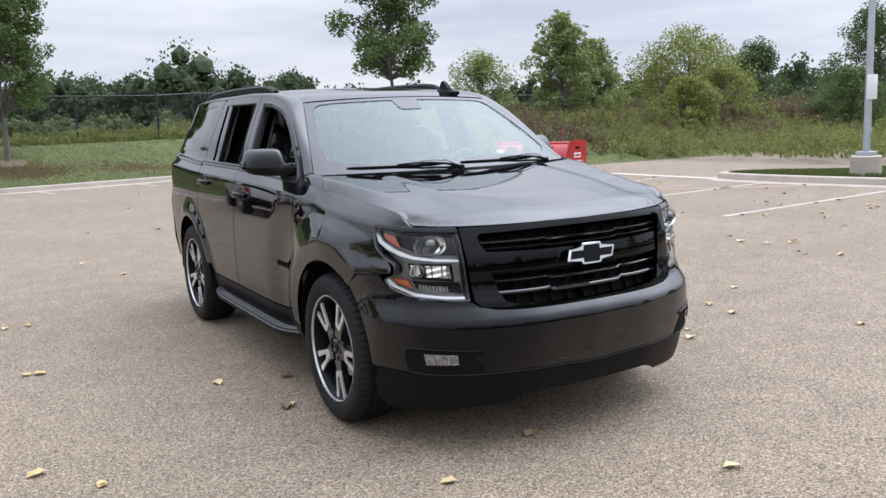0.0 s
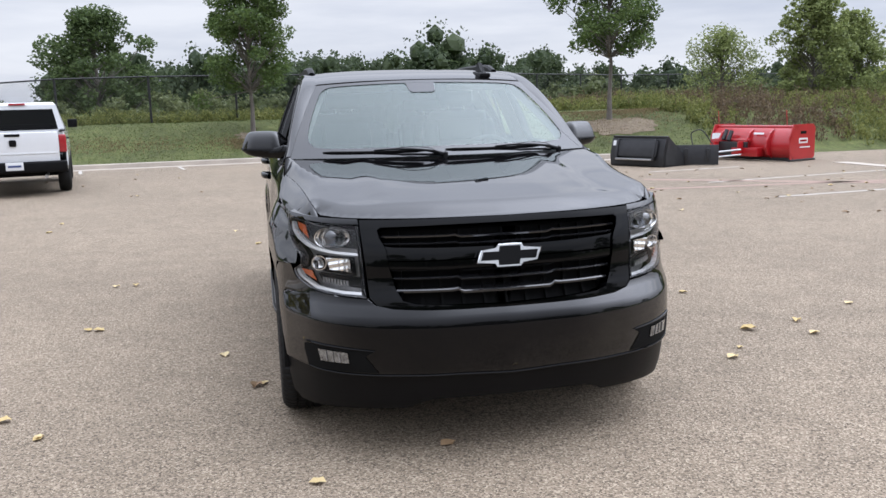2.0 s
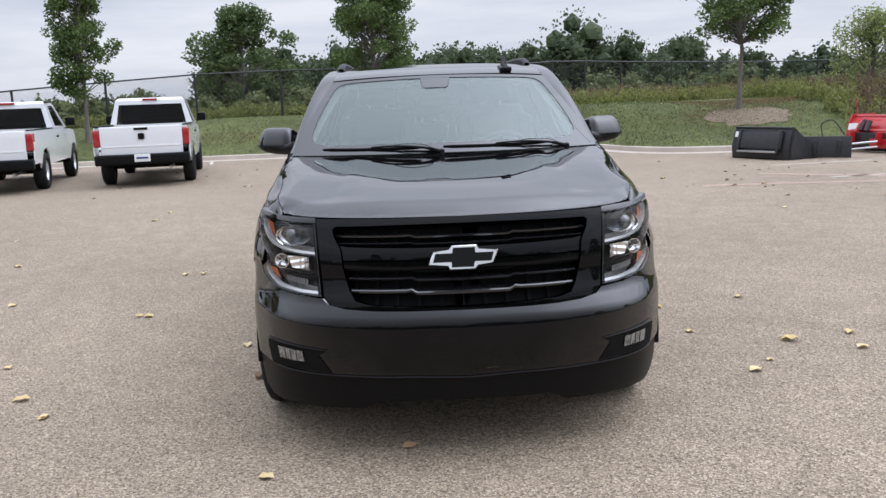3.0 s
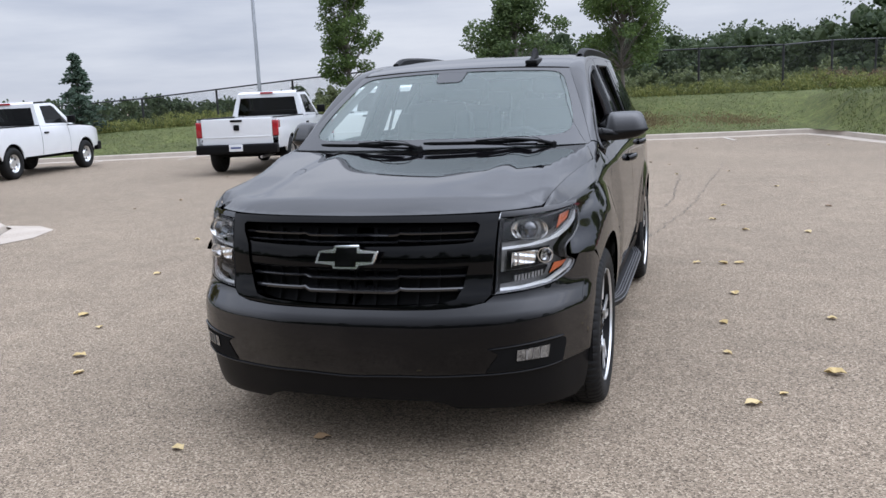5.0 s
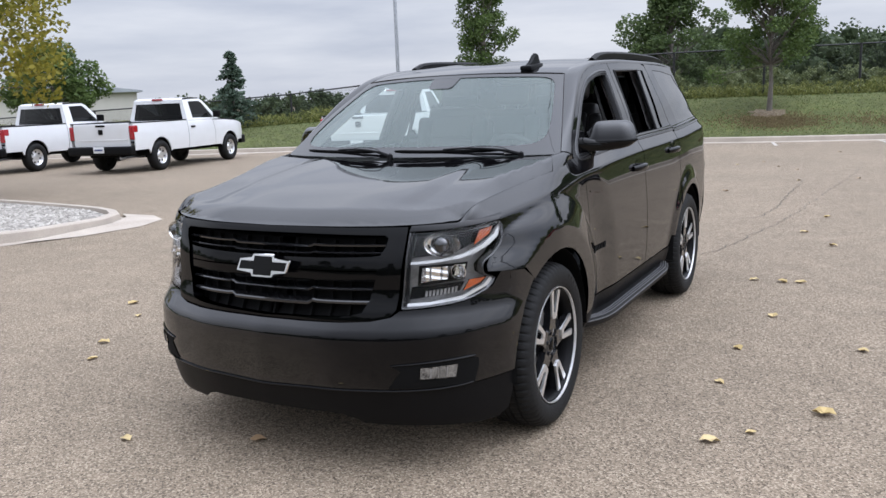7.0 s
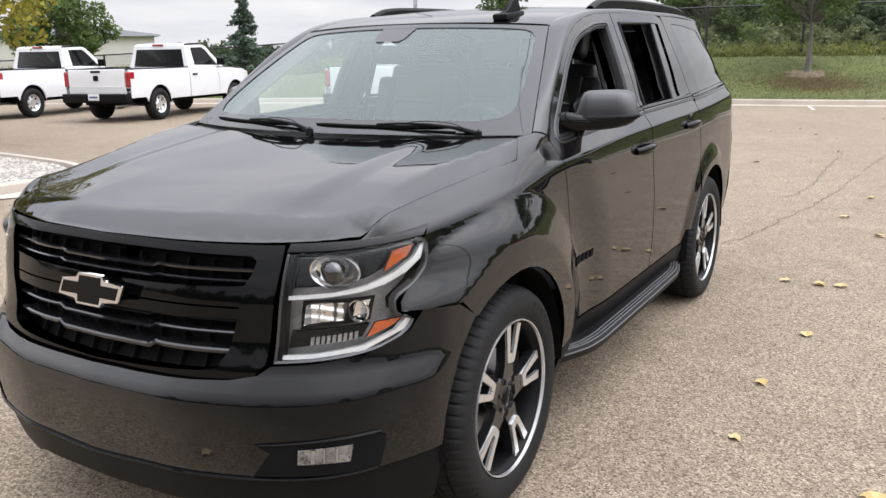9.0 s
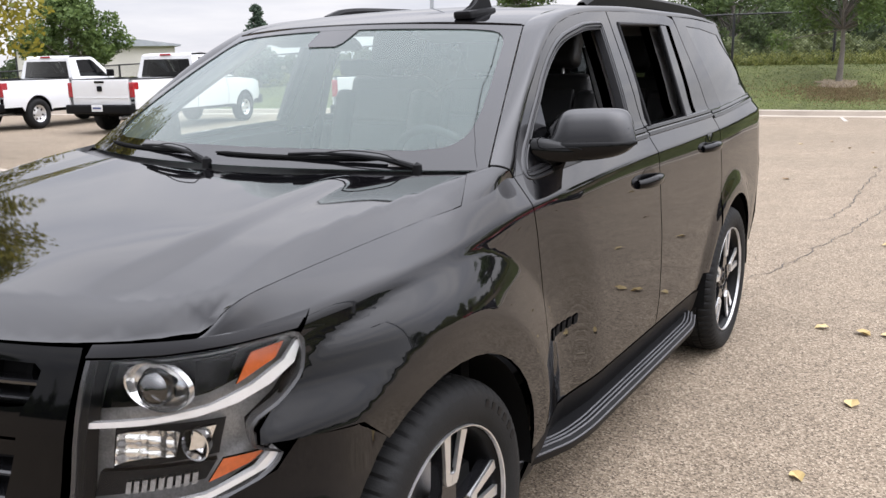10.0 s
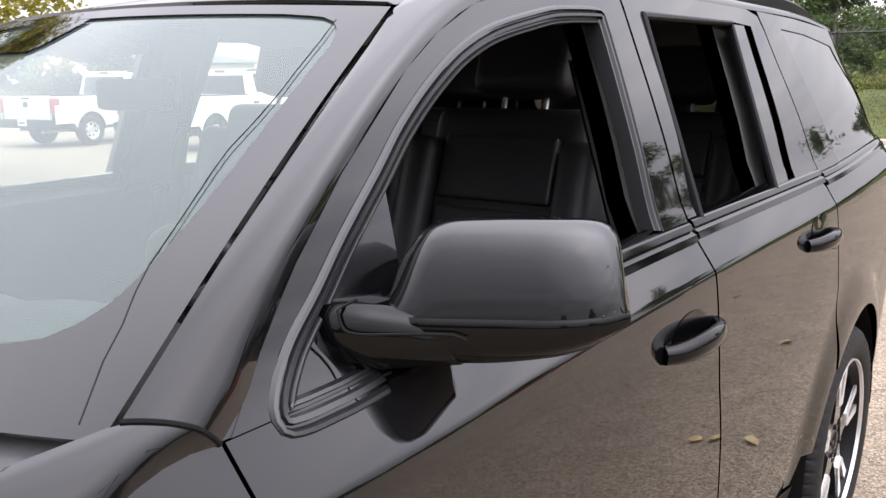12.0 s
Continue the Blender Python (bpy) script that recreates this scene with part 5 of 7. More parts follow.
for x in (0.42, -0.42):
    car_seat(x, 1.36)
    car_seat(x, 2.32, 0.54, 0.62)
for x in (0.40, 0.0, -0.40):
    car_seat(x, 3.18, 0.40, 0.50)
for s in (1, -1):
    panel("door_lining", [(0.62, 0.62), (1.62, 0.62), (1.62, 1.24), (0.62, 1.24)], lambda y, v: Vector(side(y, v)) - Vector((0.085, 0, 0)), CABIN, suv, s, 0.15, 0.0, -1)
    panel("door_lining", [(1.72, 0.62), (2.55, 0.62), (2.60, 1.24), (1.72, 1.24)], lambda y, v: Vector(side(y, v)) - Vector((0.085, 0, 0)), CABIN, suv, s, 0.15, 0.0, -1)
    panel("sill_lining", [(0.62, 1.24), (2.62, 1.24), (2.62, 1.262), (0.62, 1.262)], lambda y, v: Vector(side(y, v)) - Vector((0.085 - 4.0 * (v - 1.24), 0, 0)), CABIN, suv, s, 0.15, 0.0, -1)
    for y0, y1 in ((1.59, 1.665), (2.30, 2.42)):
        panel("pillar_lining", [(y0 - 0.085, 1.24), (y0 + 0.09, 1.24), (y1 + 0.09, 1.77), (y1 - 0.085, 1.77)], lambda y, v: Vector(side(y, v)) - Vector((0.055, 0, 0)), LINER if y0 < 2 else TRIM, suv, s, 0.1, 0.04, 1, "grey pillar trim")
    part("seat_belt", box((0.006, 0.048, 0.52), Matrix.Translation((s * 0.735, 1.64, 1.40)) @ Matrix.Rotation(radians(-s * 17), 4, "Y"), 0.0), SATIN, suv)
    inner = spline([(p[0] - 0.03, p[1] + 0.03, p[2] - 0.02) for p in PILLAR], 12)
    loft("pillar_lining", [inner, [p + Vector((-0.045, 0.035, -0.012)) for p in inner], [p + Vector((-0.005, 0.09, -0.02)) for p in inner]], LINER, suv, s, "pale grey pillar trim")
sensor = part("camera_housing", box((0.13, 0.07, 0.03), Matrix.Translation((-0.03, 0.93, 1.675)) @ Matrix.Rotation(radians(-32), 4, "X"), 0.015), SATIN, suv)
part("rear_view_mirror", box((0.24, 0.03, 0.065), Matrix.Translation((0, 1.02, 1.585)), 0.014), SATIN, suv)
for x in (0.40, -0.40):
    part("sun_visor", box((0.38, 0.16, 0.02), Matrix.Translation((x, 1.12, 1.695)) @ Matrix.Rotation(radians(-10), 4, "X"), 0.008), LINER, suv)
part("dash_label", box((0.10, 0.03, 0.001), Matrix.Translation((-0.66, 0.52, 1.278)), 0.0), LINEPAINT, suv, smooth=False)

# ---------------------------------------------------------------- ground and lot
BACK_LINE = [(-60, 6.5), (-40, 11.0), (-30, 14.6), (-17.4, 18.9), (-14.9, 19.9), (-9.8, 21.7), (-5.6, 22.1), (-2.2, 22.3), (2, 23.0), (4.4, 23.6), (5.0, 22.6), (5.6, 20.0), (6.3, 18.2), (7.2, 17.5), (8.2, 17.3), (12.5, 16.7), (17.0, 16.4), (60, 15)]
BACK_KERB = pchip(BACK_LINE)
GRAVEL = ground_material("river_gravel", ((0.13, 0.115, 0.10), (0.23, 0.21, 0.185), (0.32, 0.295, 0.26), (0.42, 0.395, 0.35)), 0.85, 18.0, 0.7, 0.6)
PINKLINE = material("faded_red_paint", (0.27, 0.185, 0.145), 0.9, 0, 0.2, 4, 60)


def bank(x, y):
    """Height of the grass bank behind the lot."""
    d = y - BACK_KERB(x)
    far = 1.0 - 0.5 * smooth01((-x - 5) / 20)
    bump_ = 0.05 * noise.noise(Vector((x * 0.35, y * 0.35, 0))) * smooth01(d / 2)
    lip = 0.15 * (1 - smooth01((x - 12.2) / 0.8) * (1 - smooth01((d - 0.1) / 1.5))) - 0.02 * smooth01((x - 12.2) / 0.8) * (1 - smooth01(d / 0.4))
    return lip + far * (1.10 * smooth01(d / 5.5) + 0.25 * smooth01((d - 4) / 14)) + bump_ - 3.0 * smooth01((d - 16) / 60)


verts, faces = [], []
xs = [-900, -300, -120, -80] + [-60 + 0.75 * k for k in range(161)] + [80, 120, 300, 900]
NY = 44
for x in xs:
    e = BACK_KERB(x)
    for k in range(NY):
        y = e + 0.15 + (0.3 * k if k < 26 else 7.5 + 1.42 ** (k - 25))
        verts.append((x, y, bank(x, y)))
for i in range(len(xs) - 1):
    for k in range(NY - 1):
        a = i * NY + k
        faces.append((a, a + NY, a + NY + 1, a + 1))
tagged(mesh_object("grass_bank", verts, faces, GRASS, kind="structure"), "green mown grass bank rising behind the kerb")
bm = bmesh.new()
bmesh.ops.create_grid(bm, x_segments=8, y_segments=8, size=1500)
tagged(part("ground", bm, ASPHALT, smooth=False, kind="structure"), "pale worn parking-lot asphalt with coarse aggregate")


def kerb_run(name, pts, gutter, label, n=90, inside=1):
    """A cast kerb along pts: face and top, with a flat gutter pan on the lot's side."""
    line = spline([(x, y, 0) for x, y in pts], n)
    rows = []
    for off, z in ((gutter, 0.004), (0.03, 0.012), (0.0, 0.02), (-0.02, 0.135), (-0.045, 0.152), (-0.16, 0.155), (-0.18, 0.06)):
        row = []
        for k, p in enumerate(line):
            d = (line[min(k + 1, n)] - line[max(k - 1, 0)]).normalized()
            nrm = Vector((d.y, -d.x, 0)) * inside
            row.append(p + nrm * off + Vector((0, 0, z)))
        rows.append(row)
    bm = bmesh.new()
    vs = [[bm.verts.new(p) for p in r] for r in rows]
    for a, b in zip(vs, vs[1:]):
        for j in range(n):
            bm.faces.new((a[j], a[j + 1], b[j + 1], b[j]))
    return tagged(part(name, bm, CONCRETE, angle=30, kind="structure"), label)


kerb_run("kerb_back", BACK_LINE[1:-2], 0.32, "pale weathered concrete kerb and gutter along grass", 150)
kerb_run("kerb_right", [(12.95, 9.66), (12.68, 9.62), (12.46, 9.52), (12.36, 9.3), (12.38, 8.2), (12.75, 5.66), (14.2, 0.5), (17, -6), (22, -26)], 0.30, "pale concrete kerb with rounded corner", 80, 1)
bm = bmesh.new()
add_box(bm, (0.38, 3.7, 0.012), Matrix.Translation((12.45, 11.3, 0.006)) @ Matrix.Rotation(radians(0.8), 4, "Z"))
tagged(part("gutter", bm, CONCRETE, kind="structure"), "flush pale concrete gutter strip")

# right-hand verge
verts, faces = [], []
nx, ny = 30, 40
RIGHT_X = pchip([(-60, 32), (-26, 22), (-6, 17), (0.5, 14.2), (5.66, 12.75), (8.2, 12.38), (9.3, 12.36), (9.5, 12.46)])
VERGE_WIDTH = pchip([(-60, 45), (5.2, 45), (6.6, 14), (7.5, 3.4), (8.15, 2.15), (8.74, 1.65), (9.16, 1.0), (9.48, 0.45)])
for j in range(ny + 1):
    y = -60 + 69.48 * (j / ny) ** 0.5
    for i in range(nx + 1):
        x = RIGHT_X(y) + 0.14 + (VERGE_WIDTH(y) - 0.14) * (i / nx) ** 2
        verts.append((x, y, -0.02 if i == nx or j == ny else 0.13 + 0.35 * smooth01((x - RIGHT_X(y) - 2) / 12) + 0.03 * noise.noise(Vector((x, y, 3)))))
for j in range(ny):
    for i in range(nx):
        a = j * (nx + 1) + i
        faces.append((a, a + 1, a + nx + 2, a + nx + 1))
tagged(mesh_object("grass_verge", verts, faces, GRASS, kind="structure"), "green grass verge inside the kerb")

# gravel island with kerb and ramp
ISLAND = [(-30.0, 1.1), (-14.0, 1.6), (-9.2, 1.75), (-8.1, 2.1), (-7.45, 2.75), (-7.2, 3.5), (-7.2, 4.2), (-7.6, 4.85), (-8.4, 5.2), (-9.6, 5.4), (-14.0, 5.9), (-30.0, 7.8)]
kerb_run("kerb_island", ISLAND, 0.10, "rounded concrete kerb round a gravel island", 90, 1)
bm = bmesh.new()
bm.faces.new([bm.verts.new((p.x, p.y, 0.12)) for p in (Vector((x + 0.16 * (1 if x > -9.4 else 0) * -1, y + (0.16 if y < 2.8 else -0.16 if y > 4.8 else 0), 0)) for x, y in ISLAND)])
tagged(part("gravel_bed", bm, GRAVEL, smooth=False, kind="structure"), "bed of pale river gravel")
bm = bmesh.new()
ramp = [(-7.28, 2.85, 0.02), (-6.95, 3.6, 0.008), (-6.85, 4.5, 0.006), (-7.1, 5.15, 0.006), (-7.6, 5.45, 0.008), (-8.2, 5.38, 0.02), (-7.6, 4.93, 0.06), (-7.18, 4.3, 0.07), (-7.16, 3.5, 0.05)]
bm.faces.new([bm.verts.new(p) for p in ramp])
tagged(part("kerb_apron", bm, CONCRETE, kind="structure"), "sloped concrete apron at the island's nose")
rng = np.random.default_rng(7)
verts, faces = [], []
for k in range(2600):
    x, y = rng.uniform(-13.5, -7.5), rng.uniform(1.9, 5.4)
    if (x > -8.5 and abs(y - 3.6) > 1.3 - max(0, x + 8.2) * 1.2) or y > 5.15 - (x + 10.0) * 0.13:
        continue
    r, h = rng.uniform(0.022, 0.05), rng.uniform(0.015, 0.035)
    a0 = rng.uniform(0, 6.28)
    b = len(verts)
    for j in range(5):
        a = a0 + j * 1.2566
        verts.append((x + r * rng.uniform(0.7, 1.2) * math.cos(a), y + r * rng.uniform(0.7, 1.2) * math.sin(a), 0.118))
    verts.append((x + rng.uniform(-0.4, 0.4) * r, y + rng.uniform(-0.4, 0.4) * r, 0.12 + h))
    faces += [(b + j, b + (j + 1) % 5, b + 5) for j in range(5)]
PEBBLE = material("pebbles", (0.15, 0.135, 0.115), 0.8, 0, 0.1, 3, 30, second=(0.48, 0.45, 0.40), per_island=1.6)
tagged(mesh_object("gravel", verts, faces, PEBBLE, smooth=False, kind="stuff"), "loose pale river pebbles")


def painted_line(a, b, width, mat, label, name="parking_line"):
    a, b = Vector((*a, 0)), Vector((*b, 0))
    d = (b - a).normalized()
    nrm = Vector((-d.y, d.x, 0)) * width / 2
    n = max(4, int((b - a).length / 0.12))
    bm = bmesh.new()
    l, r = [], []
    for k in range(n + 1):
        p = a.lerp(b, k / n)
        l.append(bm.verts.new(p + nrm * (1 + 0.25 * noise.noise(p * 6)) + Vector((0, 0, 0.004)))), r.append(bm.verts.new(p - nrm * (1 + 0.25 * noise.noise(p * 7 + Vector((5, 0, 0)))) + Vector((0, 0, 0.004))))
    for k in range(n):
        bm.faces.new((l[k], l[k + 1], r[k + 1], r[k]))
    return tagged(part(name, bm, mat, smooth=False, kind="structure"), label)


for a, b in (((7.2, 4.65), (12.9, 5.2)), ((7.0, 7.48), (12.2, 8.0)), ((7.28, 10.12), (12.2, 10.9)), ((7.4, 12.9), (9.8, 13.2)), ((7.6, 1.85), (13.5, 2.4))):
    painted_line(a, b, 0.09, LINEPAINT, "worn white parking-bay line on asphalt")
for k in range(-7, 2):
    x = -0.55 + 2.75 * k
    painted_line((x - 0.15, BACK_KERB(x) - 0.35), (x + 0.12, BACK_KERB(x) - 1.7), 0.09, LINEPAINT, "worn white parking-bay line by the kerb")
painted_line((6.5, 11.3), (13.0, 6.2), 0.30, PINKLINE, "faded red painted stripe on asphalt")
painted_line((4.8, 9.6), (11.0, 8.9), 0.22, PINKLINE, "faded red painted stripe on asphalt")


def crack(pts, width):
    pts = [Vector((x, y, 0.0045)) for x, y in pts]
    out = [pts[0]]
    for a, b in zip(pts, pts[1:]):
        n = max(2, int((b - a).length / 0.07))
        d = (b - a).normalized()
        nrm = Vector((-d.y, d.x, 0))
        for k in range(1, n + 1):
            p = a.lerp(b, k / n)
            out.append(p + nrm * 0.07 * noise.noise(p * 4.0) + nrm * 0.03 * noise.noise(p * 14.0))
    bm = bmesh.new()
    l, r = [], []
    for k, p in enumerate(out):
        w = width * (0.55 + 0.9 * abs(noise.noise(p * 9 + Vector((3, 1, 0))))) * min(1, k / 5, (len(out) - 1 - k) / 5 + 0.05)
        l.append(bm.verts.new(p + Vector((w, 0, 0)))), r.append(bm.verts.new(p - Vector((w, 0, 0))))
    for k in range(len(out) - 1):
        bm.faces.new((l[k], l[k + 1], r[k + 1], r[k]))
    tagged(part("asphalt_crack", bm, TAR, smooth=False, kind="structure"), "dark jagged crack across asphalt")


crack([(1.09, 12.0), (1.03, 9.9), (1.07, 8.5), (0.98, 7.3), (0.62, 6.9)], 0.006)
crack([(1.48, 9.45), (1.36, 8.0), (1.22, 6.7), (1.10, 6.1), (0.94, 5.1), (0.75, 4.4)], 0.005)
crack([(1.9, 14.5), (1.75, 12.5), (1.48, 9.45)], 0.005)
crack([(4.2, 6.5), (6.0, 7.4), (8.4, 7.1)], 0.005)
crack([(-7.0, 7.5), (-4.0, 9.0), (-2.0, 12.0)], 0.005)


# ---------------------------------------------------------------- plants
def leaf_material(name, dark, light, island=1.4, big=0.6):
    m = material(name, dark, 0.6, 0, 0.2, big, 8, second=light, per_island=island, spec=0.25)
    b = m.node_tree.nodes["Principled BSDF"]
    nt = m.node_tree
    tr, mx, out = nt.nodes.new("ShaderNodeBsdfTranslucent"), nt.nodes.new("ShaderNodeMixShader"), nt.nodes["Material Output"]
    src = b.inputs["Base Color"].links[0].from_socket
    nt.links.new(src, tr.inputs["Color"])
    mx.inputs[0].default_value = 0.38
    nt.links.new(b.outputs[0], mx.inputs[1])
    nt.links.new(tr.outputs[0], mx.inputs[2])
    nt.links.new(mx.outputs[0], out.inputs["Surface"])
    return m


LEAF = leaf_material("green_leaves", (0.045, 0.080, 0.024), (0.145, 0.20, 0.060))
LEAF_LIGHT = leaf_material("light_green_leaves", (0.105, 0.14, 0.048), (0.32, 0.36, 0.13))
LEAF_DARK = leaf_material("dark_green_leaves", (0.042, 0.070, 0.026), (0.135, 0.18, 0.066))
LEAF_YELLOW = leaf_material("yellowing_leaves", (0.09, 0.11, 0.018), (0.36, 0.30, 0.045))
LEAF_OLIVE = leaf_material("olive_leaves", (0.09, 0.118, 0.03), (0.31, 0.325, 0.085))
LEAF_SCRUB = leaf_material("scrub_leaves", (0.060, 0.082, 0.035), (0.18, 0.20, 0.085), 0.8, 0.3)
LEAF_FAR = leaf_material("far_leaves", (0.028, 0.048, 0.023), (0.092, 0.119, 0.053), 0.7, 0.22)
NEEDLE = leaf_material("spruce_needles", (0.040, 0.066, 0.048), (0.12, 0.165, 0.115))
WEED = leaf_material("weeds", (0.070, 0.092, 0.026), (0.27, 0.275, 0.085), 1.6)
WEED_BROWN = leaf_material("brown_weeds", (0.060, 0.043, 0.028), (0.20, 0.145, 0.085), 1.6)
BLADE = leaf_material("grass_blades", (0.055, 0.076, 0.020), (0.115, 0.132, 0.040), 1.2, 0.35)
BARK = material("grey_bark", (0.13, 0.115, 0.10), 0.9, 0, 0.35, 4, 40, bump=0.6)


def quads(centres, sizes, rng, flat=0.0, long=1.5):
    """Loose leaf-shaped pieces (two triangles folded along the middle) at centres."""
    c = np.asarray(centres, float)
    n = len(c)
    d = rng.normal(size=(n, 3))
    d[:, 2] *= 1 - flat
    d /= np.linalg.norm(d, axis=1)[:, None]
    e = rng.normal(size=(n, 3))
    e -= d * (d * e).sum(1)[:, None]
    e /= np.linalg.norm(e, axis=1)[:, None]
    s = np.asarray(sizes, float)[:, None]
    v = np.empty((n, 4, 3))
    v[:, 0], v[:, 2] = c - d * s * long * 0.5, c + d * s * long * 0.5
    v[:, 1], v[:, 3] = c + e * s * 0.45, c - e * s * 0.45
    f = np.arange(n * 4).reshape(n, 4)
    return v.reshape(-1, 3), [tuple(q) for q in f.tolist()]


def limb(bm, a, b, r0, r1, rng, bend=0.12, n=4):
    a, b = Vector(a), Vector(b)
    l = (b - a).length
    side_ = Vector(rng.normal(size=3)) * bend * l
    pts = [a.lerp(b, k / n) + side_ * math.sin(math.pi * k / n) * 0.5 for k in range(n + 1)]
    add_tube(bm, pts, [r0 + (r1 - r0) * k / n for k in range(n + 1)], 5)
    return pts


def tree(at, height, clear, radius, mat, label, seed, leaves=5000, leaf=0.11, trunk=0.075, top=0.35, lobes=34, squash=1.0, category="tree", bark=None, low=False, shoots=0):
    """A tapered trunk, limbs to many lobes, and a crown of single leaves in uneven clumps."""
    rng = np.random.default_rng(seed)
    t = thing("tree", label, category, at=Matrix.Translation(at))
    bm = bmesh.new()
    lean = Vector((rng.normal() * 0.02, rng.normal() * 0.02, 1)) * height * 0.9
    spine = [Vector((0, 0, -0.15))] + [lean * k / 6 + Vector((rng.normal() * 0.03, rng.normal() * 0.03, 0)) for k in range(1, 7)]
    add_tube(bm, spine, [trunk * 1.35] + [trunk * (1 - 0.8 * k / 6) for k in range(1, 7)], 9)
    cen = []
    for k in range(lobes):
        h = rng.uniform(0.0, 1.0)
        z = clear + (height - clear) * h
        a = rng.uniform(0, 6.283)
        w = radius * (math.sin(math.pi * (0.34 + 0.62 * h if low else h * 0.74 + 0.21)) ** 0.7) * (1 - top * h) * (1.0 + 0.26 * math.sin(2 * a + seed) * math.cos(5 * h + seed) + rng.normal() * 0.13)
        rr = w * math.sqrt(rng.uniform(0.12, 1.0))
        z += (height - clear) * (0.10 * math.sin(3 * a + seed * 1.7) * min(1, rr / radius) + rng.normal() * 0.035)
        p = Vector((rr * math.cos(a), rr * math.sin(a), z))
        cen.append((p, radius * (rng.uniform(0.10, 0.24) if low else max(0.30, radius * rng.uniform(0.12, 0.26)) / radius)))
        start = lean * min(0.95, max(clear * 0.85, z - rr * 0.8 - 0.2) / lean.z)
        limb(bm, start, p, trunk * 0.32, trunk * 0.08, rng)
    for k in range(shoots):
        a, rr = rng.uniform(0, 6.283), radius * rng.uniform(0.1, 0.75)
        foot = Vector((rr * math.cos(a), rr * math.sin(a), height * (0.55 + 0.30 * (1 - rr / radius))))
        for q in range(5):
            cen.append((foot + Vector((rng.normal() * 0.05, rng.normal() * 0.05, height * 0.06 * q)), radius * (0.10 - 0.012 * q)))
    part("trunk", bm, bark or BARK, t)
    w = np.array([r ** 2 for _, r in cen])
    pick = rng.choice(len(cen), size=leaves, p=w / w.sum())
    off = rng.normal(size=(leaves, 3))
    off /= np.linalg.norm(off, axis=1)[:, None]
    off *= (rng.uniform(0.15, 1.0, leaves) ** 0.5)[:, None]
    base = np.array([cen[i][0] for i in pick]) + off * np.array([cen[i][1] for i in pick])[:, None] * np.array([1.1, 1.1, 0.85 * squash])
    v, f = quads(base, rng.uniform(0.65, 1.35, leaves) * leaf, rng, 0.3)
    mesh_object("crown", v, f, mat, t, smooth=False)
    return t


def spot(x, y):
    return (x, y, bank(x, y) - 0.03)


tree(spot(-1.25, 25.6), 6.2, 1.75, 1.75, LEAF, "young green-leaved tree with slim trunk on grass", 11, 26000, 0.072, lobes=170)
tree(spot(9.88, 20.85), 5.9, 2.3, 1.75, LEAF, "young green-leaved tree with slim trunk above bare soil", 12, 22000, 0.070, lobes=110)
tree(spot(-10.8, 24.2), 6.4, 1.9, 1.1, LEAF, "narrow young green tree behind parked trucks", 13, 17000, 0.070, top=0.45, lobes=120)
tree(spot(-25.5, 17.6), 3.6, 1.65, 1.95, LEAF, "low round green tree beside parked trucks", 14, 11000, 0.10, lobes=60)
tree((-13.7, 5.2, 0.1), 7.0, 1.9, 2.7, LEAF_YELLOW, "yellowing locust tree standing in the gravel island", 15, 22000, 0.085, lobes=120)
for x, y, h, r, mat, lab, sd in ((17.9, 27.9, 3.5, 2.2, LEAF_LIGHT, "bushy green sapling among tall weeds", 21), (19.6, 24.3, 4.85, 1.6, LEAF_LIGHT, "tall green cottonwood sapling among weeds", 22), (22.2, 25.5, 3.8, 1.7, LEAF_LIGHT, "green sapling among tall weeds", 27), (29.8, 27.1, 4.7, 3.4, LEAF_OLIVE, "broad olive-green tree beyond the lot", 23), (39.5, 31.3, 4.3, 2.3, LEAF_DARK, "dark green tree beyond the lot", 24), (38.8, 22.8, 5.5, 2.8, LEAF_DARK, "dark green tree at the lot's edge", 25), (26.0, 21.5, 2.6, 1.8, LEAF_OLIVE, "yellow-green shrub among weeds", 26), (22.8, 20.5, 2.1, 1.4, LEAF_OLIVE, "yellow-green shrub among weeds", 28), (30.5, 18.5, 2.6, 1.7, LEAF, "green shrub among weeds", 29)):
    tree((x, y, bank(x, y) * 0.6), h, 0.15, r, mat, lab, sd, 17000 if h > 3.7 else 9000, 0.085 if h > 3.7 else 0.07, lobes=170, top=0.45 if sd in (21, 22, 27) else 0.15, low=True, shoots=16 if sd in (21, 22, 27, 26, 28) else 0)
tree((-11.0, 54, 0.0), 7.7, 1.1, 3.7, LEAF_DARK, "tall spreading green tree beyond the fence", 31, 15000, 0.17, 0.2, lobes=90, top=0.2)
# trees behind the camera, seen only in the paint
for x, y, h, r, sd in ((30, -5, 6.5, 2.6, 41), (24, -17, 6.5, 2.8, 42), (-14, -30, 7.0, 3.0, 43), (6, -34, 7.0, 2.8, 44)):
    tree((x, y, 0.0), h, 2.0, r, LEAF_DARK, "green tree standing in the lot's planting", sd, 2600, 0.22, lobes=40)


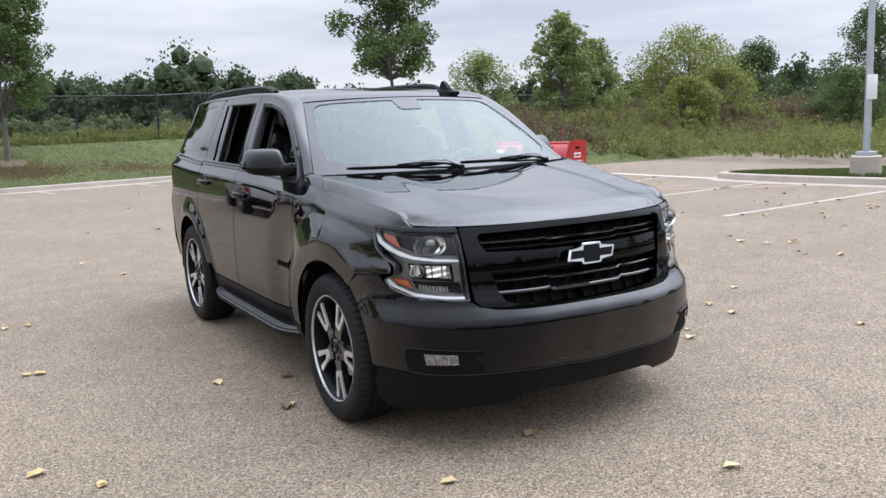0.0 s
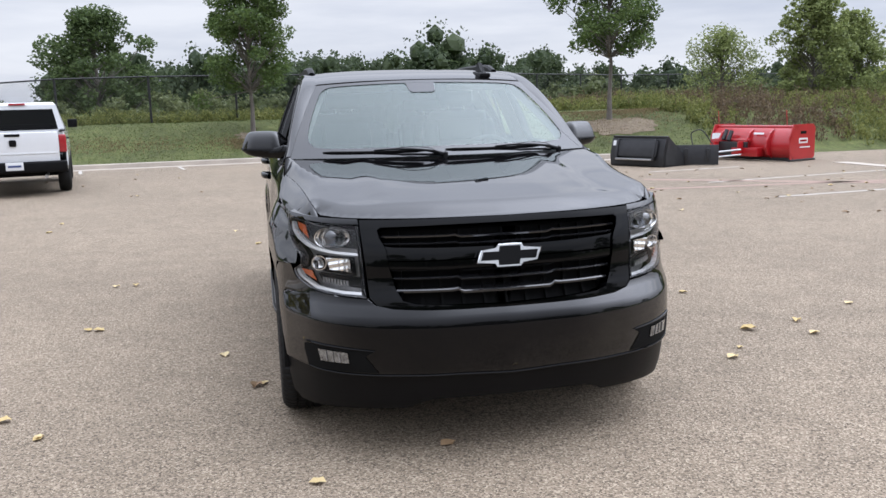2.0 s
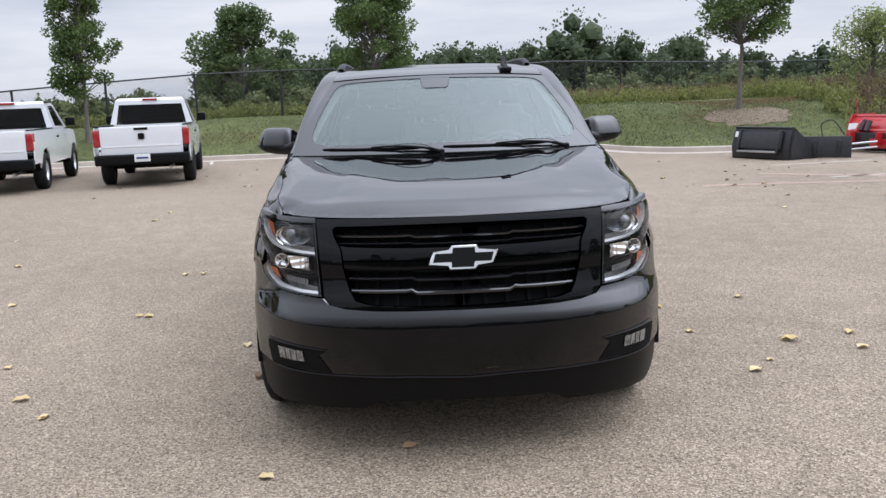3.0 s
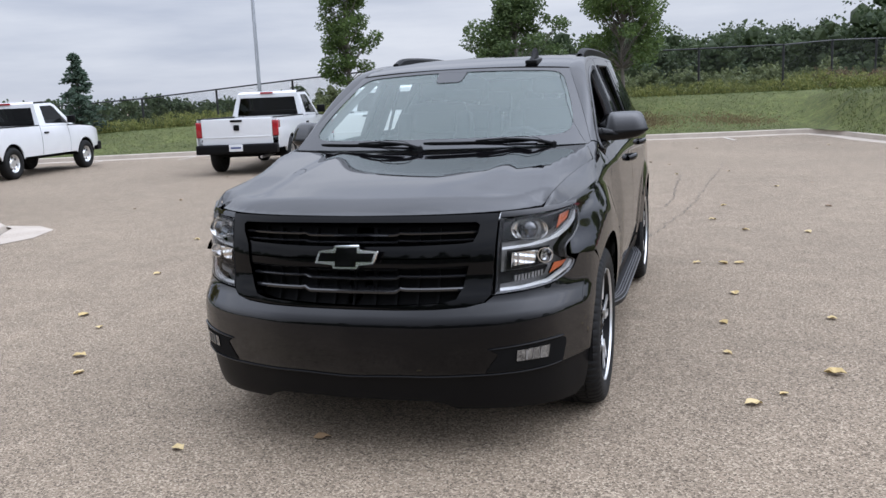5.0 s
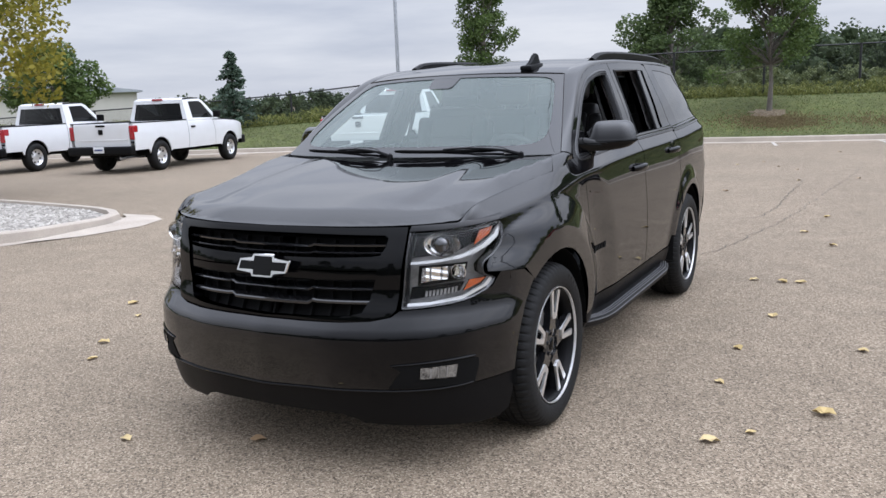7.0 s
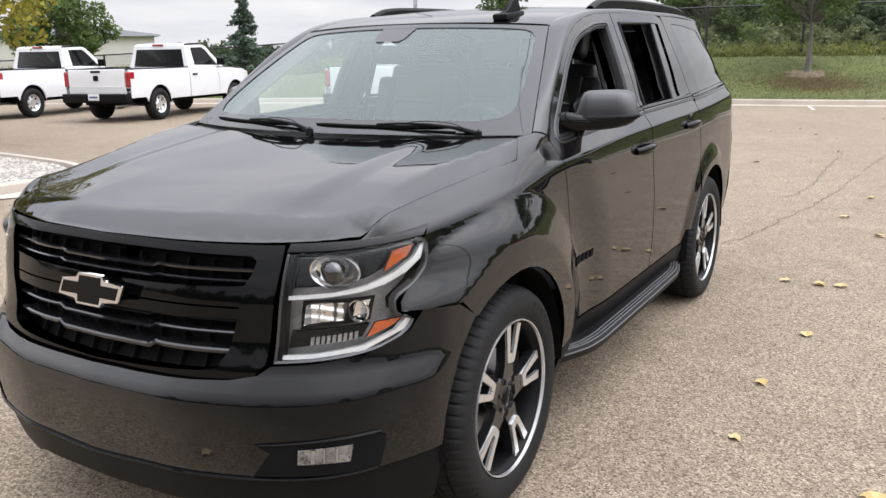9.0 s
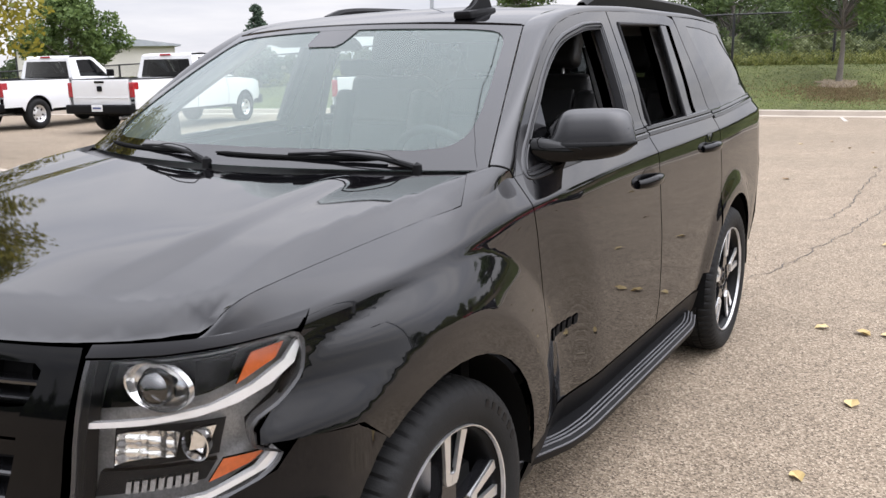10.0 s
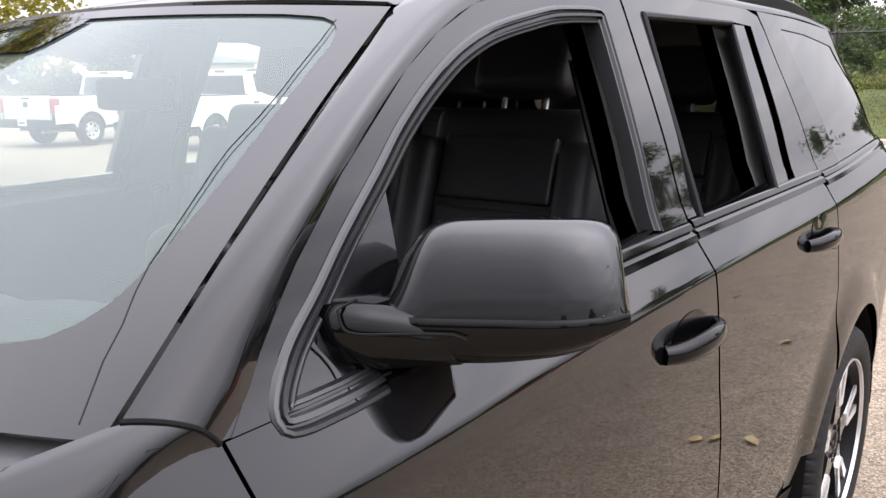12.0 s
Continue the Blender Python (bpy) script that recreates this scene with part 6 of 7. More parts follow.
def spruce(at, height, radius, seed):
    rng = np.random.default_rng(seed)
    t = thing("spruce", "small dark blue-green spruce with drooping boughs", "tree", at=Matrix.Translation(at))
    bm = bmesh.new()
    add_tube(bm, [(0, 0, -0.1), (0, 0, height * 0.5), (0.02, 0, height)], [0.07, 0.045, 0.008], 8)
    pts, sizes = [], []
    for k in range(125):
        h = rng.uniform(0.08, 0.99)
        a = rng.uniform(0, 6.283)
        l = radius * (1 - h) ** 1.05 * rng.uniform(0.55, 1.18) + 0.04
        z = height * h
        tip = Vector((l * math.cos(a), l * math.sin(a), z - 0.12 * l))
        add_tube(bm, [(0, 0, z), tip], [0.012, 0.004], 5)
        for j in range(34):
            q = rng.uniform(0.12, 1.0)
            pts.append((tip.x * q + rng.normal() * 0.07, tip.y * q + rng.normal() * 0.07, z - 0.12 * l * q + rng.normal() * 0.035)), sizes.append(rng.uniform(0.07, 0.13))
    part("trunk", bm, BARK, t)
    v, f = quads(pts, sizes, rng, 0.5)
    mesh_object("crown", v, f, NEEDLE, t, smooth=False)


spruce(spot(-21.2, 22.6), 3.1, 1.45, 51)

bm = bmesh.new()
bmesh.ops.create_icosphere(bm, subdivisions=1, radius=1.0)
ICO = np.array([v.co[:] for v in bm.verts])
ICO_F = [tuple(v.index for v in f.verts) for f in bm.faces]
bm.free()


# woods on the skyline, one mass of leaf clumps for each belt
def woods(name, label, arc, dist, height, count, leaf, mat, seed, per=350, base=-2.0, spread=0.30):
    rng = np.random.default_rng(seed)
    vs, fs, nb, core_v, core_f = [], [], 0, [], []
    for k in range(count):
        deg = arc[0] + (arc[1] - arc[0]) * (k + rng.uniform(0, 1)) / count
        b = radians(deg)
        d = dist * rng.uniform(0.85, 1.25)
        h = height * (1 + spread * noise.noise(Vector((deg * 0.45, seed, 0))) + rng.uniform(-0.13, 0.10))
        r = h * rng.uniform(0.30, 0.42)
        cx, cy = d * math.sin(b), d * math.cos(b)
        lob = []
        for q in range(18):
            up = (q + rng.uniform(0, 1)) / 18
            a, w = rng.uniform(0, 6.283), r * math.sqrt(max(0.05, 1 - (2 * max(up, 0.35) - 1.0 if up > 0.5 else 0.0) ** 2)) * rng.uniform(0.25, 0.85)
            lob.append((Vector((w * math.cos(a), w * math.sin(a), base + h * (0.04 + 0.84 * up))), r * rng.uniform(0.26, 0.44)))
        pick = rng.integers(0, 18, per)
        off = rng.normal(size=(per, 3))
        off /= np.linalg.norm(off, axis=1)[:, None]
        near = np.array([-math.sin(b), -math.cos(b), 0.45])
        back = off @ near < -0.25
        off[back] -= 2 * np.outer(off[back] @ near, near) / (near @ near)
        p = np.array([lob[i][0] for i in pick]) + off * np.array([lob[i][1] for i in pick])[:, None] * rng.uniform(0.60, 1.06, per)[:, None]
        p += np.array([cx, cy, 0])
        for c, rad in lob:
            m0 = len(core_v)
            jit = rng.uniform(0.40, 0.66, 12)[:, None]
            core_v.extend((ICO * jit * rad + np.array([c.x + cx, c.y + cy, c.z])).tolist())
            core_f.extend([(i + m0, j + m0, l + m0) for i, j, l in ICO_F])
        v, f = quads(p, rng.uniform(0.6, 1.4, per) * leaf, rng, 0.2, 1.3)
        vs.append(v)
        fs += [tuple(i + nb for i in q) for q in f]
        nb += len(v)
    fs += [tuple(i + nb for i in q) for q in core_f]
    tagged(mesh_object(name, np.concatenate(vs + [np.array(core_v)]), fs, mat, smooth=False, kind="stuff"), label)


woods("far_woods", "dark green woods along the skyline beyond the fence", (-13, 20), 76, 8.4, 150, 0.25, LEAF_FAR, 61, 850)
woods("far_woods", "dark green woods in the dip beyond the bank", (19, 42), 76, 6.4, 80, 0.25, LEAF_FAR, 66, 720)
woods("far_woods", "low distant woods along the skyline", (-64, -12), 95, 4.8, 150, 0.27, LEAF_FAR, 65, 550)
woods("scrub_belt", "green scrub and bushes beyond the fence", (-26, 60), 48, 3.2, 190, 0.15, LEAF_SCRUB, 62, 680, -0.6)
woods("far_woods", "dark green woods along the skyline beyond the lot", (40, 75), 72, 6.5, 100, 0.25, LEAF_FAR, 63, 760)
woods("far_woods", "tall dark green woods across the road", (148, 214), 80, 10.5, 60, 0.8, LEAF_DARK, 67, 250)
woods("far_woods", "dark green woods behind the lot", (75, 298), 95, 7.5, 150, 0.7, LEAF_DARK, 64, 220)


def field(name, label, count, place, height, mat, seed, width=0.05, tuft=3):
    """Upright blades or stalks scattered by place(rng), which gives x, y, z or None."""
    rng = np.random.default_rng(seed)
    v, f = [], []
    for k in range(count):
        p = place(rng)
        if p is None:
            continue
        x, y, z = p
        for j in range(tuft):
            h = rng.uniform(0.45, 1.1) * height
            a, w = rng.uniform(0, 6.283), width * rng.uniform(0.6, 1.3)
            lx, ly = rng.normal() * 0.28 * h, rng.normal() * 0.28 * h
            ox, oy = rng.normal() * width * 1.5, rng.normal() * width * 1.5
            b = len(v)
            v += [(x + ox - w * math.cos(a), y + oy - w * math.sin(a), z - 0.02), (x + ox + w * math.cos(a), y + oy + w * math.sin(a), z - 0.02), (x + ox + lx, y + oy + ly, z + h)]
            f.append((b, b + 1, b + 2))
    tagged(mesh_object(name, v, f, mat, smooth=False, kind="stuff"), label)


def brush(name, label, count, place, height, mat, seed, per=36, leaf=0.041, drift=0):
    """Bushy weeds: clumps of small leaves on unseen stalks."""
    rng = np.random.default_rng(seed)
    pts, sizes = [], []
    for k in range(count):
        x, y, z = place(rng)
        q = noise.noise(Vector((x * 0.30, y * 0.30, 7.0)))
        if drift and drift * (q + 0.18 * rng.normal()) < 0:
            continue
        h = height * rng.uniform(0.4, 1.1) * (1 + 0.8 * abs(q))
        r = rng.uniform(0.12, 0.34)
        q = rng.uniform(0, 1, (per, 3))
        a = q[:, 0] * 6.283
        rr = r * np.sqrt(q[:, 1]) * (1.0 - 0.55 * q[:, 2])
        pts.append(np.stack([x + rr * np.cos(a), y + rr * np.sin(a), z + h * q[:, 2]], 1))
        sizes.append(leaf * rng.uniform(0.7, 1.5, per) * (1.25 - 0.5 * q[:, 2]))
    v, f = quads(np.concatenate(pts), np.concatenate(sizes), rng, -0.9, 3.0)
    tagged(mesh_object(name, v, f, mat, smooth=False, kind="stuff"), label)


def on_bank(x0, x1, d0, d1):
    def place(rng):
        x, d = rng.uniform(x0, x1), rng.uniform(d0, d1)
        y = BACK_KERB(x) + d
        return x, y, bank(x, y)
    return place


field("grass", "short mown grass on the bank", 46000, on_bank(-32, 13, 0.2, 7.0), 0.045, BLADE, 71, 0.007)
brush("long_grass", "uncut grass and weeds along the fence", 1500, on_bank(-40, 5, 5.4, 8.2), 0.40, WEED, 72)
brush("weeds", "tall green weeds at the lot's edge", 5200, on_bank(12.2, 46, 0.4, 13.0), 0.50, WEED, 73, drift=1)
brush("weeds", "tall brown seeding weeds at the lot's edge", 3400, on_bank(12.6, 46, 1.0, 12.0), 0.62, WEED_BROWN, 74, drift=-1)
brush("weeds", "tall weeds behind the bank", 900, on_bank(4.8, 16, 7.5, 13), 0.38, WEED, 75)
brush("weeds", "brown weeds behind the bank", 260, on_bank(5.5, 16, 8.5, 14), 0.5, WEED_BROWN, 78)
field("grass", "grass on the verge by the lamp post", 9000, lambda rng: (lambda x, y: (x, y, 0.14))(*(lambda y: (RIGHT_X(y) + 0.25 + rng.uniform(0, 1) * min(8, VERGE_WIDTH(y) - 0.35), y))(rng.uniform(2, 9.3))), 0.055, BLADE, 76, 0.02)
brush("weeds", "tall weeds on the verge", 1100, lambda rng: (rng.uniform(17.8, 36), rng.uniform(6, 16.3), 0.15), 0.75, WEED, 77)


def patch(x, y, rx, ry, mat, label, seed):
    """A bare patch lying on the bank, with a ragged edge."""
    bm = bmesh.new()
    n, rows = 40, []
    for q in (0.0, 0.35, 0.7, 1.0):
        row = []
        for k in range(n):
            a = 2 * math.pi * k / n
            w = q * (1 + 0.45 * noise.noise(Vector((math.cos(a) * 2.2, math.sin(a) * 2.2, seed))))
            px, py = x + rx * w * math.cos(a), y + ry * w * math.sin(a)
            row.append(bm.verts.new((px, py, bank(px, py) + 0.035 - 0.02 * q)))
        rows.append(row)
    for r0, r1 in zip(rows, rows[1:]):
        for j in range(n):
            bm.faces.new((r0[j], r0[(j + 1) % n], r1[(j + 1) % n], r1[j]))
    bmesh.ops.remove_doubles(bm, verts=bm.verts, dist=0.001)
    tagged(part("soil_patch", bm, mat, kind="structure"), label)


STRAW = leaf_material("straw", (0.12, 0.085, 0.045), (0.30, 0.23, 0.13), 1.6)


def strewn(x, y, rx, ry):
    """Places scattered thickly round one spot of the bank, thinning outwards."""
    def place(rng):
        px, py = x + rng.normal() * rx, y + rng.normal() * ry
        return (px, py, bank(px, py)) if py > BACK_KERB(px) + 0.25 else None
    return place


patch(-1.25, 25.35, 0.55, 0.38, SOIL, "bare brown soil round a tree", 1.0)
patch(9.95, 20.2, 1.25, 0.75, SOIL, "bare brown soil round a tree", 4.0)
for count, x, y, rx, ry, sd in ((2600, -0.95, 24.6, 0.75, 0.42, 81), (900, 2.4, 25.0, 0.8, 0.3, 82), (2600, 10.8, 22.2, 1.1, 0.6, 83), (1200, 9.6, 20.4, 1.0, 0.5, 84), (700, -5.5, 24.5, 1.2, 0.4, 85)):
    field("dead_grass", "thin straw-coloured dead grass on the bank", count, strewn(x, y, rx, ry), 0.05, STRAW, sd, 0.016)

# fallen leaves
FALLEN = material("fallen_leaf", (0.42, 0.30, 0.11), 0.7, 0, 0.2, 20, 120, second=(0.58, 0.47, 0.27), per_object=1.0)
FALLEN_BROWN = material("brown_leaf", (0.13, 0.075, 0.035), 0.75, 0, 0.2, 20, 120, second=(0.36, 0.24, 0.13), per_object=1.0)
leaf_meshes = []
for k in range(5):
    rg = np.random.default_rng(90 + k)
    bm = bmesh.new()
    mid = [bm.verts.new((0, -0.5 + 1.0 * j / 4, 0.06 * math.sin(j * 1.3 + k))) for j in range(5)]
    for sgn in (-1, 1):
        rim = [bm.verts.new((sgn * w * rg.uniform(0.8, 1.2), -0.5 + 1.0 * j / 4, 0.10 + 0.14 * rg.uniform(0, 1))) for j, w in ((1, 0.30), (2, 0.36), (3, 0.22))]
        ring_ = [mid[0]] + rim + [mid[4]]
        for j in range(4):
            q = [mid[j], mid[j + 1], ring_[j + 1], ring_[j]]
            bm.faces.new(list(dict.fromkeys(q)))
    bmesh.ops.recalc_face_normals(bm, faces=bm.faces)
    me = bpy.data.meshes.new("fallen_leaf")
    bm.to_mesh(me)
    bm.free()
    leaf_meshes.append(me)
spots = [(-2.45, 0.16, 0.10), (-2.20, -0.13, 0.06), (-2.37, 2.04, 0.09), (-2.29, 2.01, 0.09), (-1.35, 1.065, 0.09), (-2.42, 3.67, 0.09), (-2.25, 3.67, 0.08), (-0.94, 0.94, 0.10), (-0.26, -0.77, 0.09), (0.235, -1.61, 0.09), (1.717, 0.057, 0.10), (2.60, 0.70, 0.09), (2.51, 0.38, 0.10), (5.44, 2.82, 0.12), (5.52, 2.49, 0.11), (5.77, 2.37, 0.10), (5.42, 1.47, 0.10), (2.94, -0.42, 0.09), (3.28, 1.03, 0.08), (-1.42, 7.0, 0.10), (-0.89, -1.02, 0.08), (2.16, 0.60, 0.12), (1.87, 0.23, 0.06), (1.70, 2.43, 0.09), (1.60, 1.57, 0.08), (1.415, 3.58, 0.09), (1.637, 3.57, 0.10), (1.775, 3.59, 0.10), (2.296, 1.77, 0.08), (1.91, 5.42, 0.10), (1.57, 6.2, 0.10), (1.72, 7.43, 0.09), (-2.81, 0.80, 0.08), (-2.20, -0.15, 0.06), (2.52, 5.31, 0.10), (1.61, 0.89, 0.07), (-1.15, 0.368, 0.10), (-1.10, 0.40, 0.07), (-3.2, 1.1, 0.11), (-3.6, 2.6, 0.09), (-4.4, 4.5, 0.1), (-1.13, 5.77, 0.09)]
rng = np.random.default_rng(99)
for k in range(95):
    x = rng.uniform(4.5, 13)
    spots.append((x, rng.uniform(0.5, 13), rng.uniform(0.06, 0.12)))
for k in range(40):
    spots.append((rng.uniform(-9, 6), rng.uniform(6, 19), rng.uniform(0.06, 0.11)))
for k, (x, y, size) in enumerate(spots):
    ob = new("fallen_leaf", leaf_meshes[k % 5])
    brown = k > 41 and k % 3 != 0 or k in (7, 8, 36)
    if not ob.data.materials:
        ob.data.materials.append(None)
    ob.material_slots[0].link = "OBJECT"
    ob.material_slots[0].material = FALLEN_BROWN if brown else FALLEN
    ob.matrix_basis = Matrix.Translation((x, y, 0.003 + 0.06 * size)) @ Matrix.Rotation(rng.uniform(0, 6.28), 4, "Z") @ Matrix.Diagonal((size, size, size * 0.8, 1))
    tagged(ob, "curled brown fallen leaf on asphalt" if brown else "yellow fallen leaf lying on asphalt", "leaf", "fallen leaves")

# ---------------------------------------------------------------- fence, posts, building
FENCEBLACK = material("black_coated_steel", (0.012, 0.012, 0.013), 0.5, 0, 0.15, 9, 90)
GALV = material("galvanised_steel", (0.42, 0.44, 0.47), 0.45, 0.7, 0.12, 5, 60)
mesh_mat = bpy.data.materials.new("chain_link")
mesh_mat.use_nodes = True
nt = mesh_mat.node_tree
b = nt.nodes["Principled BSDF"]
b.inputs["Base Color"].default_value, b.inputs["Roughness"].default_value = (0.012, 0.012, 0.013, 1), 0.6
co = nt.nodes.new("ShaderNodeTexCoord")
alphas = []
for ang in (45, -45):
    mp, wv, gt = nt.nodes.new("ShaderNodeMapping"), nt.nodes.new("ShaderNodeTexWave"), nt.nodes.new("ShaderNodeMath")
    mp.inputs["Rotation"].default_value = (0, 0, radians(ang))
    wv.inputs["Scale"].default_value = 4.5
    gt.operation, gt.inputs[1].default_value = "GREATER_THAN", 0.985
    nt.links.new(co.outputs["UV"], mp.inputs["Vector"])
    nt.links.new(mp.outputs["Vector"], wv.inputs["Vector"])
    nt.links.new(wv.outputs["Fac"], gt.inputs[0])
    alphas.append(gt)
mxm = nt.nodes.new("ShaderNodeMath")
mxm.operation = "MAXIMUM"
nt.links.new(alphas[0].outputs[0], mxm.inputs[0])
nt.links.new(alphas[1].outputs[0], mxm.inputs[1])
nt.links.new(mxm.outputs[0], b.inputs["Alpha"])

FENCE_LINE = [(-52, 14.0), (-34, 20.6), (-20, 24.6), (-8, 27.0), (-1, 28.6), (4, 29.2), (9.5, 36), (18.7, 39.8), (34, 42)]
fence = thing("chain_link_fence", "black chain-link fence with round posts and top rail", "fence")
run = [0.0]
for p, q in zip(FENCE_LINE, FENCE_LINE[1:]):
    run.append(run[-1] + math.hypot(q[0] - p[0], q[1] - p[1]))
fx, fy = (lambda d: float(np.interp(d, run, [p[0] for p in FENCE_LINE]))), (lambda d: float(np.interp(d, run, [p[1] for p in FENCE_LINE])))
count = int(run[-1] / 3.05)
stops = [run[-1] * k / count for k in range(count + 1)]
H = 1.65
tops = []
for d in stops:
    x, y = fx(d), fy(d)
    z = bank(x, y) - 0.035 * max(0.0, -x - 8)
    tops.append(Vector((x, y, z + H)))
    part("post", tube([(x, y, z - 0.1), (x, y, z + H + 0.03)], 0.043, 10), FENCEBLACK, fence)
for a, b2 in zip(tops, tops[1:]):
    part("top_rail", tube([a, b2], 0.028, 8), FENCEBLACK, fence)
    me = bpy.data.meshes.new("chain_link")
    l = (b2 - a).length
    dz = Vector((0, 0, H - 0.04))
    me.from_pydata([a - dz, b2 - dz, b2, a], [], [(0, 1, 2, 3)])
    uv = me.uv_layers.new()
    for i, c in enumerate(((0, 0), (l, 0), (l, H), (0, H))):
        uv.data[i].uv = c
    me.materials.append(mesh_mat)
    ob = new("chain_link", me)
    ob.parent = fence


def light_pole(x, y, z, height, sign, label):
    t = thing("lamp_post", label, "lamp post", at=Matrix.Translation((x, y, z)))
    bm = bmesh.new()
    add_lathe(bm, [(0.001, 0.40), (0.27, 0.40), (0.30, 0.38), (0.305, -0.1)], 28, Matrix.Rotation(radians(-90), 4, "Y"))
    part("footing", bm, CONCRETE, t, "round concrete footing")
    part("base_cover", box((0.30, 0.30, 0.09), Matrix.Translation((0, 0, 0.44)), 0.01), GALV, t)
    part("pole", tube([(0, 0, 0.42), (0, 0, height)], [0.075, 0.055], 12), GALV, t)
    part("arm", tube([(0, 0, height - 0.1), (0, -0.6, height)], 0.03, 8), GALV, t)
    part("lantern", box((0.35, 0.65, 0.10), Matrix.Translation((0, -0.8, height)), 0.02), GALV, t)
    part("hand_hole_cover", box((0.08, 0.02, 0.14), Matrix.Translation((0, -0.07, 0.9)), 0.005), GALV, t)
    if sign:
        part("sign", box((0.34, 0.012, 0.50), Matrix.Translation((-0.02, -0.085, 1.80)), 0.004), WHITE, t, "plain white sign plate")


light_pole(13.75, 6.72, 0.12, 8.0, True, "grey steel lamp post on a round concrete footing")
light_pole(-14.6, 24.6, bank(-14.6, 24.6), 8.6, False, "grey steel lamp post on the grass bank")

SIDING = material("beige_siding", (0.46, 0.44, 0.39), 0.7, 0, 0.08, 1.0, 30, bump=0.1)
ROOFING = material("grey_roof", (0.30, 0.32, 0.34), 0.6, 0.3, 0.12, 2, 30)
bld = thing("storage_building", "long beige metal-sided building with grey roof and dark downpipes", "building", at=Matrix.Translation((-58, 36.5, -1.0)) @ Matrix.Rotation(radians(-36), 4, "Z"))
part("wall", box((44, 10, 3.9), Matrix.Translation((-14, 5, 1.95))), SIDING, bld)
bm = bmesh.new()
add_prism(bm, [(-0.4, 3.9), (10.4, 3.9), (10.4, 4.0), (5, 4.7), (-0.4, 4.0)], 44.8, Matrix.Translation((-36.4, 0, 0)))
part("roof", bm, ROOFING, bld, smooth=False)
for k in range(8):
    part("downpipe", box((0.14, 0.12, 3.9), Matrix.Translation((7.9 - 5.6 * k, -0.07, 1.95)), 0.02), FENCEBLACK, bld)
part("fascia", box((44.8, 0.12, 0.22), Matrix.Translation((-14, -0.42, 3.9)), 0.01), FENCEBLACK, bld)
for k in range(3):
    part("wall_lamp", box((0.25, 0.2, 0.2), Matrix.Translation((3 - 11 * k, -0.1, 2.9)), 0.03), FENCEBLACK, bld)


# ---------------------------------------------------------------- white pickup trucks
def t_side(y, z):
    x = 0.985 - 0.045 * ((z - 0.85) / 0.45) ** 2
    if z > 1.27:
        x = 0.945 - (z - 1.27) * 0.27
    if y > 5.0:
        x -= 0.14 * ((y - 5.0) / 0.75) ** 2
    return (x, y, z)


def t_arch(cy, a0, a1, r=0.47, n=14):
    return [(cy + r * math.cos(radians(a0 + (a1 - a0) * k / n)), 0.42 + r * math.sin(radians(a0 + (a1 - a0) * k / n))) for k in range(n + 1)]


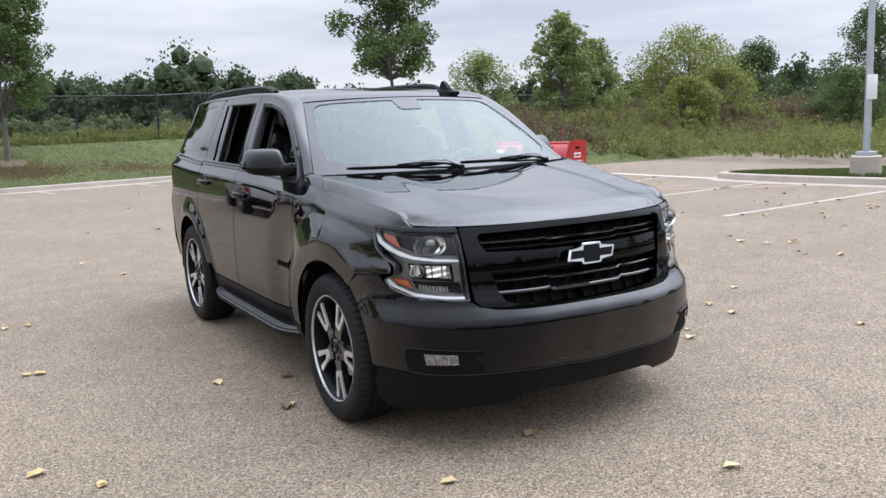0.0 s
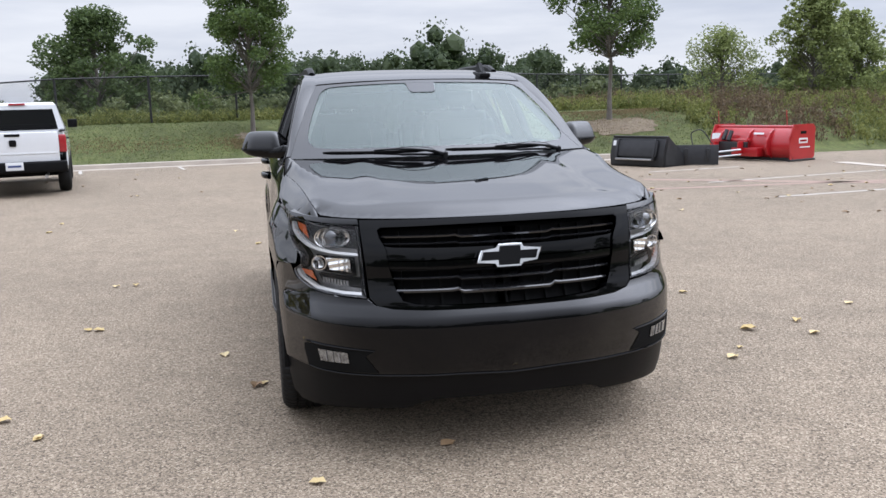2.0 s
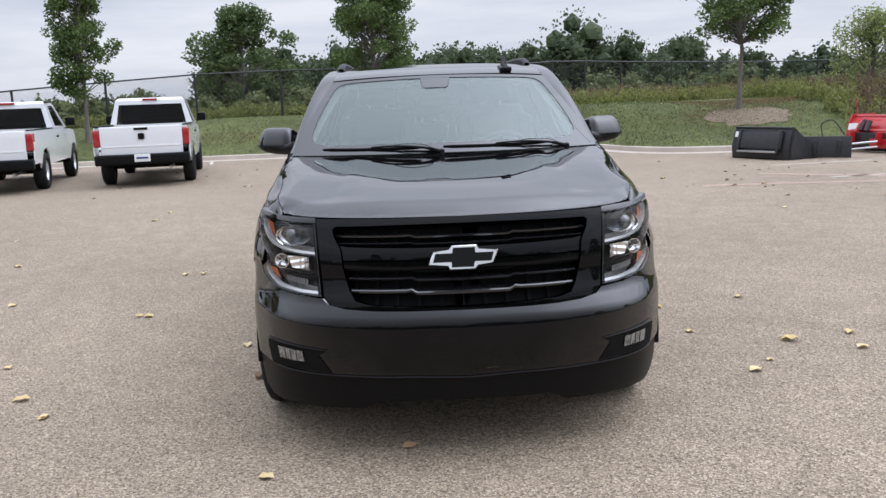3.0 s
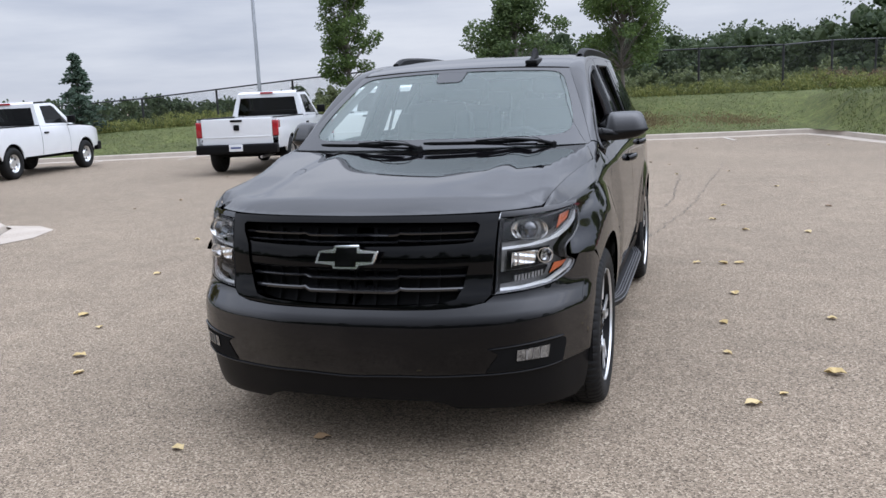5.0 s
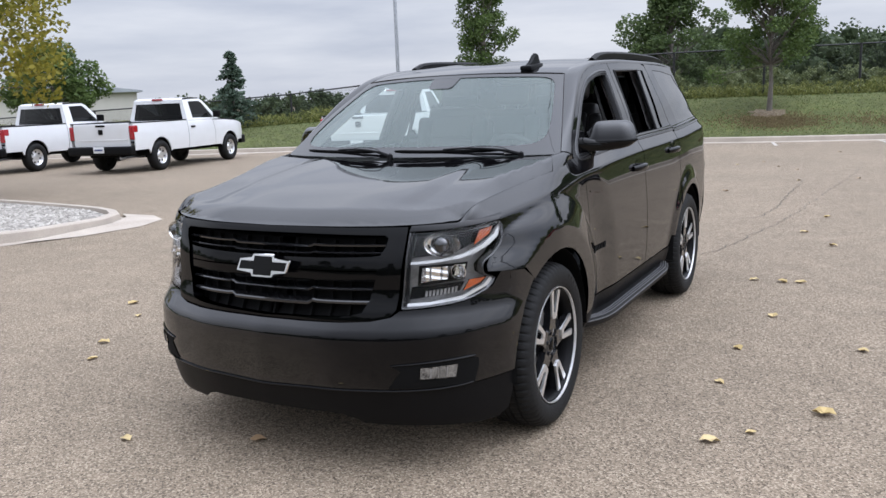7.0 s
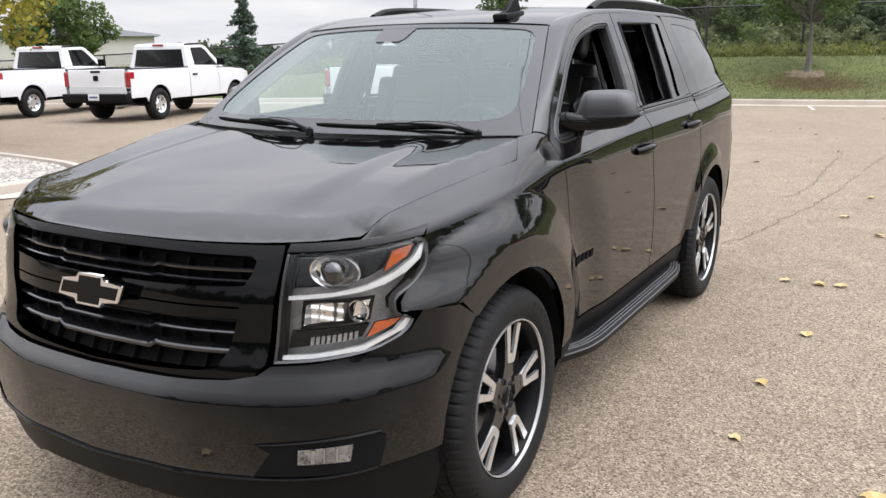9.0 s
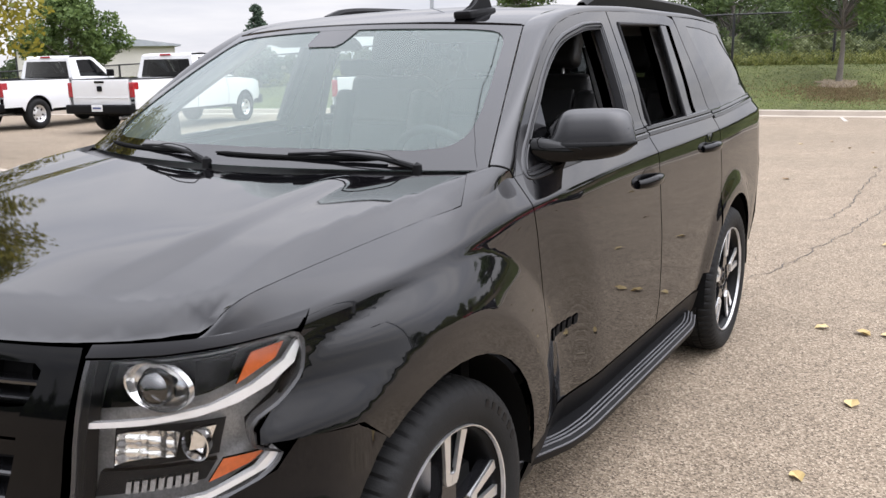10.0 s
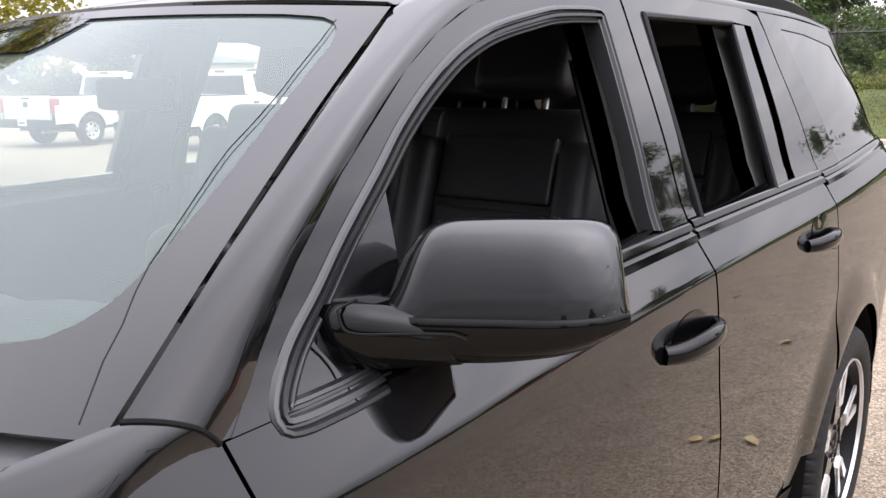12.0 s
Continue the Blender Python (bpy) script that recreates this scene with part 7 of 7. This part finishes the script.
def pickup(at, label):
    """Regular-cab, long-bed pickup; y runs from the rear bumper forwards."""
    t = thing("pickup_truck", label, "truck", "white pickup trucks", at)
    RA, FA = 1.18, 4.75
    for s in (1, -1):
        panel("bed_side", [(0.06, 0.60), (0.06, 1.29), (2.50, 1.29), (2.50, 0.52), (RA + 0.52, 0.52)] + t_arch(RA, 8, 172) + [(RA - 0.55, 0.60)], t_side, WHITE, t, s, 0.09, 0.03, flip=1)
        door = panel("door", [(2.53, 0.52), (2.53, 1.27), (3.86, 1.27), (3.92, 0.9), (3.90, 0.52)], t_side, WHITE, t, s, 0.09, 0.02)
        panel("wing", [(3.92, 0.52), (3.93, 0.9), (3.88, 1.25), (4.5, 1.24), (5.2, 1.19), (5.62, 1.10), (5.66, 0.75), (5.62, 0.62), (FA + 0.5, 0.60)] + t_arch(FA, 10, 172) + [(FA - 0.52, 0.52)], t_side, WHITE, t, s, 0.09, 0.03)
        panel("cab_pillar", [(2.53, 1.275), (2.60, 1.86), (3.45, 1.88), (3.60, 1.83), (4.20, 1.275), (4.02, 1.275), (3.52, 1.76), (3.42, 1.81), (2.86, 1.80), (2.84, 1.34), (3.93, 1.32), (3.95, 1.275)], t_side, WHITE, t, s, 0.12, 0.03)
        panel("side_glass", [(2.84, 1.33), (3.95, 1.32), (3.52, 1.76), (3.42, 1.81), (2.86, 1.80)], lambda y, z: Vector(t_side(y, z)) - Vector((0.015, 0, 0)), TRUCKGLASS, t, s, 0.2, 0.0)
        part("tail_light", box((0.14, 0.21, 0.36), Matrix.Translation((s * 0.905, 0.125, 1.05)), 0.03, 3), REDLENS, t, "red tail light")
        part("wing_mirror", box((0.22, 0.10, 0.20), Matrix.Translation((s * 1.10, 3.86, 1.42)), 0.03), SATIN, t)
        part("door_handle", box((0.03, 0.20, 0.05), Matrix.Translation((s * 0.985, 2.75, 1.10)), 0.01), SATIN, door)
        part("bed_rail", box((0.10, 2.44, 0.03), Matrix.Translation((s * 0.90, 1.28, 1.295)), 0.01), SATIN, t)
        part("wing_badge", box((0.006, 0.22, 0.09), Matrix.Translation((s * 0.968, 4.12, 1.03)), 0.002), SATIN, t)
        part("exhaust", tube([(0.55, -0.02, 0.40), (0.55, 1.0, 0.42)], 0.035, 10), STEEL, t) if s > 0 else None
        for cy in (RA, FA):
            m = Matrix.Translation((s * 0.86, cy, 0.40)) @ (Matrix() if s > 0 else Matrix.Diagonal((-1, 1, 1, 1)))
            w = part("wheel", add_lathe(bmesh.new(), [(0.225, 0.10), (0.21, 0.09), (0.20, 0.03), (0.12, 0.045), (0.10, 0.075), (0.001, 0.08)], 30, m), MACHINED, t, "silver steel wheel")
            part("tyre", add_lathe(bmesh.new(), [(0.225, 0.10), (0.25, 0.125), (0.32, 0.135), (0.375, 0.115), (0.395, 0.085), (0.40, 0.0), (0.395, -0.085), (0.375, -0.115), (0.25, -0.125), (0.225, -0.10), (0.10, -0.10)], 36, m), RUBBER, w)
            for k in range(7):
                a = 2 * math.pi * k / 7
                part("wheel_slot", box((0.012, 0.045, 0.055), m @ Matrix.Rotation(a, 4, "X") @ Matrix.Translation((0.048, 0, 0.155)), 0.01), MATTE, w)
            bm = bmesh.new()
            rows = [[bm.verts.new((s * x, cy + 0.465 * math.cos(math.pi * k / 14), 0.42 + 0.465 * math.sin(math.pi * k / 14))) for k in range(15)] for x in (0.95, 0.55)]
            for j in range(14):
                bm.faces.new((rows[0][j], rows[0][j + 1], rows[1][j + 1], rows[1][j]))
            part("arch_liner", bm, MATTE, t)
    tail = part("tailgate", box((1.66, 0.07, 0.60), Matrix.Translation((0, 0.05, 0.99)), 0.018, 3), WHITE, t)
    part("tailgate_handle", box((0.28, 0.03, 0.05), Matrix.Translation((0, 0.012, 1.235)), 0.01), MATTE, tail)
    part("tailgate_emblem", box((0.13, 0.02, 0.13), Matrix.Translation((0, 0.012, 1.08)) , 0.03, 2), SATIN, tail, "plain dark emblem")
    part("tailgate_crease", box((1.60, 0.012, 0.03), Matrix.Translation((0, 0.012, 0.87)), 0.005), WHITE, tail)
    bump_ = part("rear_bumper", box((1.92, 0.22, 0.22), Matrix.Translation((0, -0.02, 0.60)), 0.04, 3), SATIN, t, "black step bumper")
    plate = part("plate", box((0.32, 0.01, 0.16), Matrix.Translation((0, -0.137, 0.63)), 0.004), WHITE, bump_, "white dealer plate")
    part("plate_bar", box((0.24, 0.004, 0.04), Matrix.Translation((0, -0.144, 0.63))), material("plate_blue", (0.03, 0.05, 0.16), 0.5) if "plate_blue" not in bpy.data.materials else bpy.data.materials["plate_blue"], plate, smooth=False)
    part("bed_floor", box((1.75, 2.4, 0.05), Matrix.Translation((0, 1.28, 0.80))), SATIN, t)
    part("bed_front", box((1.85, 0.06, 0.60), Matrix.Translation((0, 2.48, 1.0))), WHITE, t)
    part("chassis", box((1.1, 5.0, 0.22), Matrix.Translation((0, 2.7, 0.52)), 0.02), MATTE, t)
    part("axle", tube([(-0.8, RA, 0.40), (0.8, RA, 0.40)], 0.06, 10), MATTE, t)
    # cab back, roof, screens, bonnet, nose
    def strip(name, rows_, mat, label_=""):
        return loft(name, rows_, mat, t, 1, label_, angle=40)
    row = lambda y, z, w, bow=0.0: [Vector((w * (-1 + k / 6), y + bow * (1 - (-1 + k / 6) ** 2), z)) for k in range(13)]
    strip("cab_back", [row(2.53, 0.6, 0.94), row(2.53, 1.30, 0.935)], WHITE)
    strip("rear_window", [row(2.545, 1.33, 0.80, -0.02), row(2.60, 1.76, 0.70, -0.02)], TRUCKGLASS)
    for s in (1, -1):
        bm = bmesh.new()
        bm.faces.new([bm.verts.new(p) for p in ((s * 0.80, 2.54, 1.30), (s * 0.935, 2.53, 1.30), (s * 0.79, 2.60, 1.84), (s * 0.70, 2.60, 1.84))])
        part("back_pillar", bm, WHITE, t)
    strip("roof", [row(2.59, 1.76, 0.72, -0.02), row(2.60, 1.86, 0.785, -0.02), row(2.70, 1.905, 0.74, -0.02), row(3.1, 1.925, 0.74), row(3.50, 1.90, 0.74, 0.05), row(3.60, 1.86, 0.75, 0.06)], WHITE)
    part("high_brake_light", box((0.34, 0.05, 0.05), Matrix.Translation((0, 2.57, 1.875)), 0.012), REDLENS, t)
    strip("windscreen", [row(3.62, 1.85, 0.74, 0.06), row(4.22, 1.27, 0.90, 0.16)], TRUCKGLASS)
    strip("bonnet", [row(4.12, 1.265, 0.90, 0.10), row(4.5, 1.285, 0.86, 0.05), row(5.1, 1.25, 0.84, 0.05), row(5.55, 1.17, 0.80, 0.08), row(5.66, 1.05, 0.78, 0.09)], WHITE)
    part("grille", box((1.5, 0.10, 0.42), Matrix.Translation((0, 5.66, 0.92)), 0.04), SATIN, t)
    part("front_bumper", box((1.80, 0.26, 0.26), Matrix.Translation((0, 5.68, 0.60)), 0.05, 3), SATIN, t)
    part("dashboard", box((1.6, 0.5, 0.25), Matrix.Translation((0, 3.95, 1.10)), 0.04), MATTE, t)
    part("bench_seat", box((1.4, 0.5, 0.75), Matrix.Translation((0, 2.95, 1.05)), 0.08, 3), SEAT, t)
    return t


first = pickup(Matrix.Translation((-6.05, 14.9, 0)) @ Matrix.Rotation(radians(11), 4, "Z") @ Matrix.Translation((0, -1.18, 0)), "white regular-cab pickup truck with a long empty bed")
for x, y in ((-9.05, 14.15), (-15.9, 12.5), (-20.0, 11.75)):
    copy_thing(first, Matrix.Translation((x, y, 0)) @ Matrix.Rotation(radians(12), 4, "Z") @ Matrix.Translation((0, -1.18, 0)))

# ---------------------------------------------------------------- plant attachments by the bank
RED = material("red_enamel", (0.36, 0.010, 0.014), 0.32, 0, 0.12, 4, 50, coat=0.4)
STEELBLACK = material("worn_black_steel", (0.022, 0.022, 0.024), 0.45, 0.2, 0.35, 5, 60, bump=0.1)


def pusher(at):
    """Snow pusher: a curved mouldboard along x between two end plates, its back towards -y."""
    t = thing("snow_pusher", "red steel snow pusher with curved mouldboard and end plates", "snow pusher", at=at)
    L = 2.40
    prof = [(0.02, 0.06), (-0.10, 0.14), (-0.17, 0.30), (-0.16, 0.48), (-0.08, 0.66), (0.06, 0.80), (0.16, 0.84), (0.17, 0.82), (0.07, 0.77), (-0.05, 0.64), (-0.13, 0.47), (-0.14, 0.30), (-0.07, 0.15), (0.04, 0.07)]
    bm = bmesh.new()
    add_prism(bm, prof, L, Matrix.Translation((0, 0.1, 0)))
    part("mouldboard", bm, RED, t, angle=35)
    for x in (0.0, L - 0.03):
        bm = bmesh.new()
        add_prism(bm, [(0.0, 0.04), (-0.06, 0.30), (-0.04, 0.62), (0.10, 0.90), (0.86, 0.90), (0.95, 0.82), (0.95, 0.10), (0.86, 0.04)], 0.03, Matrix.Translation((x, 0, 0)))
        plate_ = part("end_plate", bm, RED, t, smooth=False)
        if x > 0:
            part("label_plate", box((0.004, 0.34, 0.13), Matrix.Translation((x + 0.032, 0.48, 0.50)), 0.001), WHITE, plate_, "white label panel")
            part("label_bar", box((0.004, 0.26, 0.05), Matrix.Translation((x + 0.035, 0.48, 0.50))), REDLENS, plate_, smooth=False)
            part("label_bar", box((0.004, 0.22, 0.07), Matrix.Translation((x + 0.032, 0.48, 0.70))), MATTE, plate_, smooth=False)
            part("label_bar", box((0.004, 0.40, 0.03), Matrix.Translation((x + 0.032, 0.55, 0.34))), WHITE, plate_, smooth=False)
        part("skid_shoe", box((0.09, 1.0, 0.05), Matrix.Translation((x + 0.015, 0.46, 0.03)), 0.015), STEELBLACK, plate_)
    for x in (0.34, 1.20, 1.80):
        bm = bmesh.new()
        add_prism(bm, [(-0.05, 0.08), (-0.22, 0.16), (-0.30, 0.34), (-0.27, 0.52), (-0.14, 0.70), (0.02, 0.80), (-0.06, 0.66), (-0.13, 0.5), (-0.15, 0.32), (-0.10, 0.16)], 0.05, Matrix.Translation((x, 0.1, 0)))
        part("rib", bm, RED, t, smooth=False)
    # black edge and frame block put the shadows low on the pusher into shape
    part("cutting_edge", box((L, 0.05, 0.10), Matrix.Translation((L / 2, 0.10, 0.06)), 0.01), STEELBLACK, t, "black rubber edge, also standing in for the shadow beneath")
    part("mounting_frame", box((0.95, 0.10, 0.34), Matrix.Translation((0.80, -0.20, 0.30)), 0.015), STEELBLACK, t, "black frame block added for the shade low on the back")
    for x in (0.42, 1.18):
        part("mounting_lug", box((0.05, 0.26, 0.30), Matrix.Translation((x, -0.30, 0.34)), 0.012), RED, t)
    part("frame_tube", tube([(0.20, -0.10, 0.50), (1.30, -0.10, 0.50)], 0.045, 12), RED, t)
    part("top_pipe", tube([(0, 0.24, 0.83), (L, 0.24, 0.83)], 0.05, 14), RED, t)
    part("lower_box", box((0.80, 0.26, 0.22), Matrix.Translation((1.25, -0.14, 0.22)), 0.02), RED, t)
    for x, y, z in ((0.55, -0.08, 0.62), (0.72, -0.10, 0.60)):
        part("rubber_spring", tube([(x, y, z + 0.14), (x, y - 0.13, z - 0.10)], 0.055, 12), STEELBLACK, t)
    part("label_plate", box((0.26, 0.004, 0.16), Matrix.Translation((0.20, -0.075, 0.60)) @ Matrix.Rotation(radians(-14), 4, "X")), WHITE, t, "white label panel", smooth=False)
    part("label_bar", box((0.30, 0.004, 0.05), Matrix.Translation((1.50, -0.035, 0.68)) @ Matrix.Rotation(radians(-25), 4, "X")), WHITE, t, smooth=False)
    for x in (0.02, 2.1):
        part("marker_whip", tube([(x, 0.25, 0.85), (x - 0.05, 0.27, 1.25)], 0.010, 6), RED, t)
    return t


ang = radians(-70)
pusher(Matrix.Translation((10.77, 16.12, 0)) @ Matrix.Rotation(ang, 4, "Z"))

cp = thing("coupler_plate", "black quick-hitch plate with chromed rods, before the red pusher", "hitch", at=Matrix.Translation((9.25, 14.15, 0)) @ Matrix.Rotation(radians(-30), 4, "Z"))
part("plate", box((1.0, 0.06, 0.48), Matrix.Translation((0, 0, 0.25)) @ Matrix.Rotation(radians(-6), 4, "X"), 0.012), STEELBLACK, cp)
for x in (-0.25, 0.25):
    part("lug", box((0.08, 0.10, 0.30), Matrix.Translation((x, -0.04, 0.26)), 0.012), STEELBLACK, cp)
for z in (0.18, 0.30):
    part("ram", tube([(0.40, 0.05, z), (1.0, 0.25, z + 0.05)], 0.022, 10), STEEL, cp)
part("hose", tube(spline([(-0.1, 0.05, 0.45), (-0.15, 0.1, 0.75), (0.05, 0.1, 0.85), (0.35, 0.15, 0.5)], 14), 0.014, 7), STEELBLACK, cp)

bk = thing("loader_bucket", "black steel loader bucket with sloping sides", "bucket", at=Matrix.Translation((7.55, 15.35, 0)) @ Matrix.Rotation(math.atan2(-1.75, 0.85), 4, "Z") @ Matrix.Diagonal((1, 1, 0.90, 1)))
bm = bmesh.new()
prof = [(0.0, 0.03), (-0.02, 0.30), (0.08, 0.74), (0.16, 0.80), (0.20, 0.76), (0.06, 0.30), (0.08, 0.06), (1.02, 0.03), (1.02, 0.0), (0.04, 0.0)]
add_prism(bm, prof, 1.62, Matrix())
part("shell", bm, STEELBLACK, bk, angle=30)
for x in (0.0, 1.59):
    bm = bmesh.new()
    add_prism(bm, [(0.0, 0.02), (-0.02, 0.30), (0.10, 0.76), (0.20, 0.78), (1.02, 0.08), (1.04, 0.02)], 0.03, Matrix.Translation((x, 0, 0)))
    part("side_plate", bm, STEELBLACK, bk, smooth=False)
part("top_lip", box((1.62, 0.10, 0.05), Matrix.Translation((0.81, 0.14, 0.79)), 0.012), STEELBLACK, bk)
part("hitch_frame", box((1.25, 0.05, 0.42), Matrix.Translation((0.81, -0.02, 0.48)) @ Matrix.Rotation(radians(-12), 4, "X"), 0.01), STEELBLACK, bk)
part("step", box((1.1, 0.14, 0.05), Matrix.Translation((0.81, -0.08, 0.20)), 0.01), STEEL, bk)
for x in (0.25, 1.37):
    part("hitch_rib", box((0.06, 0.09, 0.55), Matrix.Translation((x, -0.03, 0.46)) @ Matrix.Rotation(radians(-12), 4, "X"), 0.01), STEELBLACK, bk)
part("label_plate", box((0.10, 0.004, 0.14), Matrix.Translation((0.12, 0.02, 0.62)) @ Matrix.Rotation(radians(-12), 4, "X")), WHITE, bk, "small pale label", smooth=False)
